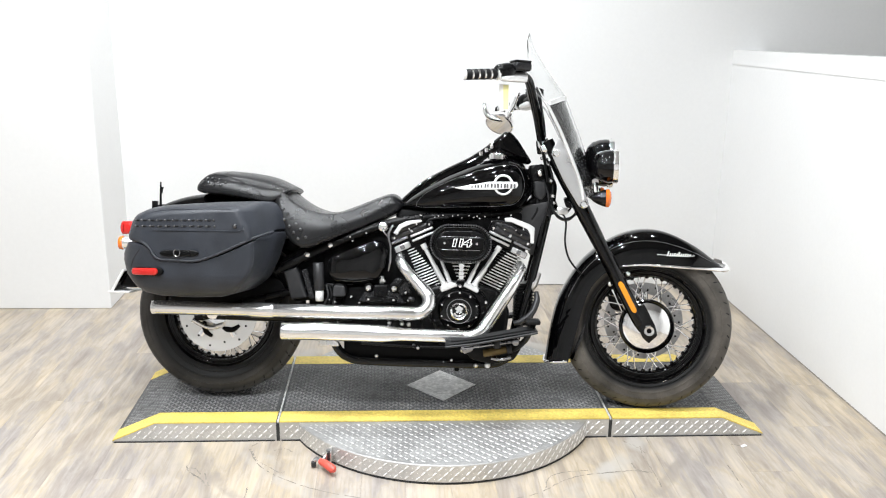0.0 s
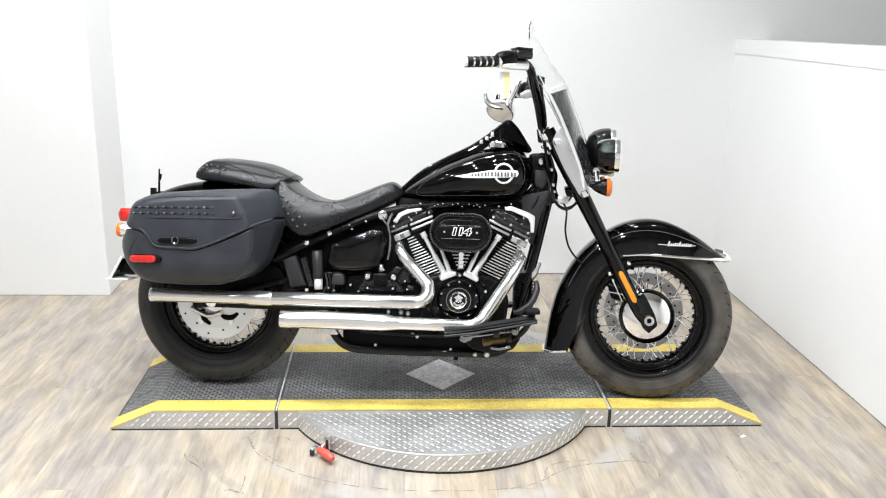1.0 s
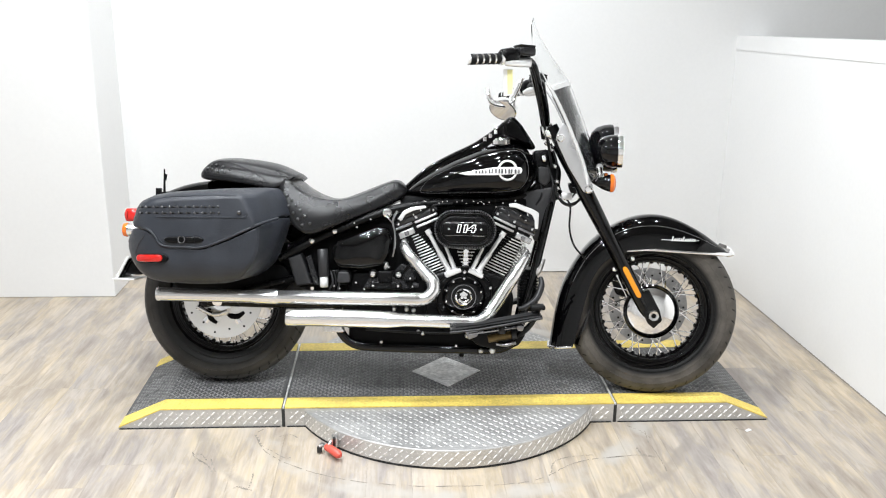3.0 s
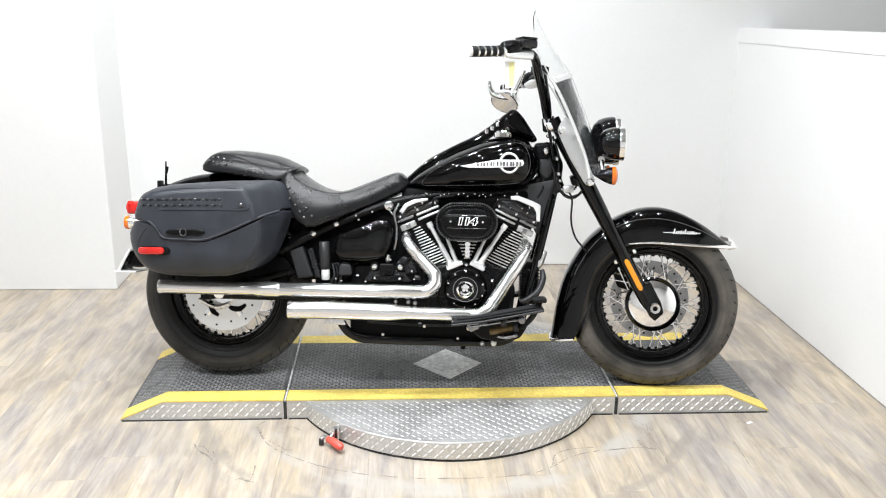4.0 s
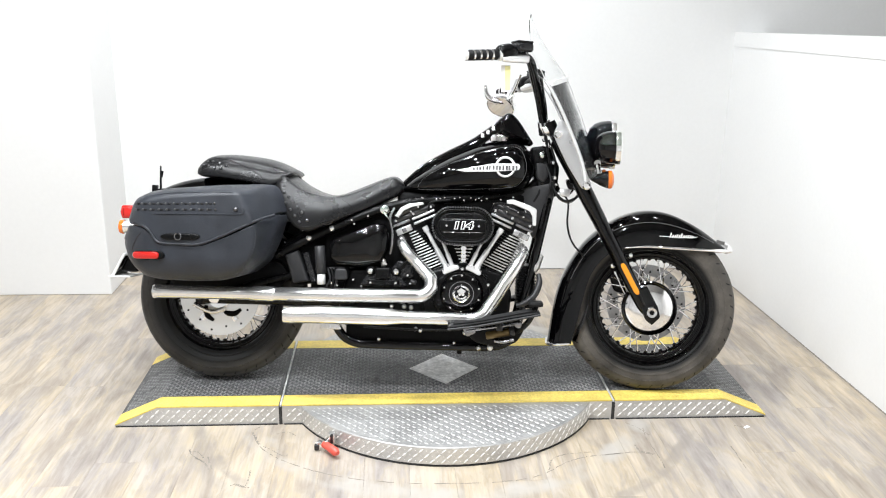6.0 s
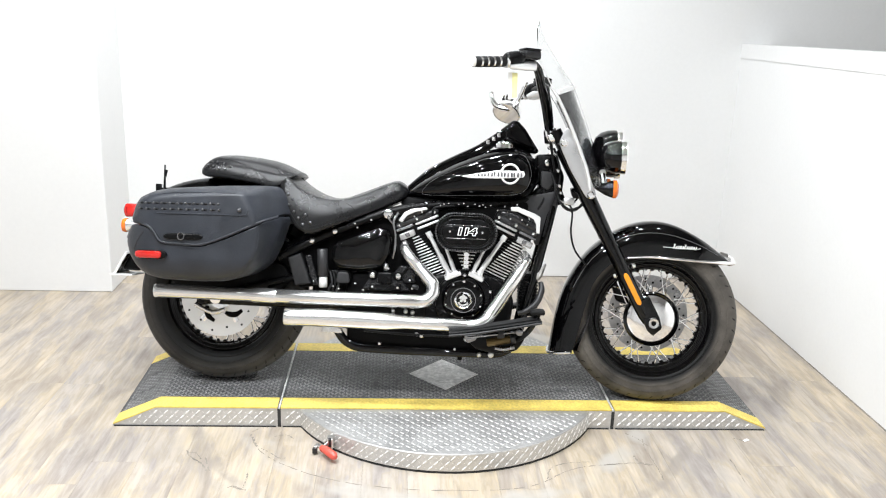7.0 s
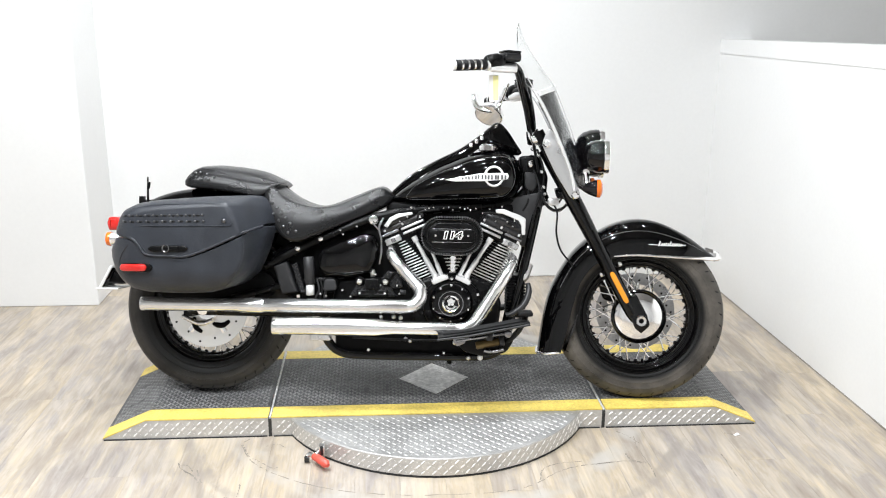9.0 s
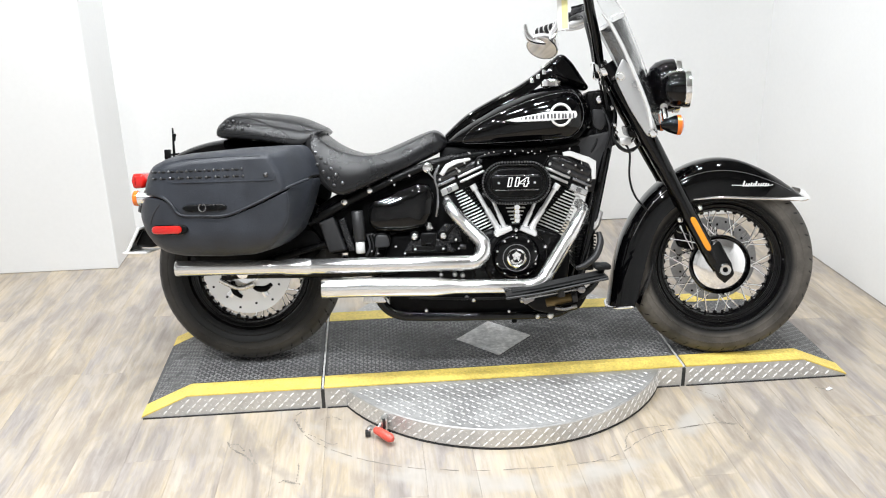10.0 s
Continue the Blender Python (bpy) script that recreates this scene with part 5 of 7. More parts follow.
SPLIT = [(-1.07, 0.594), (-1.05, 0.592), (-0.994, 0.585), (-0.967, 0.562), (-0.941, 0.530), (-0.869, 0.526), (-0.80, 0.527), (-0.722, 0.556), (-0.624, 0.601), (-0.55, 0.632), (-0.50, 0.645)]


def bag_edge(x, z):
    """Small rounding along the lid's joint, full rounding elsewhere."""
    return 0.004 if abs(z - float(np.interp(x, [p[0] for p in SPLIT], [p[1] for p in SPLIT]))) < 0.016 else 0.036


def bag_face(x, z, y=-0.37):
    return y + bag_pull(x, z)


for s in (-1, 1):
    bag = part("saddlebag", bag_warp(slab_varied(rounded(BODY, 130, 1), -0.17, -0.369, bag_edge), s), HIDE, bike, "blue-black leather saddlebag with hard lid")
    lid = part("bag_lid", bag_warp(slab_varied(rounded(LID, 130, 1), -0.168, -0.374, bag_edge), s), HIDE, bag, "studded leather lid")
    seam = [(x, z) for x, z in [(-1.05, 0.592), (-0.994, 0.583), (-0.967, 0.561), (-0.941, 0.528), (-0.869, 0.524), (-0.80, 0.525), (-0.722, 0.554), (-0.65, 0.588), (-0.605, 0.609), (-0.56, 0.628)]]
    lip = tube([(x, bag_face(x, z, -0.371), z + 0.006) for x, z in seam], 0.0052, 8, curve=4, flat=1.0)
    part("lid_lip", lip if s < 0 else mirrored(lip), HIDE, bag)
    if s < 0:
        part("latch_plate", slab(rounded([(-0.935, 0.554), (-0.915, 0.565), (-0.807, 0.567), (-0.79, 0.557), (-0.807, 0.546), (-0.915, 0.543)], 30, 1), -0.372, -0.3945, 0.004), SATIN, bag, "black latch plate")
        part("latch_ring", tube([(-0.868 + 0.011 * math.cos(a), -0.396, 0.556 + 0.0125 * math.sin(a)) for a in [math.pi * (0.6 + 1.8 * k / 14) for k in range(15)]], 0.0022, 7), NICKEL, bag)
        part("side_reflector", bag_warp(slab(rounded([(-1.029, 0.500), (-0.94, 0.502), (-0.935, 0.49), (-0.94, 0.477), (-1.029, 0.475), (-1.034, 0.487)], 34, 2), -0.345, -0.388, 0.006, 3), s), RED, bag, "red oblong reflector")
        part("reflector_base", bag_warp(slab(rounded([(-1.032, 0.502), (-0.93, 0.505), (-0.915, 0.49), (-0.93, 0.473), (-1.032, 0.473), (-1.04, 0.487)], 34, 2), -0.34, -0.380, 0.004, 2), s), SATIN, bag)
        for i in range(11):
            x = -1.026 + i * 0.0279
            stud(bag, x, bag_face(x, 0, -0.373), 0.664 + i * 0.0007, 0.0046, skin_of=lid)
            stud(bag, x + 0.004, bag_face(x, 0, -0.374), 0.644 + i * 0.0006, 0.0046, skin_of=lid)
        stud(bag, -0.674, -0.372, 0.652, 0.0085, 0.007, skin_of=lid)
        for row in (0.6645, 0.6445):
            for i in range(10):
                pts = []
                for x in np.linspace(-1.0195 + i * 0.0279, -1.0065 + i * 0.0279, 4).tolist():
                    z = row + (x + 1.026) * 0.022
                    pts.append((x, (skin_y(lid.data, x, z) or -0.37) + 0.001, z - 0.001))
                part("lacing", tube(pts, [0.002, 0.0042, 0.0042, 0.002], 8), GRIP, bag)
        strap = [(-1.045, 0.628), (-0.95, 0.631), (-0.75, 0.634), (-0.665, 0.635), (-0.648, 0.641), (-0.645, 0.655)]
        part("strap_edge", tube([(x, (skin_y(lid.data, x, z) or -0.37), z) for x, z in strap], 0.0028, 6, curve=4), HIDE, bag)
        part("lid_crease", tube([(x, (skin_y(lid.data, x, z) or -0.36), z) for x, z in ((-0.99, 0.688), (-0.91, 0.702), (-0.78, 0.708), (-0.69, 0.709))], 0.0018, 6, curve=3), HIDE, bag)
        part("front_fold", tube([(x, (skin_y(bag.data, x, z) or -0.36), z) for z, x in FRONT_CREASE[1:7]], 0.0016, 6, curve=4), HIDE, bag)
        part("corner_seam", tube([(x, (skin_y(bag.data, x, z) or -0.355), z) for x, z in ((-1.005, 0.565), (-1.03, 0.535), (-1.045, 0.50))], 0.0022, 6, curve=4), GREY_PART, bag)

# ---- tail ----
part("tail_light", slab(rounded([(-1.197, 0.655), (-1.165, 0.655), (-1.15, 0.63), (-1.163, 0.605), (-1.197, 0.603), (-1.205, 0.63)], 28, 1), -0.065, 0.065, 0.014, 4), RED, bike, "red tail light lens")
for s in (-1, 1):
    sig = part("rear_turn_signal", revolve([(0, 0.0), (0.008, -0.001), (0.014, -0.018), (0.020, -0.036), (0.0235, -0.05)], 24, "X", (-1.080, s * 0.205, 0.578)), CHROME, bike, "chrome rear turn signal with amber lens")
    part("lens", revolve([(0.0245, -0.047), (0.026, -0.052), (0.024, -0.061), (0.012, -0.066), (0, -0.067)], 24, "X", (-1.080, s * 0.205, 0.578)), AMBER, sig, "amber lens")
part("signal_bar", tube([(-1.09, -0.205, 0.578), (-1.10, 0, 0.60), (-1.09, 0.205, 0.578)], 0.009, 10, curve=6), CHROME, bike)
PX = -1.228
plate = part("licence_plate", loft([[(PX, y, 0.388), (PX + 0.04, y, 0.465), (PX + 0.043, y, 0.463), (PX + 0.003, y, 0.386)] for y in (-0.062, 0.062)], smooth=False), SATIN, bike, "small dark rear plate in a chrome frame")
part("plate_frame", tube([(PX - 0.001, -0.064, 0.386), (PX + 0.042, -0.064, 0.467), (PX + 0.042, 0.064, 0.467), (PX - 0.001, 0.064, 0.386), (PX - 0.001, -0.064, 0.386)], 0.0055, 8), NUMERAL, plate)
part("plate_foot", box(PX - 0.016, PX + 0.07, -0.07, 0.07, 0.380, 0.387, 0.003), NUMERAL, plate)
part("plate_bracket", slab(rounded([(PX + 0.017, 0.402), (PX + 0.047, 0.462), (-1.10, 0.45), (-1.11, 0.41), (-1.15, 0.398)], 24, 1), -0.04, 0.04, 0.008), SATIN, plate)
antenna = part("antenna_mount", tube([(-1.086, 0.05, 0.70), (-1.087, 0.05, 0.81)], [0.0055, 0.003], 8), SATIN, bike, "short black upright bracket")
part("rack_foot", box(-1.118, -1.098, 0.04, 0.06, 0.70, 0.735, 0.002), SATIN, antenna)
part("rack_rail", tube([(-1.11, 0.05, 0.715), (-1.055, 0.05, 0.72)], 0.004, 8), SATIN, antenna)
part("mount_clip", tube([(-1.083, 0.05, 0.765), (-1.079, 0.05, 0.79)], 0.004, 8), SATIN, antenna)

# ---- engine ----
engine = part("engine_case", slab(rounded([(-0.02, 0.44), (0.06, 0.465), (0.15, 0.465), (0.255, 0.43), (0.285, 0.36), (0.275, 0.27), (0.2, 0.225), (0.0, 0.225), (-0.05, 0.27), (-0.05, 0.38)], 60, 1), 0.15, -0.125, 0.018, 4), SATIN, bike, "black V-twin engine with polished fins")
gearbox = part("gearbox", slab(rounded([(-0.32, 0.44), (-0.04, 0.45), (-0.03, 0.25), (-0.30, 0.22), (-0.36, 0.30)], 50, 1), 0.13, -0.125, 0.018, 4), DARK, bike, "black gearbox casing")


def cylinder(base, direction, sgn):
    """A finned cylinder with head and rocker box; direction in X and Z."""
    d = Vector((direction[0], 0, direction[1])).normalized()
    t = Vector((d.z, 0, -d.x))
    o = Vector((base[0], 0, base[1]))
    root = part("cylinder", tube([o - d * 0.03, o + d * 0.25], 0.06, 28), SATIN, bike, "finned black cylinder with polished fin edges")

    def plate_at(h, half, hy, thick):
        pts = []
        for k in range(36):
            a = 2 * math.pi * k / 36
            c, s = math.cos(a), math.sin(a)
            pts.append((math.copysign(abs(c) ** 0.7, c) * half, math.copysign(abs(s) ** 0.7, s) * hy))
        rings = []
        for q, inn in ((-thick / 2, 0.0), (thick / 2, 0.0)):
            rings.append([o + d * (h + q) + t * u + Vector((0, v, 0)) for u, v in pts])
        return loft(rings, smooth=True, sharp=30)

    def machined_edge(h, u0, u1):
        """The bright milled stretch of a fin's outer edge."""
        pts = []
        for k in range(9):
            u = u0 + (u1 - u0) * k / 8
            c = min(1.0, (abs(u) / 0.0785) ** (1 / 0.7))
            pts.append(o + d * h + t * u + Vector((0, -0.0945 * (1 - c * c) ** 0.35, 0)))
        return tube(pts, 0.0024, 8)

    for k in range(19):
        h = 0.033 + k * 0.0112
        fin = part("fin", plate_at(h, 0.078, 0.094, 0.0034), SATIN, root)
        w = (h - 0.07) / 0.168
        part("fin_web", plate_at(h - 0.0056, 0.066, 0.080, 0.0075), DARK, root)
        part("fin_edge", machined_edge(h, sgn * (0.046 + 0.030 * w), sgn * (-0.040 + 0.056 * w)), FIN, fin, "bright milled fin edge")

    def block(h0, h1, u0, u1, y0, y1, bev):
        bm = box_data(min(u0, u1), max(u0, u1), y0, y1, h0, h1, bev, 3)
        m = Matrix(((t.x, 0, d.x, o.x), (0, 1, 0, 0), (t.z, 0, d.z, o.z), (0, 0, 0, 1)))
        bm.transform(m)
        return done(bm)

    part("cylinder_head", block(0.243, 0.267, sgn * 0.024, sgn * 0.086, -0.104, 0.1, 0.004), POLISHED, root, "polished cylinder head edge")
    part("head_insert", block(0.2475, 0.2625, sgn * 0.046, sgn * 0.062, -0.106, -0.09, 0.002), NICKEL, root)
    part("head_core", block(0.244, 0.30, -0.075, 0.075, -0.092, 0.09, 0.01), SATIN, root)
    part("head_plate", block(0.277, 0.288, sgn * 0.02, sgn * 0.088, -0.106, 0.1, 0.003), NICKEL, root)
    for h in (0.258, 0.276):
        part("head_rail", block(h, h + 0.009, sgn * 0.012, -sgn * 0.078, -0.107, 0.1, 0.003), STEEL, root)
    part("rocker_box", block(0.286, 0.312, -0.088, 0.088, -0.106, 0.1, 0.012), ROCKER, root)
    part("rocker_cover", block(0.300, 0.338, -0.076, 0.076, -0.104, 0.09, 0.018), ROCKER, root, "gloss black rocker cover")
    for u in (-0.07, 0.0, 0.07):
        p = o + d * 0.299 + t * u
        bolt(root, p.x, -0.103, p.z, 0.0075)
    return root


REAR_D, FRONT_D = (-0.4, 0.917), (0.4, 0.917)
rear_cyl = cylinder((0.033, 0.373), REAR_D, -1)
front_cyl = cylinder((0.162, 0.364), FRONT_D, 1)
# pushrod tubes and tappet blocks
for a, b, r in (((-0.042, -0.125, 0.600), (0.042, -0.135, 0.452), 0.0088), ((0.02, -0.12, 0.56), (0.064, -0.13, 0.455), 0.0072), ((0.242, -0.125, 0.598), (0.150, -0.135, 0.452), 0.0088), ((0.18, -0.12, 0.57), (0.128, -0.13, 0.458), 0.0072)):
    av, bv = Vector(a), Vector(b)
    rod = part("pushrod_tube", tube([av, av.lerp(bv, 0.12), av.lerp(bv, 0.125), av.lerp(bv, 0.55), av.lerp(bv, 0.555), bv], [r * 1.25, r * 1.25, r * 0.85, r * 0.85, r * 1.15, r * 1.15], 14), SILVER, engine, "chrome pushrod tube")
for pts in ([(0.028, 0.432), (0.034, 0.450), (0.084, 0.464), (0.089, 0.449), (0.036, 0.426)], [(0.112, 0.449), (0.117, 0.464), (0.162, 0.450), (0.170, 0.432), (0.162, 0.426)]):
    part("tappet_block", slab(rounded(pts, 40, 0), -0.10, -0.158, 0.004), SILVER, engine, "chrome tappet block")
# cam cover with its round medallion
cover = part("cam_cover", revolve([(0, -0.175), (0.05, -0.175), (0.07, -0.168), (0.079, -0.155), (0.082, -0.12)], 56, "Y", (0.099, 0, 0.36)), PAINT, bike, "round gloss black cam cover")
part("cover_skirt", slab(rounded([(0.0, 0.40), (0.04, 0.445), (0.16, 0.445), (0.205, 0.40), (0.21, 0.31), (0.17, 0.262), (0.03, 0.262), (-0.005, 0.31)], 50, 1), -0.10, -0.148, 0.014, 4), SATIN, cover)
part("medallion_ring", revolve([(0.025, -0.174), (0.025, -0.181), (0.029, -0.184), (0.032, -0.181), (0.033, -0.174)], 44, "Y", (0.099, 0, 0.36)), CHROME, cover, "chrome medallion ring")
part("medallion_ring", revolve([(0.042, -0.172), (0.043, -0.177), (0.0455, -0.177), (0.0465, -0.172)], 44, "Y", (0.099, 0, 0.36)), NICKEL, cover)
medal = [disc(0.010, -0.174, -0.1815, "Y", (0.099, 0, 0.370), 16, 0.002)]
for k in range(5):
    a = 2 * math.pi * k / 5 + math.pi / 2
    medal.append(disc(0.0058, -0.174, -0.181, "Y", (0.099 + 0.010 * math.cos(a), 0, 0.366 + 0.0095 * math.sin(a)), 12, 0.002))
medal.append(tube([(0.099 + 0.0185 * math.cos(a), -0.1775, 0.36 + 0.0185 * math.sin(a)) for a in [math.pi * (1.12 + 0.76 * k / 10) for k in range(11)]], 0.005, 8))
part("medallion", joined(medal), CHROME, cover, "chrome medallion ornament")
for k in range(10):
    a = 2 * math.pi * k / 10 + 0.3
    bolt(cover, 0.099 + 0.066 * math.cos(a), -0.166, 0.36 + 0.066 * math.sin(a), 0.0055)
for x, z in ((0.004, 0.392), (0.196, 0.392), (0.03, 0.44), (0.165, 0.44), (0.20, 0.32), (0.1, 0.448)):
    bolt(engine, x, -0.146, z, 0.0075)
# air cleaner
AC = (0.099, 0.607)


def stadium(hx, hz, n=60):
    pts = []
    r = hz
    for k in range(n):
        a = 2 * math.pi * k / n
        c, s = math.cos(a), math.sin(a)
        pts.append((AC[0] + math.copysign(hx - r, c) * (1 if abs(c) > 1e-9 else 0) + r * c, AC[1] + r * s))
    return resample(pts, 72)


air = part("air_cleaner", slab(stadium(0.104, 0.062), -0.10, -0.198, 0.012, 4), PAINT, bike, "oval gloss black air cleaner")
part("rim_bead", tube([(x, -0.199, z) for x, z in stadium(0.098, 0.057) + stadium(0.098, 0.057)[:1]], 0.0042, 8, caps=False), SATIN, air)
part("rim_bead", tube([(x, -0.193, z) for x, z in stadium(0.1075, 0.0655) + stadium(0.1075, 0.0655)[:1]], 0.005, 8, caps=False), SATIN, air)
beads = []
for x, z in resample(stadium(0.1085, 0.0665), 64):
    beads.append(revolve([(0, -0.0042), (0.0028, -0.0032), (0.0042, 0.0), (0.0028, 0.0032), (0, 0.0042)], 8, "Y", (x, -0.1965, z)))
tagged(part("beaded_edge", joined(beads), STUD, air), kind="stuff")
part("cover_inset", slab(stadium(0.088, 0.047), -0.19, -0.203, 0.004, 3), SATIN, air)
part("centre_band", box(AC[0] - 0.082, AC[0] + 0.082, -0.212, -0.2, AC[1] - 0.02, AC[1] + 0.022, 0.004, 3), SATIN, air)
for sx, base in ((-1, 0.043), (-1, 0.068), (1, 0.130), (1, 0.153)):
    part("tube_collar", tube([(base, -0.136, 0.446), (base + sx * 0.004, -0.134, 0.462)], [0.0135, 0.0115], 14), SILVER, engine)
for dz in (0.0245, -0.0225):
    part("band_edge", bar((AC[0] - 0.07, -0.207, AC[1] + dz), (AC[0] + 0.07, -0.207, AC[1] + dz), 0.0014, 8), NICKEL, air)
for dx in (-0.058, 0.058):
    bolt(air, AC[0] + dx, -0.211, AC[1] + 0.001, 0.0062)


def writing(text, size, m, mat, parent, outline, bold=0.0, shear=0.0):
    """Raised characters drawn as an outline round an open middle."""
    cu = bpy.data.curves.new("text", "FONT")
    cu.body, cu.size, cu.align_x, cu.align_y, cu.offset, cu.shear, cu.space_character = text, size, "CENTER", "CENTER", bold, shear, 0.86
    cu.fill_mode, cu.bevel_depth, cu.bevel_resolution = "NONE", outline, 2
    tmp = bpy.data.objects.new("text", cu)
    scene.collection.objects.link(tmp)
    me = bpy.data.meshes.new_from_object(tmp.evaluated_get(bpy.context.evaluated_depsgraph_get()))
    bpy.data.objects.remove(tmp)
    return part("lettering", me, mat, parent, "polished raised number outline", m=m)


writing("114", 0.038, Matrix.Translation((AC[0] - 0.001, -0.2125, AC[1] + 0.0015)) @ Matrix.Rotation(math.pi / 2, 4, "X") @ Matrix.Diagonal((1.42, 0.95, 1, 1)), NUMERAL, air, 0.0013, 0.0016, 0.14)
# intake, coil stack and plug leads between the cylinders
part("intake", tube([(0.0, -0.06, 0.55), (0.10, -0.08, 0.57), (0.2, -0.06, 0.55)], 0.035, 16, curve=4), SATIN, engine)
for k in range(4):
    part("coil_ring", disc(0.011 - 0.001 * (k % 2), -0.15, -0.165, "Y", (0.103, 0, 0.525 - k * 0.014), 14, 0.002), CHROME, engine)
for p in (((-0.03, -0.10, 0.66), (-0.02, -0.13, 0.69), (0.05, -0.12, 0.70)), ((0.20, -0.10, 0.66), (0.22, -0.135, 0.69), (0.28, -0.12, 0.68), (0.33, -0.11, 0.64))):
    part("plug_lead", tube(p, 0.0042, 8, curve=6), GRIP, engine)
# chrome rocker-box stays seen under the tank
part("head_bracket", slab(rounded([(0.257, 0.703), (0.282, 0.707), (0.345, 0.685), (0.368, 0.672), (0.367, 0.612), (0.354, 0.612), (0.352, 0.645), (0.342, 0.664), (0.283, 0.688), (0.258, 0.690)], 64, 0), -0.118, -0.128, 0.003), SILVER, engine)
part("head_bracket", slab(rounded([(-0.152, 0.638), (-0.132, 0.668), (-0.101, 0.683), (-0.049, 0.690), (-0.046, 0.681), (-0.09, 0.671), (-0.121, 0.656), (-0.139, 0.630)], 56, 0), -0.118, -0.128, 0.003), SILVER, engine)
# bolts, some of them added in place of small white glints under the tank
for x, z in ((0.0, 0.70), (0.03, 0.708), (0.085, 0.71), (0.10, 0.70), (0.155, 0.708), (0.165, 0.70), (0.21, 0.69), (0.235, 0.705), (-0.05, 0.705), (0.28, 0.715), (0.3, 0.66), (0.013, 0.705), (0.066, 0.706), (0.126, 0.709), (0.143, 0.703), (0.184, 0.707), (-0.054, 0.707), (0.246, 0.688), (0.32, 0.643), (0.258, 0.662), (-0.067, 0.672), (-0.094, 0.655), (-0.135, 0.639)):
    bolt(engine, x, -0.125, z, 0.0046)
# gearbox details
part("gear_cover", box(-0.216, -0.164, -0.172, -0.12, 0.405, 0.447, 0.005, 3), SATIN, gearbox)
part("cover_flange", box(-0.245, -0.13, -0.165, -0.12, 0.378, 0.406, 0.005, 3), SATIN, gearbox)
for x in (-0.236, -0.142):
    part("bolt_ear", disc(0.017, -0.158, -0.12, "Y", (x, 0, 0.434), 20, 0.003), DARK, gearbox)
part("gear_line", tube([(-0.128, -0.15, 0.44), (-0.10, -0.155, 0.47), (-0.07, -0.15, 0.455), (-0.055, -0.13, 0.41)], 0.006, 8, curve=5), SATIN, gearbox)
part("dipstick", bar((-0.19, -0.14, 0.45), (-0.19, -0.14, 0.478), 0.009, 14, 0.002), STEEL, gearbox)
part("sensor_plug", bar((-0.088, -0.165, 0.40), (-0.066, -0.165, 0.397), 0.008, 12, 0.002), GREY_PART, gearbox)
part("gear_casing", slab(rounded([(-0.165, 0.44), (-0.136, 0.476), (-0.092, 0.465), (-0.074, 0.412), (-0.134, 0.40)], 36, 1), -0.10, -0.134, 0.008, 3), GRAPHITE, gearbox)
part("gear_casing", slab(rounded([(-0.262, 0.402), (-0.25, 0.425), (-0.13, 0.425), (-0.11, 0.395), (-0.09, 0.378), (-0.28, 0.378)], 36, 1), -0.10, -0.150, 0.006, 3), GRAPHITE, gearbox)
part("oil_line", tube([(-0.151, -0.16, 0.668), (-0.166, -0.165, 0.630), (-0.158, -0.165, 0.587), (-0.158, -0.165, 0.536), (-0.164, -0.16, 0.499)], [0.004, 0.0055, 0.004, 0.0055, 0.004], 10, curve=5), NICKEL, gearbox)
part("oil_line", tube([(-0.190, -0.16, 0.650), (-0.180, -0.165, 0.638), (-0.166, -0.165, 0.622)], 0.004, 10, curve=4), NICKEL, gearbox)
for k in range(3):
    part("cable_run", tube([(-0.395 + k * 0.012, -0.14, 0.44), (-0.385 + k * 0.012, -0.146, 0.40), (-0.40 + k * 0.016, -0.14, 0.37)], 0.004, 8, curve=4), GRIP if k % 2 else GREY_PART, gearbox)
for x, z in ((-0.236, 0.434), (-0.142, 0.434)):
    bolt(gearbox, x, -0.158, z, 0.0125)
for x, z in ((-0.234, 0.393), (-0.142, 0.393)):
    bolt(gearbox, x, -0.165, z, 0.007)
for x, z in ((-0.38, 0.385), (-0.36, 0.377), (-0.27, 0.376), (-0.10, 0.42), (-0.09, 0.39), (-0.30, 0.40), (-0.18, 0.46)):
    bolt(gearbox, x, -0.14, z, 0.0065)
part("starter", bar((-0.345, -0.15, 0.42), (-0.345, 0.05, 0.42), 0.03, 20, 0.005), DARK, gearbox)
part("starter_cap", slab(rounded([(-0.365, 0.44), (-0.325, 0.44), (-0.318, 0.40), (-0.37, 0.398)], 20, 1), -0.145, -0.158, 0.004), GREY_PART, gearbox)
# side cover, battery box and canister
cover_line = rounded([(-0.393, 0.522), (-0.378, 0.549), (-0.317, 0.573), (-0.227, 0.609), (-0.185, 0.604), (-0.168, 0.565), (-0.176, 0.509), (-0.200, 0.463), (-0.28, 0.450), (-0.36, 0.453), (-0.386, 0.474)], 72, 1)
mid_x, mid_z = -0.275, 0.525
part("side_cover", loft([[(mid_x + (x - mid_x) * f, y, mid_z + (z - mid_z) * f) for x, z in cover_line] for f, y in ((0.99, -0.05), (1.0, -0.140), (0.992, -0.149), (0.97, -0.156), (0.92, -0.160), (0.8, -0.165), (0.6, -0.170), (0.35, -0.1735), (0.05, -0.175))], smooth=True, sharp=60), PAINT, bike, "gloss black side cover")
part("battery_box", slab(rounded([(-0.556, 0.484), (-0.506, 0.503), (-0.465, 0.389), (-0.524, 0.380)], 40, 0), 0.10, -0.14, 0.008), GREY_PART, bike, "dark grey battery box")
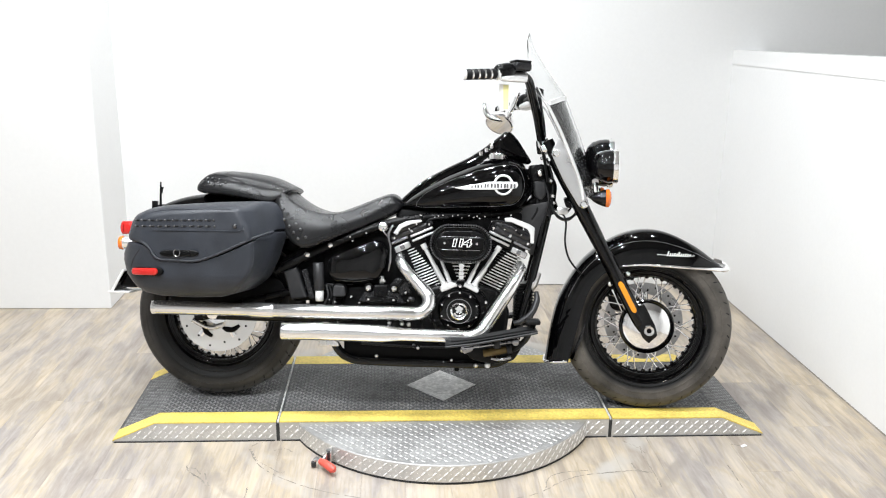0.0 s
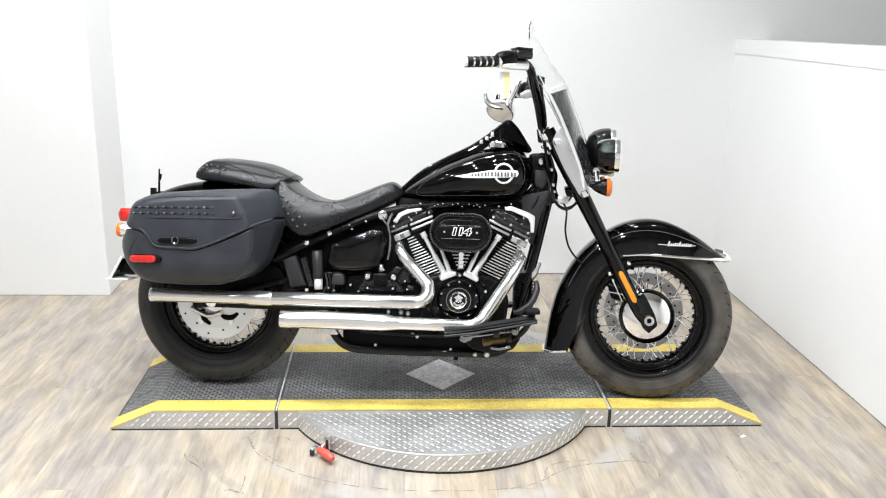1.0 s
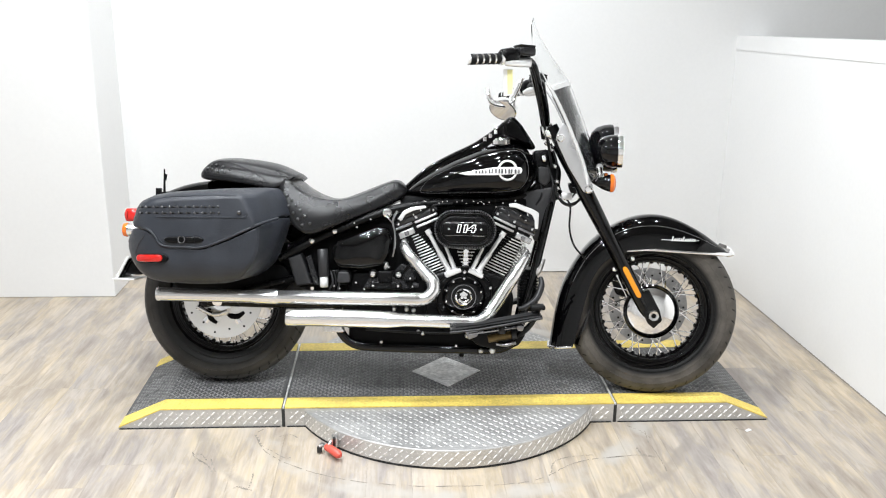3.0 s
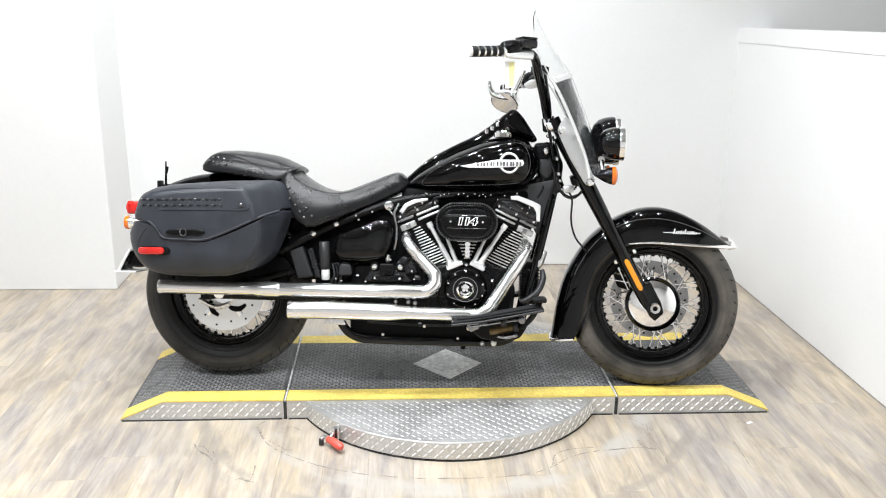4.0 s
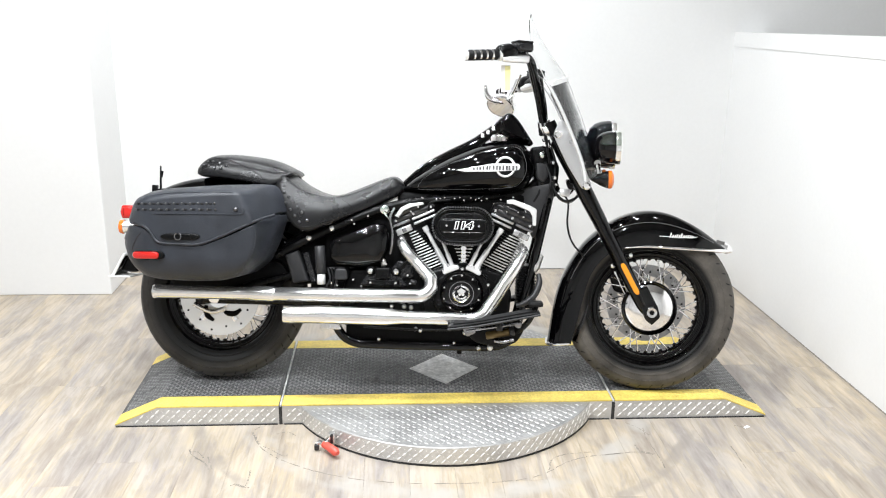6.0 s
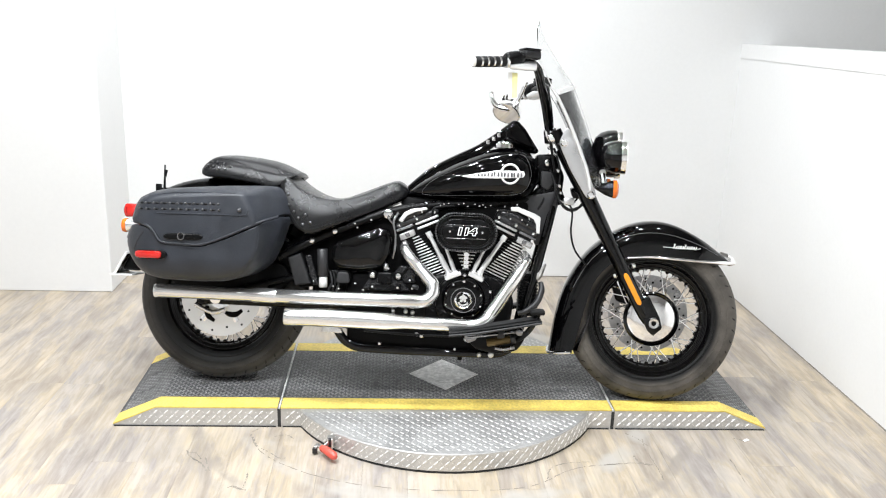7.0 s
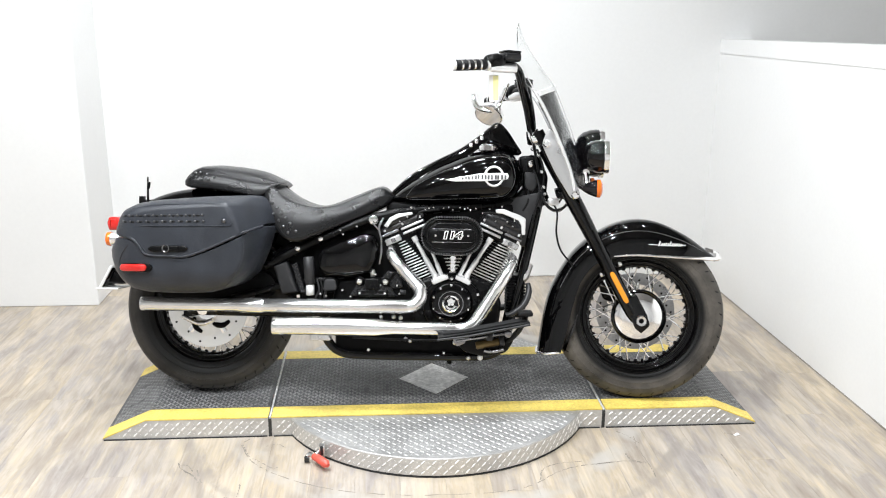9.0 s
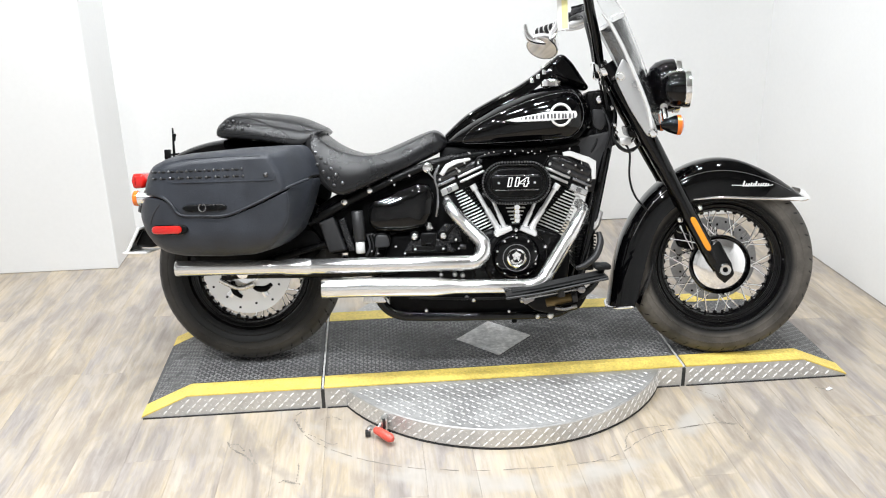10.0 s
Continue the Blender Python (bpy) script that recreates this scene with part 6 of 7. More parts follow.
part("box_strap", slab(rounded([(-0.490, 0.490), (-0.469, 0.499), (-0.435, 0.387), (-0.457, 0.384)], 30, 0), 0.06, -0.138, 0.004), GRAPHITE, bike)
# added dark slab that stops the white wall showing past the battery box
part("inner_fender", slab(rounded([(-0.62, 0.50), (-0.50, 0.575), (-0.40, 0.60), (-0.40, 0.38), (-0.52, 0.37)], 36, 0), -0.09, 0.09, 0.01), DARK, bike, "dark slab added to fill the gap behind the battery box")
canister = part("canister", bar((-0.425, -0.15, 0.522), (-0.418, -0.15, 0.42), 0.0195, 20, 0.003), GREY_PART, bike, "grey cylindrical canister with chrome foot")
part("canister_foot", bar((-0.418, -0.15, 0.42), (-0.417, -0.15, 0.380), 0.0155, 16, 0.003), NUMERAL, canister)
part("dark_core", box(-0.47, -0.02, -0.09, 0.09, 0.30, 0.66, 0.02), DARK, bike, "dark inner frame and oil tank behind the covers")
part("seat_base", box(-0.72, -0.565, -0.115, 0.115, 0.60, 0.745, 0.02), DARK, bike, "black seat base between the pads")
# added dark block that closes the see-through gap between the cylinders
part("crankcase_web", box(0.0, 0.21, -0.085, 0.06, 0.44, 0.62, 0.01), DARK, engine)
for k in range(7):
    part("inner_fin", box(0.09 - 0.005 * k, 0.115 + 0.005 * k, -0.108, -0.07, 0.468 + k * 0.0125, 0.472 + k * 0.0125, 0.001), FIN, engine)
part("core_front", box(-0.15, 0.33, -0.07, 0.07, 0.60, 0.73, 0.02), DARK, bike)
# oil cooler and hose ahead of the engine
cooler = part("oil_cooler", box(0.31, 0.37, -0.075, 0.075, 0.30, 0.46, 0.006), SATIN, bike, "black finned oil cooler between the frame tubes")
for k in range(13):
    z = 0.31 + k * 0.0115
    part("cooler_fin", box(0.305, 0.376, -0.079, 0.079, z, z + 0.004), DARK, cooler)
part("hose", tube([(0.383, -0.09, 0.43), (0.385, -0.11, 0.40), (0.365, -0.13, 0.355), (0.325, -0.14, 0.325), (0.30, -0.14, 0.318)], [0.009, 0.012, 0.0125, 0.011, 0.008], 12, curve=5), GREY_PART, bike, "grey curved pipe guard")
part("stone_guard", tube([(0.392, -0.06, 0.50), (0.37, -0.075, 0.46), (0.345, -0.08, 0.42)], [0.012, 0.02, 0.012], 10, curve=4), STEEL, bike)

# ---- exhausts ----
UP_Y = -0.235
upper = part("exhaust_pipe", tube([(-0.06, UP_Y, 0.353), (-0.035, UP_Y, 0.358), (-0.012, UP_Y + 0.01, 0.380), (-0.012, UP_Y + 0.022, 0.412), (-0.03, UP_Y + 0.035, 0.434), (-0.068, UP_Y + 0.055, 0.472), (-0.100, UP_Y + 0.06, 0.506), (-0.122, UP_Y + 0.085, 0.535), (-0.125, UP_Y + 0.14, 0.55)], [0.0245, 0.0245, 0.0245, 0.0245, 0.0235, 0.022, 0.020, 0.018, 0.016], 22, curve=6), EXHAUST, bike, "chrome upper exhaust pipe")
part("heat_shield", tube([(-0.57, UP_Y, 0.349), (-0.565, UP_Y, 0.349), (-0.055, UP_Y, 0.353), (-0.05, UP_Y, 0.353)], [0.022, 0.0255, 0.0255, 0.022], 24), EXHAUST, upper)
part("muffler", tube([(-1.006, UP_Y, 0.350), (-1.008, UP_Y, 0.350), (-1.004, UP_Y, 0.350), (-0.99, UP_Y, 0.350), (-0.70, UP_Y, 0.350), (-0.66, UP_Y, 0.350), (-0.645, UP_Y, 0.350), (-0.575, UP_Y, 0.349), (-0.565, UP_Y, 0.349)], [0.02, 0.024, 0.0265, 0.0255, 0.0235, 0.024, 0.0275, 0.0275, 0.0245], 26), EXHAUST, upper, "long chrome muffler")
part("muffler_bore", disc(0.0195, -1.0085, -1.0, "X", (0, UP_Y, 0.350), 20), DARK, upper)
LO_Y = -0.245
lower = part("exhaust_pipe", tube([(0.12, LO_Y, 0.277), (0.15, LO_Y, 0.280), (0.178, LO_Y + 0.01, 0.292), (0.202, LO_Y + 0.035, 0.322), (0.241, LO_Y + 0.05, 0.381), (0.281, LO_Y + 0.06, 0.444), (0.312, LO_Y + 0.095, 0.490), (0.325, LO_Y + 0.12, 0.512), (0.318, LO_Y + 0.17, 0.53)], [0.022, 0.0225, 0.0235, 0.0235, 0.0235, 0.0225, 0.021, 0.018, 0.016], 22, curve=6), EXHAUST, bike, "chrome lower exhaust pipe")
part("heat_shield", tube([(-0.115, LO_Y, 0.2785), (-0.11, LO_Y, 0.2785), (0.12, LO_Y, 0.277), (0.125, LO_Y, 0.277)], [0.0225, 0.0235, 0.0225, 0.02], 24), EXHAUST, lower)
part("muffler", tube([(-0.531, LO_Y, 0.2785), (-0.534, LO_Y, 0.2785), (-0.53, LO_Y, 0.2785), (-0.515, LO_Y, 0.2785), (-0.49, LO_Y, 0.2785), (-0.42, LO_Y, 0.281), (-0.17, LO_Y, 0.279), (-0.145, LO_Y, 0.279), (-0.105, LO_Y, 0.2785)], [0.026, 0.031, 0.0325, 0.032, 0.031, 0.0325, 0.0315, 0.0285, 0.0235], 26), EXHAUST, lower, "long chrome muffler")
part("muffler_bore", disc(0.0255, -0.5355, -0.525, "X", (0, LO_Y, 0.2785), 20), DARK, lower)
part("muffler_bracket", slab(rounded([(-0.40, 0.25), (-0.34, 0.25), (-0.325, 0.225), (-0.41, 0.225)], 20, 1), LO_Y + 0.02, LO_Y + 0.05, 0.004), STEEL, lower)
for x, z in ((-0.105, 0.315), (-0.08, 0.312), (-0.045, 0.23), (-0.15, 0.316)):
    bolt(lower, x, -0.225, z, 0.008, STEEL)

# ---- foot controls ----
board = slab(rounded([(0.05, 0.262), (0.16, 0.277), (0.37, 0.320), (0.386, 0.314), (0.37, 0.305), (0.16, 0.260), (0.053, 0.247)], 44, 1), -0.225, -0.325, 0.006)
for s in (-1, 1):
    fb = part("footboard", board if s < 0 else mirrored(board), GRIP, bike, "black rubber-topped footboard")
    if s < 0:
        for k in range(6):
            y = -0.24 - k * 0.014
            part("rubber_rib", tube([(0.075, y, 0.267), (0.16, y, 0.2795), (0.36, y, 0.321)], 0.0035, 6), GRIP, fb)
        part("board_edge", tube([(0.055, -0.326, 0.25), (0.16, -0.326, 0.264), (0.375, -0.326, 0.309)], 0.004, 8), GREY_PART, fb)
        part("linkage_rod", bar((0.12, -0.222, 0.232), (0.305, -0.222, 0.262), 0.0055, 10, 0.001), NICKEL, fb)
        part("pedal_pivot", bar((0.305, -0.235, 0.262), (0.305, -0.19, 0.262), 0.014, 16, 0.002), NICKEL, fb)
        part("return_spring", tube([(0.22, -0.222, 0.20), (0.25, -0.222, 0.196), (0.29, -0.222, 0.205)], 0.007, 10, curve=4), NICKEL, fb)
        part("cylinder_cap", bar((0.275, -0.212, 0.232), (0.292, -0.212, 0.236), 0.019, 16, 0.002), GREY_PART, fb)
        part("fluid_cup", bar((0.24, -0.218, 0.235), (0.238, -0.218, 0.262), 0.014, 16, 0.002), GREY_PART, fb)
        part("board_mount", slab(rounded([(0.10, 0.255), (0.15, 0.262), (0.155, 0.225), (0.12, 0.21)], 24, 1), -0.205, -0.225, 0.003), NICKEL, fb)
        part("brake_pedal", tube([(0.365, -0.28, 0.345), (0.35, -0.27, 0.30), (0.33, -0.23, 0.26), (0.28, -0.20, 0.22), (0.20, -0.19, 0.205)], [0.012, 0.010, 0.011, 0.011, 0.012], 10, curve=5), SATIN, fb, "black brake pedal")
        part("pedal_pad", box(0.335, 0.385, -0.32, -0.25, 0.335, 0.352, 0.006), GRIP, fb)
        part("board_bracket", slab(rounded([(0.10, 0.245), (0.30, 0.28), (0.33, 0.24), (0.30, 0.19), (0.22, 0.175), (0.15, 0.19)], 40, 1), -0.16, -0.215, 0.008), SATIN, fb)
        for x, z, r in ((0.115, 0.222, 0.009), (0.145, 0.217, 0.008), (0.165, 0.168, 0.009), (0.207, 0.170, 0.011), (0.075, 0.174, 0.007), (-0.203, 0.181, 0.008), (-0.066, 0.222, 0.008), (0.27, 0.215, 0.010)):
            bolt(fb, x, -0.2 if x > 0.08 else -0.135, z, r, STEEL)
        part("master_cylinder", bar((0.19, -0.21, 0.215), (0.275, -0.21, 0.232), 0.016, 14, 0.003), BRASS, fb, "brown plated rear brake cylinder")
part("drain_plug", bar((0.095, -0.10, 0.165), (0.095, -0.10, 0.128), 0.009, 12, 0.002), DARK, bike)
part("brake_line", tube([(0.10, -0.20, 0.235), (0.04, -0.17, 0.225), (-0.10, -0.15, 0.222), (-0.26, -0.15, 0.228)], 0.0045, 8, curve=4), GRIP, bike)
part("belly_pan", box(-0.33, 0.27, -0.115, 0.115, 0.165, 0.26, 0.015), DARK, bike, "dark engine underside")
# added dark slab that hides the spokes between bag and muffler
part("bag_bracket", slab(rounded([(-1.02, 0.40), (-0.95, 0.46), (-0.58, 0.46), (-0.54, 0.40), (-0.60, 0.345), (-0.96, 0.345)], 40, 0), -0.086, -0.104, 0.004), DARK, bike, "black slab added to fill the dark gap over the rear wheel")
part("rear_caliper", slab(rounded([(-0.90, 0.335), (-0.80, 0.345), (-0.79, 0.30), (-0.90, 0.285)], 28, 1), -0.105, -0.06, 0.008), SATIN, bike, "black rear brake caliper")
part("caliper_stay", tube([(-0.905, -0.10, 0.29), (-0.86, -0.10, 0.268), (-0.83, -0.10, 0.262), (-0.79, -0.10, 0.275)], 0.009, 10, curve=5), STEEL, bike)
part("rear_axle_nut", joined([revolve([(0, -0.155), (0.012, -0.155), (0.02, -0.15), (0.022, -0.13)], 20, "Y", (-0.815, 0, 0.32))]), CHROME, bike)
stand = part("side_stand", tube([(-0.05, 0.13, 0.20), (0.0, 0.22, 0.14), (0.02, 0.33, 0.088)], [0.012, 0.012, 0.010], 10, curve=4), SATIN, bike, "black side stand, down")
part("stand_foot", tube([(0.005, 0.335, 0.088), (0.05, 0.34, 0.089)], 0.014, 10, flat=0.45), SATIN, stand)

# ---- handlebar and controls ----
BAR = [(0.405, -0.045, 0.985), (0.398, -0.075, 1.02), (0.385, -0.11, 1.085), (0.365, -0.145, 1.16), (0.352, -0.185, 1.208), (0.328, -0.235, 1.226), (0.29, -0.285, 1.226), (0.245, -0.335, 1.219), (0.20, -0.362, 1.216), (0.148, -0.392, 1.212)]
FAR_BAR = Matrix.Translation((0.405, 0.05, 1.0)) @ Matrix.Rotation(radians(-8), 4, "Z") @ Matrix.Rotation(radians(-10), 4, "X") @ Matrix.Translation((-0.405, -0.05, -1.0))
for s in (-1, 1):
    pts = [(x, -s * y, z) for x, y, z in BAR]
    half = part("handlebar", tube(pts, [0.016] * 3 + [0.0165, 0.016, 0.0145, 0.013, 0.0125, 0.0125, 0.0125], 16, curve=5), PAINT, bike, "gloss black handlebar with rubber grip", m=STEER if s < 0 else STEER @ FAR_BAR)
    part("riser", bar((0.41, s * 0.048, 0.955), (0.402, s * 0.055, 1.01), 0.024, 18, 0.004), CHROME, half)
    a, b = Vector((0.243, s * 0.334, 1.2175)), Vector((0.144, s * 0.396, 1.208))
    d = (b - a).normalized()
    part("grip", tube([a, a.lerp(b, 0.04), a.lerp(b, 0.96), b], [0.015, 0.0185, 0.0185, 0.016], 18), GRIP, half, "ribbed black rubber grip")
    for f in (0.2, 0.4, 0.6, 0.8):
        c = a.lerp(b, f)
        part("grip_ring", tube([c - d * 0.0042, c - d * 0.003, c + d * 0.003, c + d * 0.0042], [0.018, 0.0202, 0.0202, 0.018], 18), CHROME, half)
    part("end_cap", tube([b - d * 0.001, b + d * 0.002, b + d * 0.008, b + d * 0.011], [0.017, 0.0195, 0.017, 0.006], 18), SILVER, half)
    part("grip_collar", tube([a - d * 0.003, a - d * 0.001, a - d * 0.010, a - d * 0.012], [0.016, 0.0225, 0.0225, 0.016], 18), SILVER, half)
    part("switch_housing", tube([(0.246, s * 0.332, 1.222), (0.256, s * 0.326, 1.226), (0.282, s * 0.305, 1.232), (0.296, s * 0.29, 1.232)], [0.02, 0.026, 0.027, 0.02], 16, curve=4), SATIN, half, "black switch housing")
    res = box_data(-0.034, 0.034, -0.026, 0.026, -0.017, 0.015, 0.010, 3)
    res.transform(Matrix.Translation((0.324, s * 0.272, 1.250)) @ Matrix.Rotation(radians(-s * 35), 4, "Z"))
    reservoir = part("fluid_reservoir", done(res), GRAPHITE, half, "black brake fluid reservoir")
    cap = box_data(-0.032, 0.032, -0.025, 0.025, 0.0125, 0.020, 0.0035, 3)
    cap.transform(Matrix.Translation((0.324, s * 0.272, 1.250)) @ Matrix.Rotation(radians(-s * 35), 4, "Z"))
    part("reservoir_lid", done(cap), PAINT, reservoir)
    part("lever_perch", tube([(0.262, s * 0.31, 1.205), (0.30, s * 0.28, 1.21), (0.345, s * 0.255, 1.215)], [0.01, 0.015, 0.012], 12, curve=4), SILVER, half, "chrome lever clamp")
    part("lever", tube([(0.345, s * 0.27, 1.205), (0.32, s * 0.30, 1.204), (0.285, s * 0.325, 1.203), (0.262, s * 0.34, 1.202)], [0.010, 0.012, 0.011, 0.006], 10, curve=5, flat=0.6), SILVER, half, "polished lever")
    part("control_cable", tube([(0.345, s * 0.25, 1.21), (0.365, s * 0.18, 1.15), (0.385, s * 0.13, 1.05), (0.41, s * 0.09, 0.95), (0.43, s * 0.07, 0.85)], 0.0045, 8, curve=5), GRIP, half)
# mirror on the far side, hanging under the bar
MC = Vector((0.216, 0.352, 1.082))
mn = ((BIKE @ STEER).to_3x3().inverted() @ Vector((-0.55, -0.65, -0.55))).normalized()
rot = mn.to_track_quat("Z", "Y").to_matrix().to_4x4()
shell = revolve([(0, -0.05), (0.02, -0.0485), (0.036, -0.040), (0.047, -0.024), (0.0525, -0.006), (0.053, 0.002), (0.050, 0.004)], 36, "Z")
mirror = part("mirror", shell, CHROME, bike, "oval chrome mirror under the far grip", m=STEER @ Matrix.Translation(MC) @ rot @ Matrix.Diagonal((1.3, 1.05, 1, 1)))
part("mirror_glass", revolve([(0, 0.003), (0.048, 0.003), (0.0495, 0.0015)], 36, "Z"), MIRROR, mirror)
part("mirror_stem", tube([(0.30, 0.29, 1.21), (0.275, 0.32, 1.15), (0.24, 0.35, 1.10)], 0.005, 8, curve=4), CHROME, bike, m=STEER)
part("mirror_bracket", tube([(0.152, 0.335, 1.168), (0.156, 0.335, 1.138), (0.172, 0.335, 1.113), (0.205, 0.335, 1.101), (0.243, 0.335, 1.102), (0.264, 0.335, 1.122), (0.27, 0.335, 1.15)], [0.007, 0.011, 0.0125, 0.0125, 0.0125, 0.011, 0.007], 12, curve=5), CHROME, bike, "curved chrome mirror bracket", m=STEER)
part("mirror_arm", tube([(0.245, 0.345, 1.125), (0.268, 0.328, 1.16), (0.285, 0.31, 1.195)], 0.008, 10, curve=4), SILVER, bike, "chrome mirror arm under the far grip", m=STEER)

# ---- lamps and windshield ----
def lamp(name, centre, r, depth, label):
    x, y, z = centre
    root = part(name, revolve([(0, -depth), (r * 0.35, -depth * 0.98), (r * 0.68, -depth * 0.87), (r * 0.88, -depth * 0.65), (r * 0.98, -depth * 0.35), (r * 1.01, -0.008), (r, 0.006)], 40, "X", centre), PAINT, bike, label, m=STEER)
    part("rim", revolve([(r * 1.0, 0.004), (r * 1.045, 0.006), (r * 1.06, 0.014), (r * 1.045, 0.023), (r * 0.97, 0.026), (r * 0.92, 0.018), (r * 0.92, 0.004)], 40, "X", centre), CHROME, root, "chrome lamp rim")
    part("reflector", revolve([(0.004, -0.04), (r * 0.5, -0.028), (r * 0.92, 0.003)], 36, "X", centre), CHROME, root)
    part("lens", revolve([(0, 0.02), (r * 0.5, 0.018), (r * 0.9, 0.010), (r * 0.92, 0.005)], 36, "X", centre), LAMP_LENS, root, "clear lens")
    return root


lamp("headlight", (0.648, 0, 0.925), 0.088, 0.085, "round black headlight with chrome rim")
lamp("passing_lamp", (0.655, -0.165, 0.912), 0.058, 0.066, "small black spot lamp with chrome rim")
lamp("passing_lamp", (0.655, 0.165, 0.912), 0.058, 0.066, "small black spot lamp with chrome rim")
part("lamp_bar", tube([(0.60, -0.17, 0.855), (0.60, -0.08, 0.845), (0.58, 0, 0.84), (0.60, 0.08, 0.845), (0.60, 0.17, 0.855)], 0.012, 12, curve=5), CHROME, bike, m=STEER)
part("nacelle", slab(rounded([(0.47, 0.99), (0.53, 0.97), (0.585, 0.90), (0.585, 0.80), (0.53, 0.77), (0.48, 0.86)], 40, 1), -0.085, 0.085, 0.02, 4), PAINT, bike, "black fork nacelle", m=STEER)
for s in (-1, 1):
    c = (0.64, s * 0.19, 0.798)
    sig = part("front_turn_signal", revolve([(0, -0.052), (0.010, -0.05), (0.022, -0.03), (0.030, -0.008), (0.031, 0.0)], 28, "X", c), PAINT, bike, "black bullet turn signal with amber lens", m=STEER)
    part("lens", revolve([(0.031, -0.002), (0.0325, 0.0), (0.032, 0.010), (0.022, 0.017), (0, 0.019)], 28, "X", c), AMBER, sig, "amber lens")
    part("signal_stem", bar((0.605, s * 0.19, 0.815), (0.60, s * 0.17, 0.85), 0.010, 12), CHROME, sig)

EDGE = [(0.343, 1.349), (0.348, 1.30), (0.356, 1.25), (0.385, 1.193), (0.428, 1.114), (0.470, 1.035), (0.514, 0.937), (0.546, 0.857), (0.560, 0.79)]


EDGE_Z, EDGE_X = [p[1] for p in EDGE][::-1], [p[0] for p in EDGE][::-1]


def screen_x(y, z):
    """The sheet's X: its side edge, bulging ahead towards the middle and flattening to the top."""
    bulge = float(np.interp(z, [0.86, 0.96, 1.07, 1.17, 1.25, 1.33, 1.39], [0.058, 0.062, 0.072, 0.086, 0.068, 0.026, 0.003]))
    return float(np.interp(z, EDGE_Z, EDGE_X)) + bulge * (1 - (y / 0.2) ** 2)


def screen_sheet(z0, z1, half, lift, top_round=0.04, power=4, ny=24, nz=26, thick=0.003):
    verts, faces = [], []
    for layer in (0, 1):
        for j in range(nz + 1):
            for i in range(ny + 1):
                u = -1 + 2 * i / ny
                z = z0 + (z1 - top_round * abs(u) ** power - z0) * j / nz
                verts.append((screen_x(u * half, z) + lift + layer * thick, u * half, z))
    n = (ny + 1) * (nz + 1)
    for j in range(nz):
        for i in range(ny):
            a = j * (ny + 1) + i
            faces.append((a, a + 1, a + ny + 2, a + ny + 1))
            faces.append((n + a, n + a + ny + 1, n + a + ny + 2, n + a + 1))
    for j in range(nz):
        for i in (0, ny):
            a, b = j * (ny + 1) + i, (j + 1) * (ny + 1) + i
            faces.append((a, b, n + b, n + a))
    for i in range(ny):
        for j in (0, nz):
            a = j * (ny + 1) + i
            faces.append((a, a + 1, n + a + 1, n + a))
    return mesh_of("sheet", verts, faces, True, 40)


screen = part("windshield", screen_sheet(0.80, 1.392, 0.205, 0.0), CLEAR, bike, "tall clear windshield with smoked lower panel and chrome stays", m=STEER)
screen.visible_shadow = False
part("smoked_panel", screen_sheet(0.83, 1.160, 0.188, -0.008, 0.030, 2), SMOKE, screen, "smoked grey lower panel")
cap_line = [(u * 0.188, 1.158 - 0.030 * u * u) for u in np.linspace(-1, 1, 21).tolist()]
part("panel_trim", loft([[(screen_x(y, z) - 0.010, y, z - 0.004), (screen_x(y, z) + 0.004, y, z - 0.004), (screen_x(y, z) + 0.002, y, z + 0.012), (screen_x(y, z) - 0.008, y, z + 0.012)] for y, z in cap_line], sharp=50), SILVER, screen, "bright trim along the panel's top")
rim_line = [(screen_x(-0.205, z) - 0.001, -0.206, z) for z in np.linspace(1.13, 1.345, 16).tolist()]
rim_line += [(screen_x(u * 0.205, 1.392 - 0.04 * u ** 4), u * 0.205, 1.392 - 0.04 * u ** 4) for u in np.linspace(-0.98, 0.98, 15).tolist()]
part("screen_rim", tube(rim_line[:24], 0.0009, 6), STEEL, screen, "thin ground edge of the clear sheet")
for s in (-1, 1):
    stay = slab(rounded([(0.464, 1.012), (0.478, 1.0), (0.502, 0.955), (0.552, 0.845), (0.582, 0.772), (0.567, 0.756), (0.545, 0.764), (0.487, 0.856), (0.450, 0.93), (0.440, 0.957), (0.447, 0.974)], 60, 1), s * 0.192, s * 0.200, 0.002)
    part("screen_stay", stay, STAY, screen, "polished windshield side stay")
    edge = [(0.398, s * 0.206, 1.150)] + [(x - 0.002, s * 0.206, z) for x, z in EDGE[4:]]
    part("edge_trim", tube(edge, [0.003] + [0.0062] * 5, 10, curve=3), SILVER, screen, "bright trim down the side edge")
    for x, z in ((0.458, 0.954), (0.561, 0.774)):
        part("stay_bolt", revolve([(0, s * 0.212), (0.009, s * 0.2115), (0.0135, s * 0.207), (0.0145, s * 0.2)], 20, "Y", (x, 0, z)), CHROME, screen)
part("stay_bar", tube([(0.458, -0.196, 0.954), (0.44, -0.12, 0.95)], 0.009, 10), CHROME, bike, m=STEER)

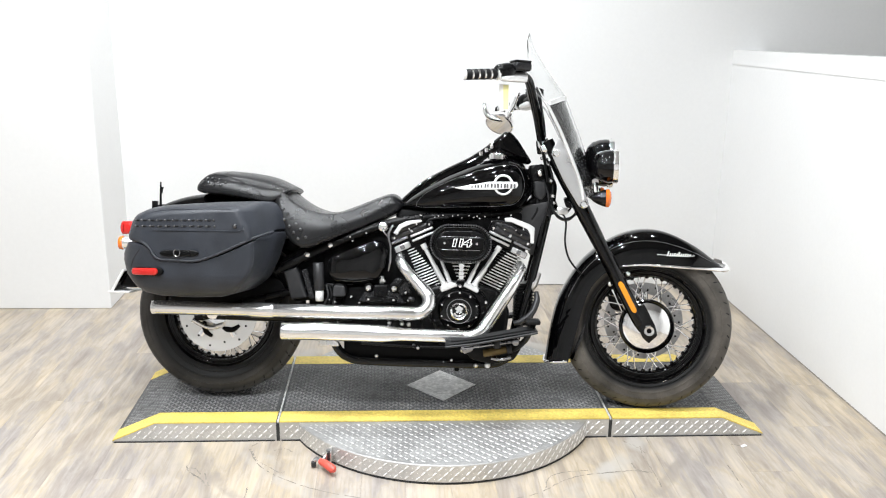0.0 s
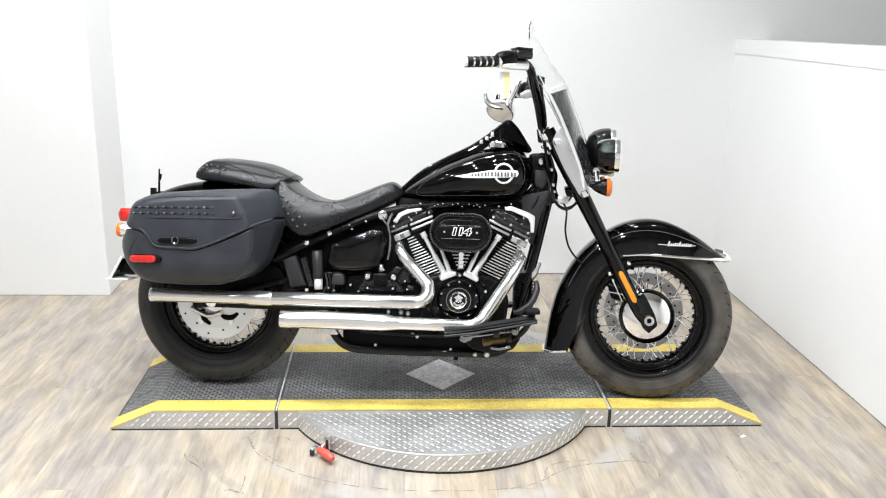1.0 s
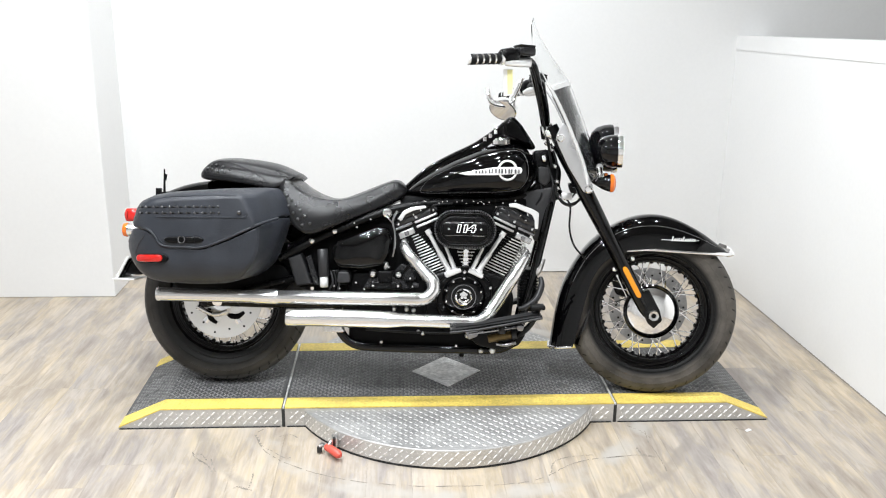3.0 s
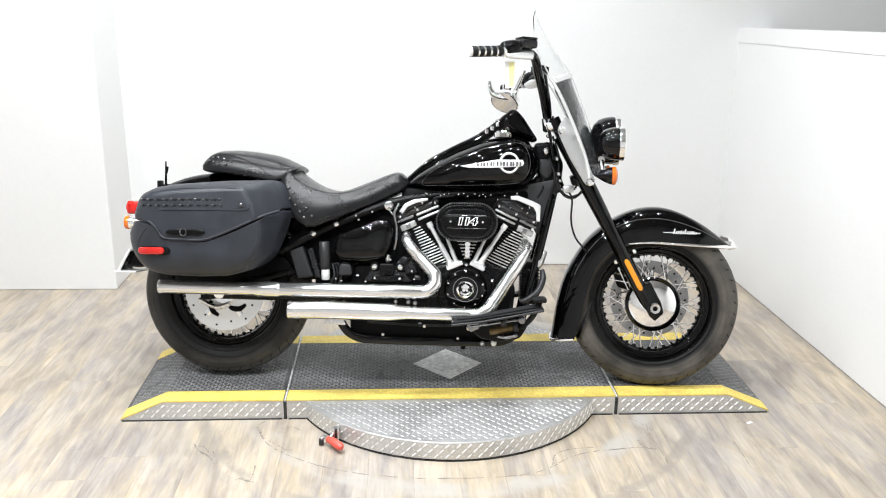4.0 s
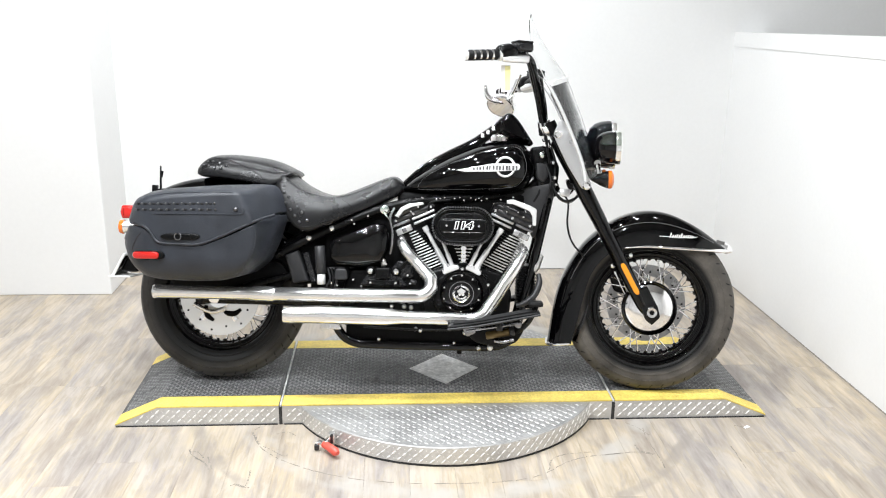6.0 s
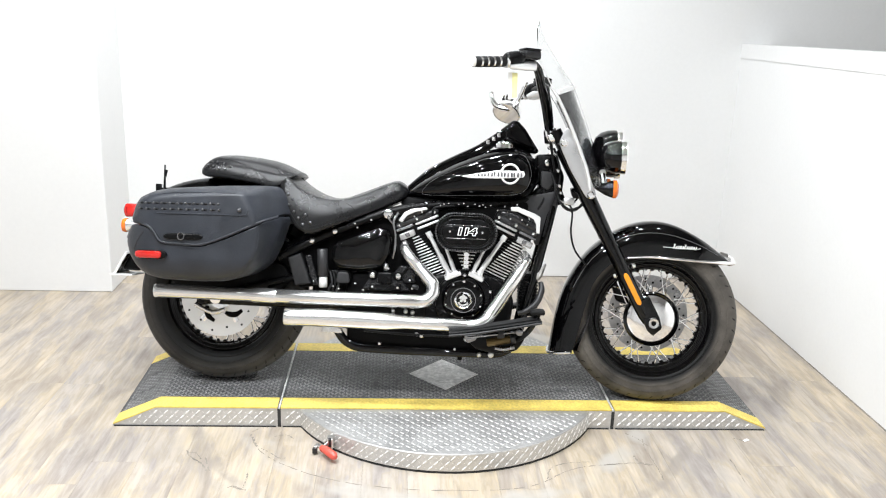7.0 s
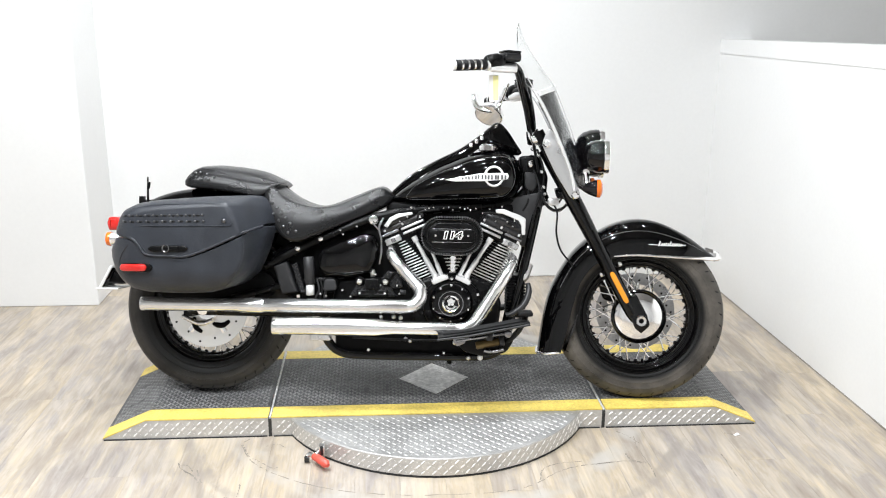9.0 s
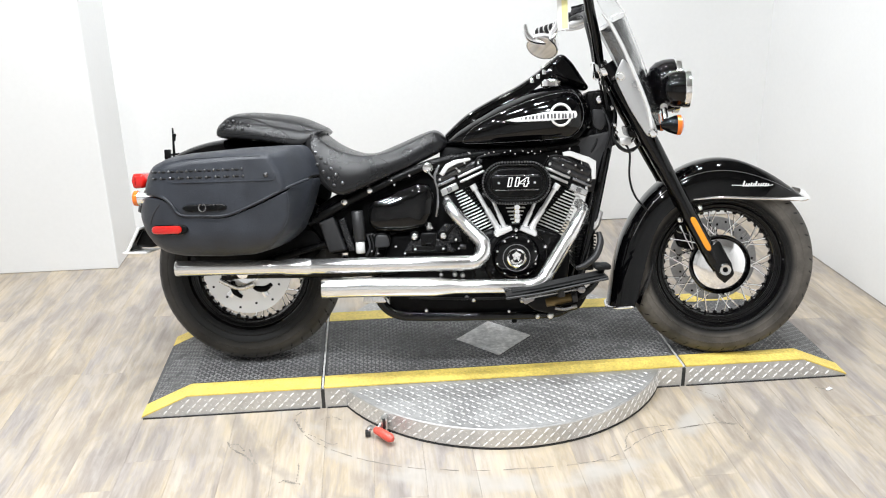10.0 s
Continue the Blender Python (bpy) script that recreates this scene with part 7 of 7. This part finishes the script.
# ---- cables by the steering head ----
for k, p in enumerate((
        [(0.46, -0.07, 0.74), (0.485, -0.09, 0.70), (0.484, -0.095, 0.62), (0.503, -0.09, 0.555), (0.55, -0.08, 0.50)],
        [(0.42, -0.05, 0.80), (0.44, -0.08, 0.74), (0.47, -0.085, 0.725), (0.50, -0.07, 0.74), (0.51, -0.03, 0.77)],
        [(0.40, -0.05, 0.85), (0.42, -0.085, 0.78), (0.405, -0.085, 0.70), (0.385, -0.08, 0.60)],
        [(0.41, -0.06, 0.93), (0.435, -0.08, 0.84), (0.425, -0.08, 0.72)],
        [(0.38, -0.04, 0.80), (0.38, -0.06, 0.74), (0.36, -0.06, 0.70)])):
    part("cable", tube(p, 0.0042 if k else 0.0036, 8, curve=6), CHROME if k == 1 else GRIP, bike)

# ---- loose things ----
tag = thing("paper_tag", BIKE @ STEER, "yellow and white paper tag hanging from the brake lever", "tag")
part("tag_strip", slab([(0.254, 1.185), (0.287, 1.185), (0.290, 1.098), (0.257, 1.093)], -0.302, -0.3035, 0.0004, 1), TAG_PAPER, tag)
part("tag_stripe", slab([(0.268, 1.183), (0.286, 1.183), (0.288, 1.10), (0.270, 1.099)], -0.3032, -0.3045, 0.0003, 1), TAG_YELLOW, tag)
part("tag_string", tube([(0.27, -0.302, 1.183), (0.272, -0.302, 1.2), (0.275, -0.30, 1.21)], 0.0012, 5), WHITE_INK, tag)

lever = thing("lock_lever", Matrix(), "red-handled steel locking lever at the turntable edge", "lever")
RED_GRIP = material("red_vinyl_grip", (0.72, 0.1, 0.07), 0.4, grain=0.08, grain_scale=60)
part("handle", tube([(-0.443, -0.497, 0.028), (-0.440, -0.501, 0.028), (-0.425, -0.517, 0.028), (-0.398, -0.549, 0.026), (-0.391, -0.557, 0.025)], [0.009, 0.0125, 0.0135, 0.0145, 0.008], 16), RED_GRIP, lever, "red vinyl-dipped handle")
part("clamp_arm", joined([tube([(-0.44, -0.50, 0.028), (-0.455, -0.485, 0.03), (-0.465, -0.488, 0.022)], [0.007, 0.008, 0.009], 10), box(-0.425, -0.405, -0.495, -0.465, 0.012, 0.06, 0.003), tube([(-0.435, -0.50, 0.035), (-0.415, -0.48, 0.05)], 0.006, 8)]), STEEL, lever)
part("clamp_jaw", box(-0.475, -0.458, -0.50, -0.485, 0.004, 0.024, 0.003), GREY_PART, lever)
part("clamp_pin", box(-0.42, -0.41, -0.50, -0.49, 0.03, 0.062, 0.002), GREY_PART, lever)

# ---- small marks ----
seam_rings = []
for y in (SOUTH, -2.0, 0.0, BACK):
    x = EAST - 0.02 * y
    seam_rings.append([(x - 0.0055, y, 0.0002), (x + 0.004, y, 0.0002), (x + 0.004, y, 0.003), (x - 0.0055, y, 0.0025)])
tagged(part("trim", loft(seam_rings, smooth=False), SCUFF), "dark open joint along the foot of the half wall", "trim", kind="structure")
scrap = thing("paper_scrap", pose(1.093, -0.381, 0.0, 0, 0, 25), "tiny scrap of white paper on the floor", "paper")
part("sheet", loft([[(-0.012, -0.006, 0.0008), (0.012, -0.007, 0.0012), (0.010, 0.006, 0.0014), (-0.010, 0.005, 0.0009)],
                    [(-0.012, -0.006, 0.0016), (0.012, -0.007, 0.0035), (0.010, 0.006, 0.0045), (-0.010, 0.005, 0.0018)]], smooth=False), WHITE_INK, scrap)
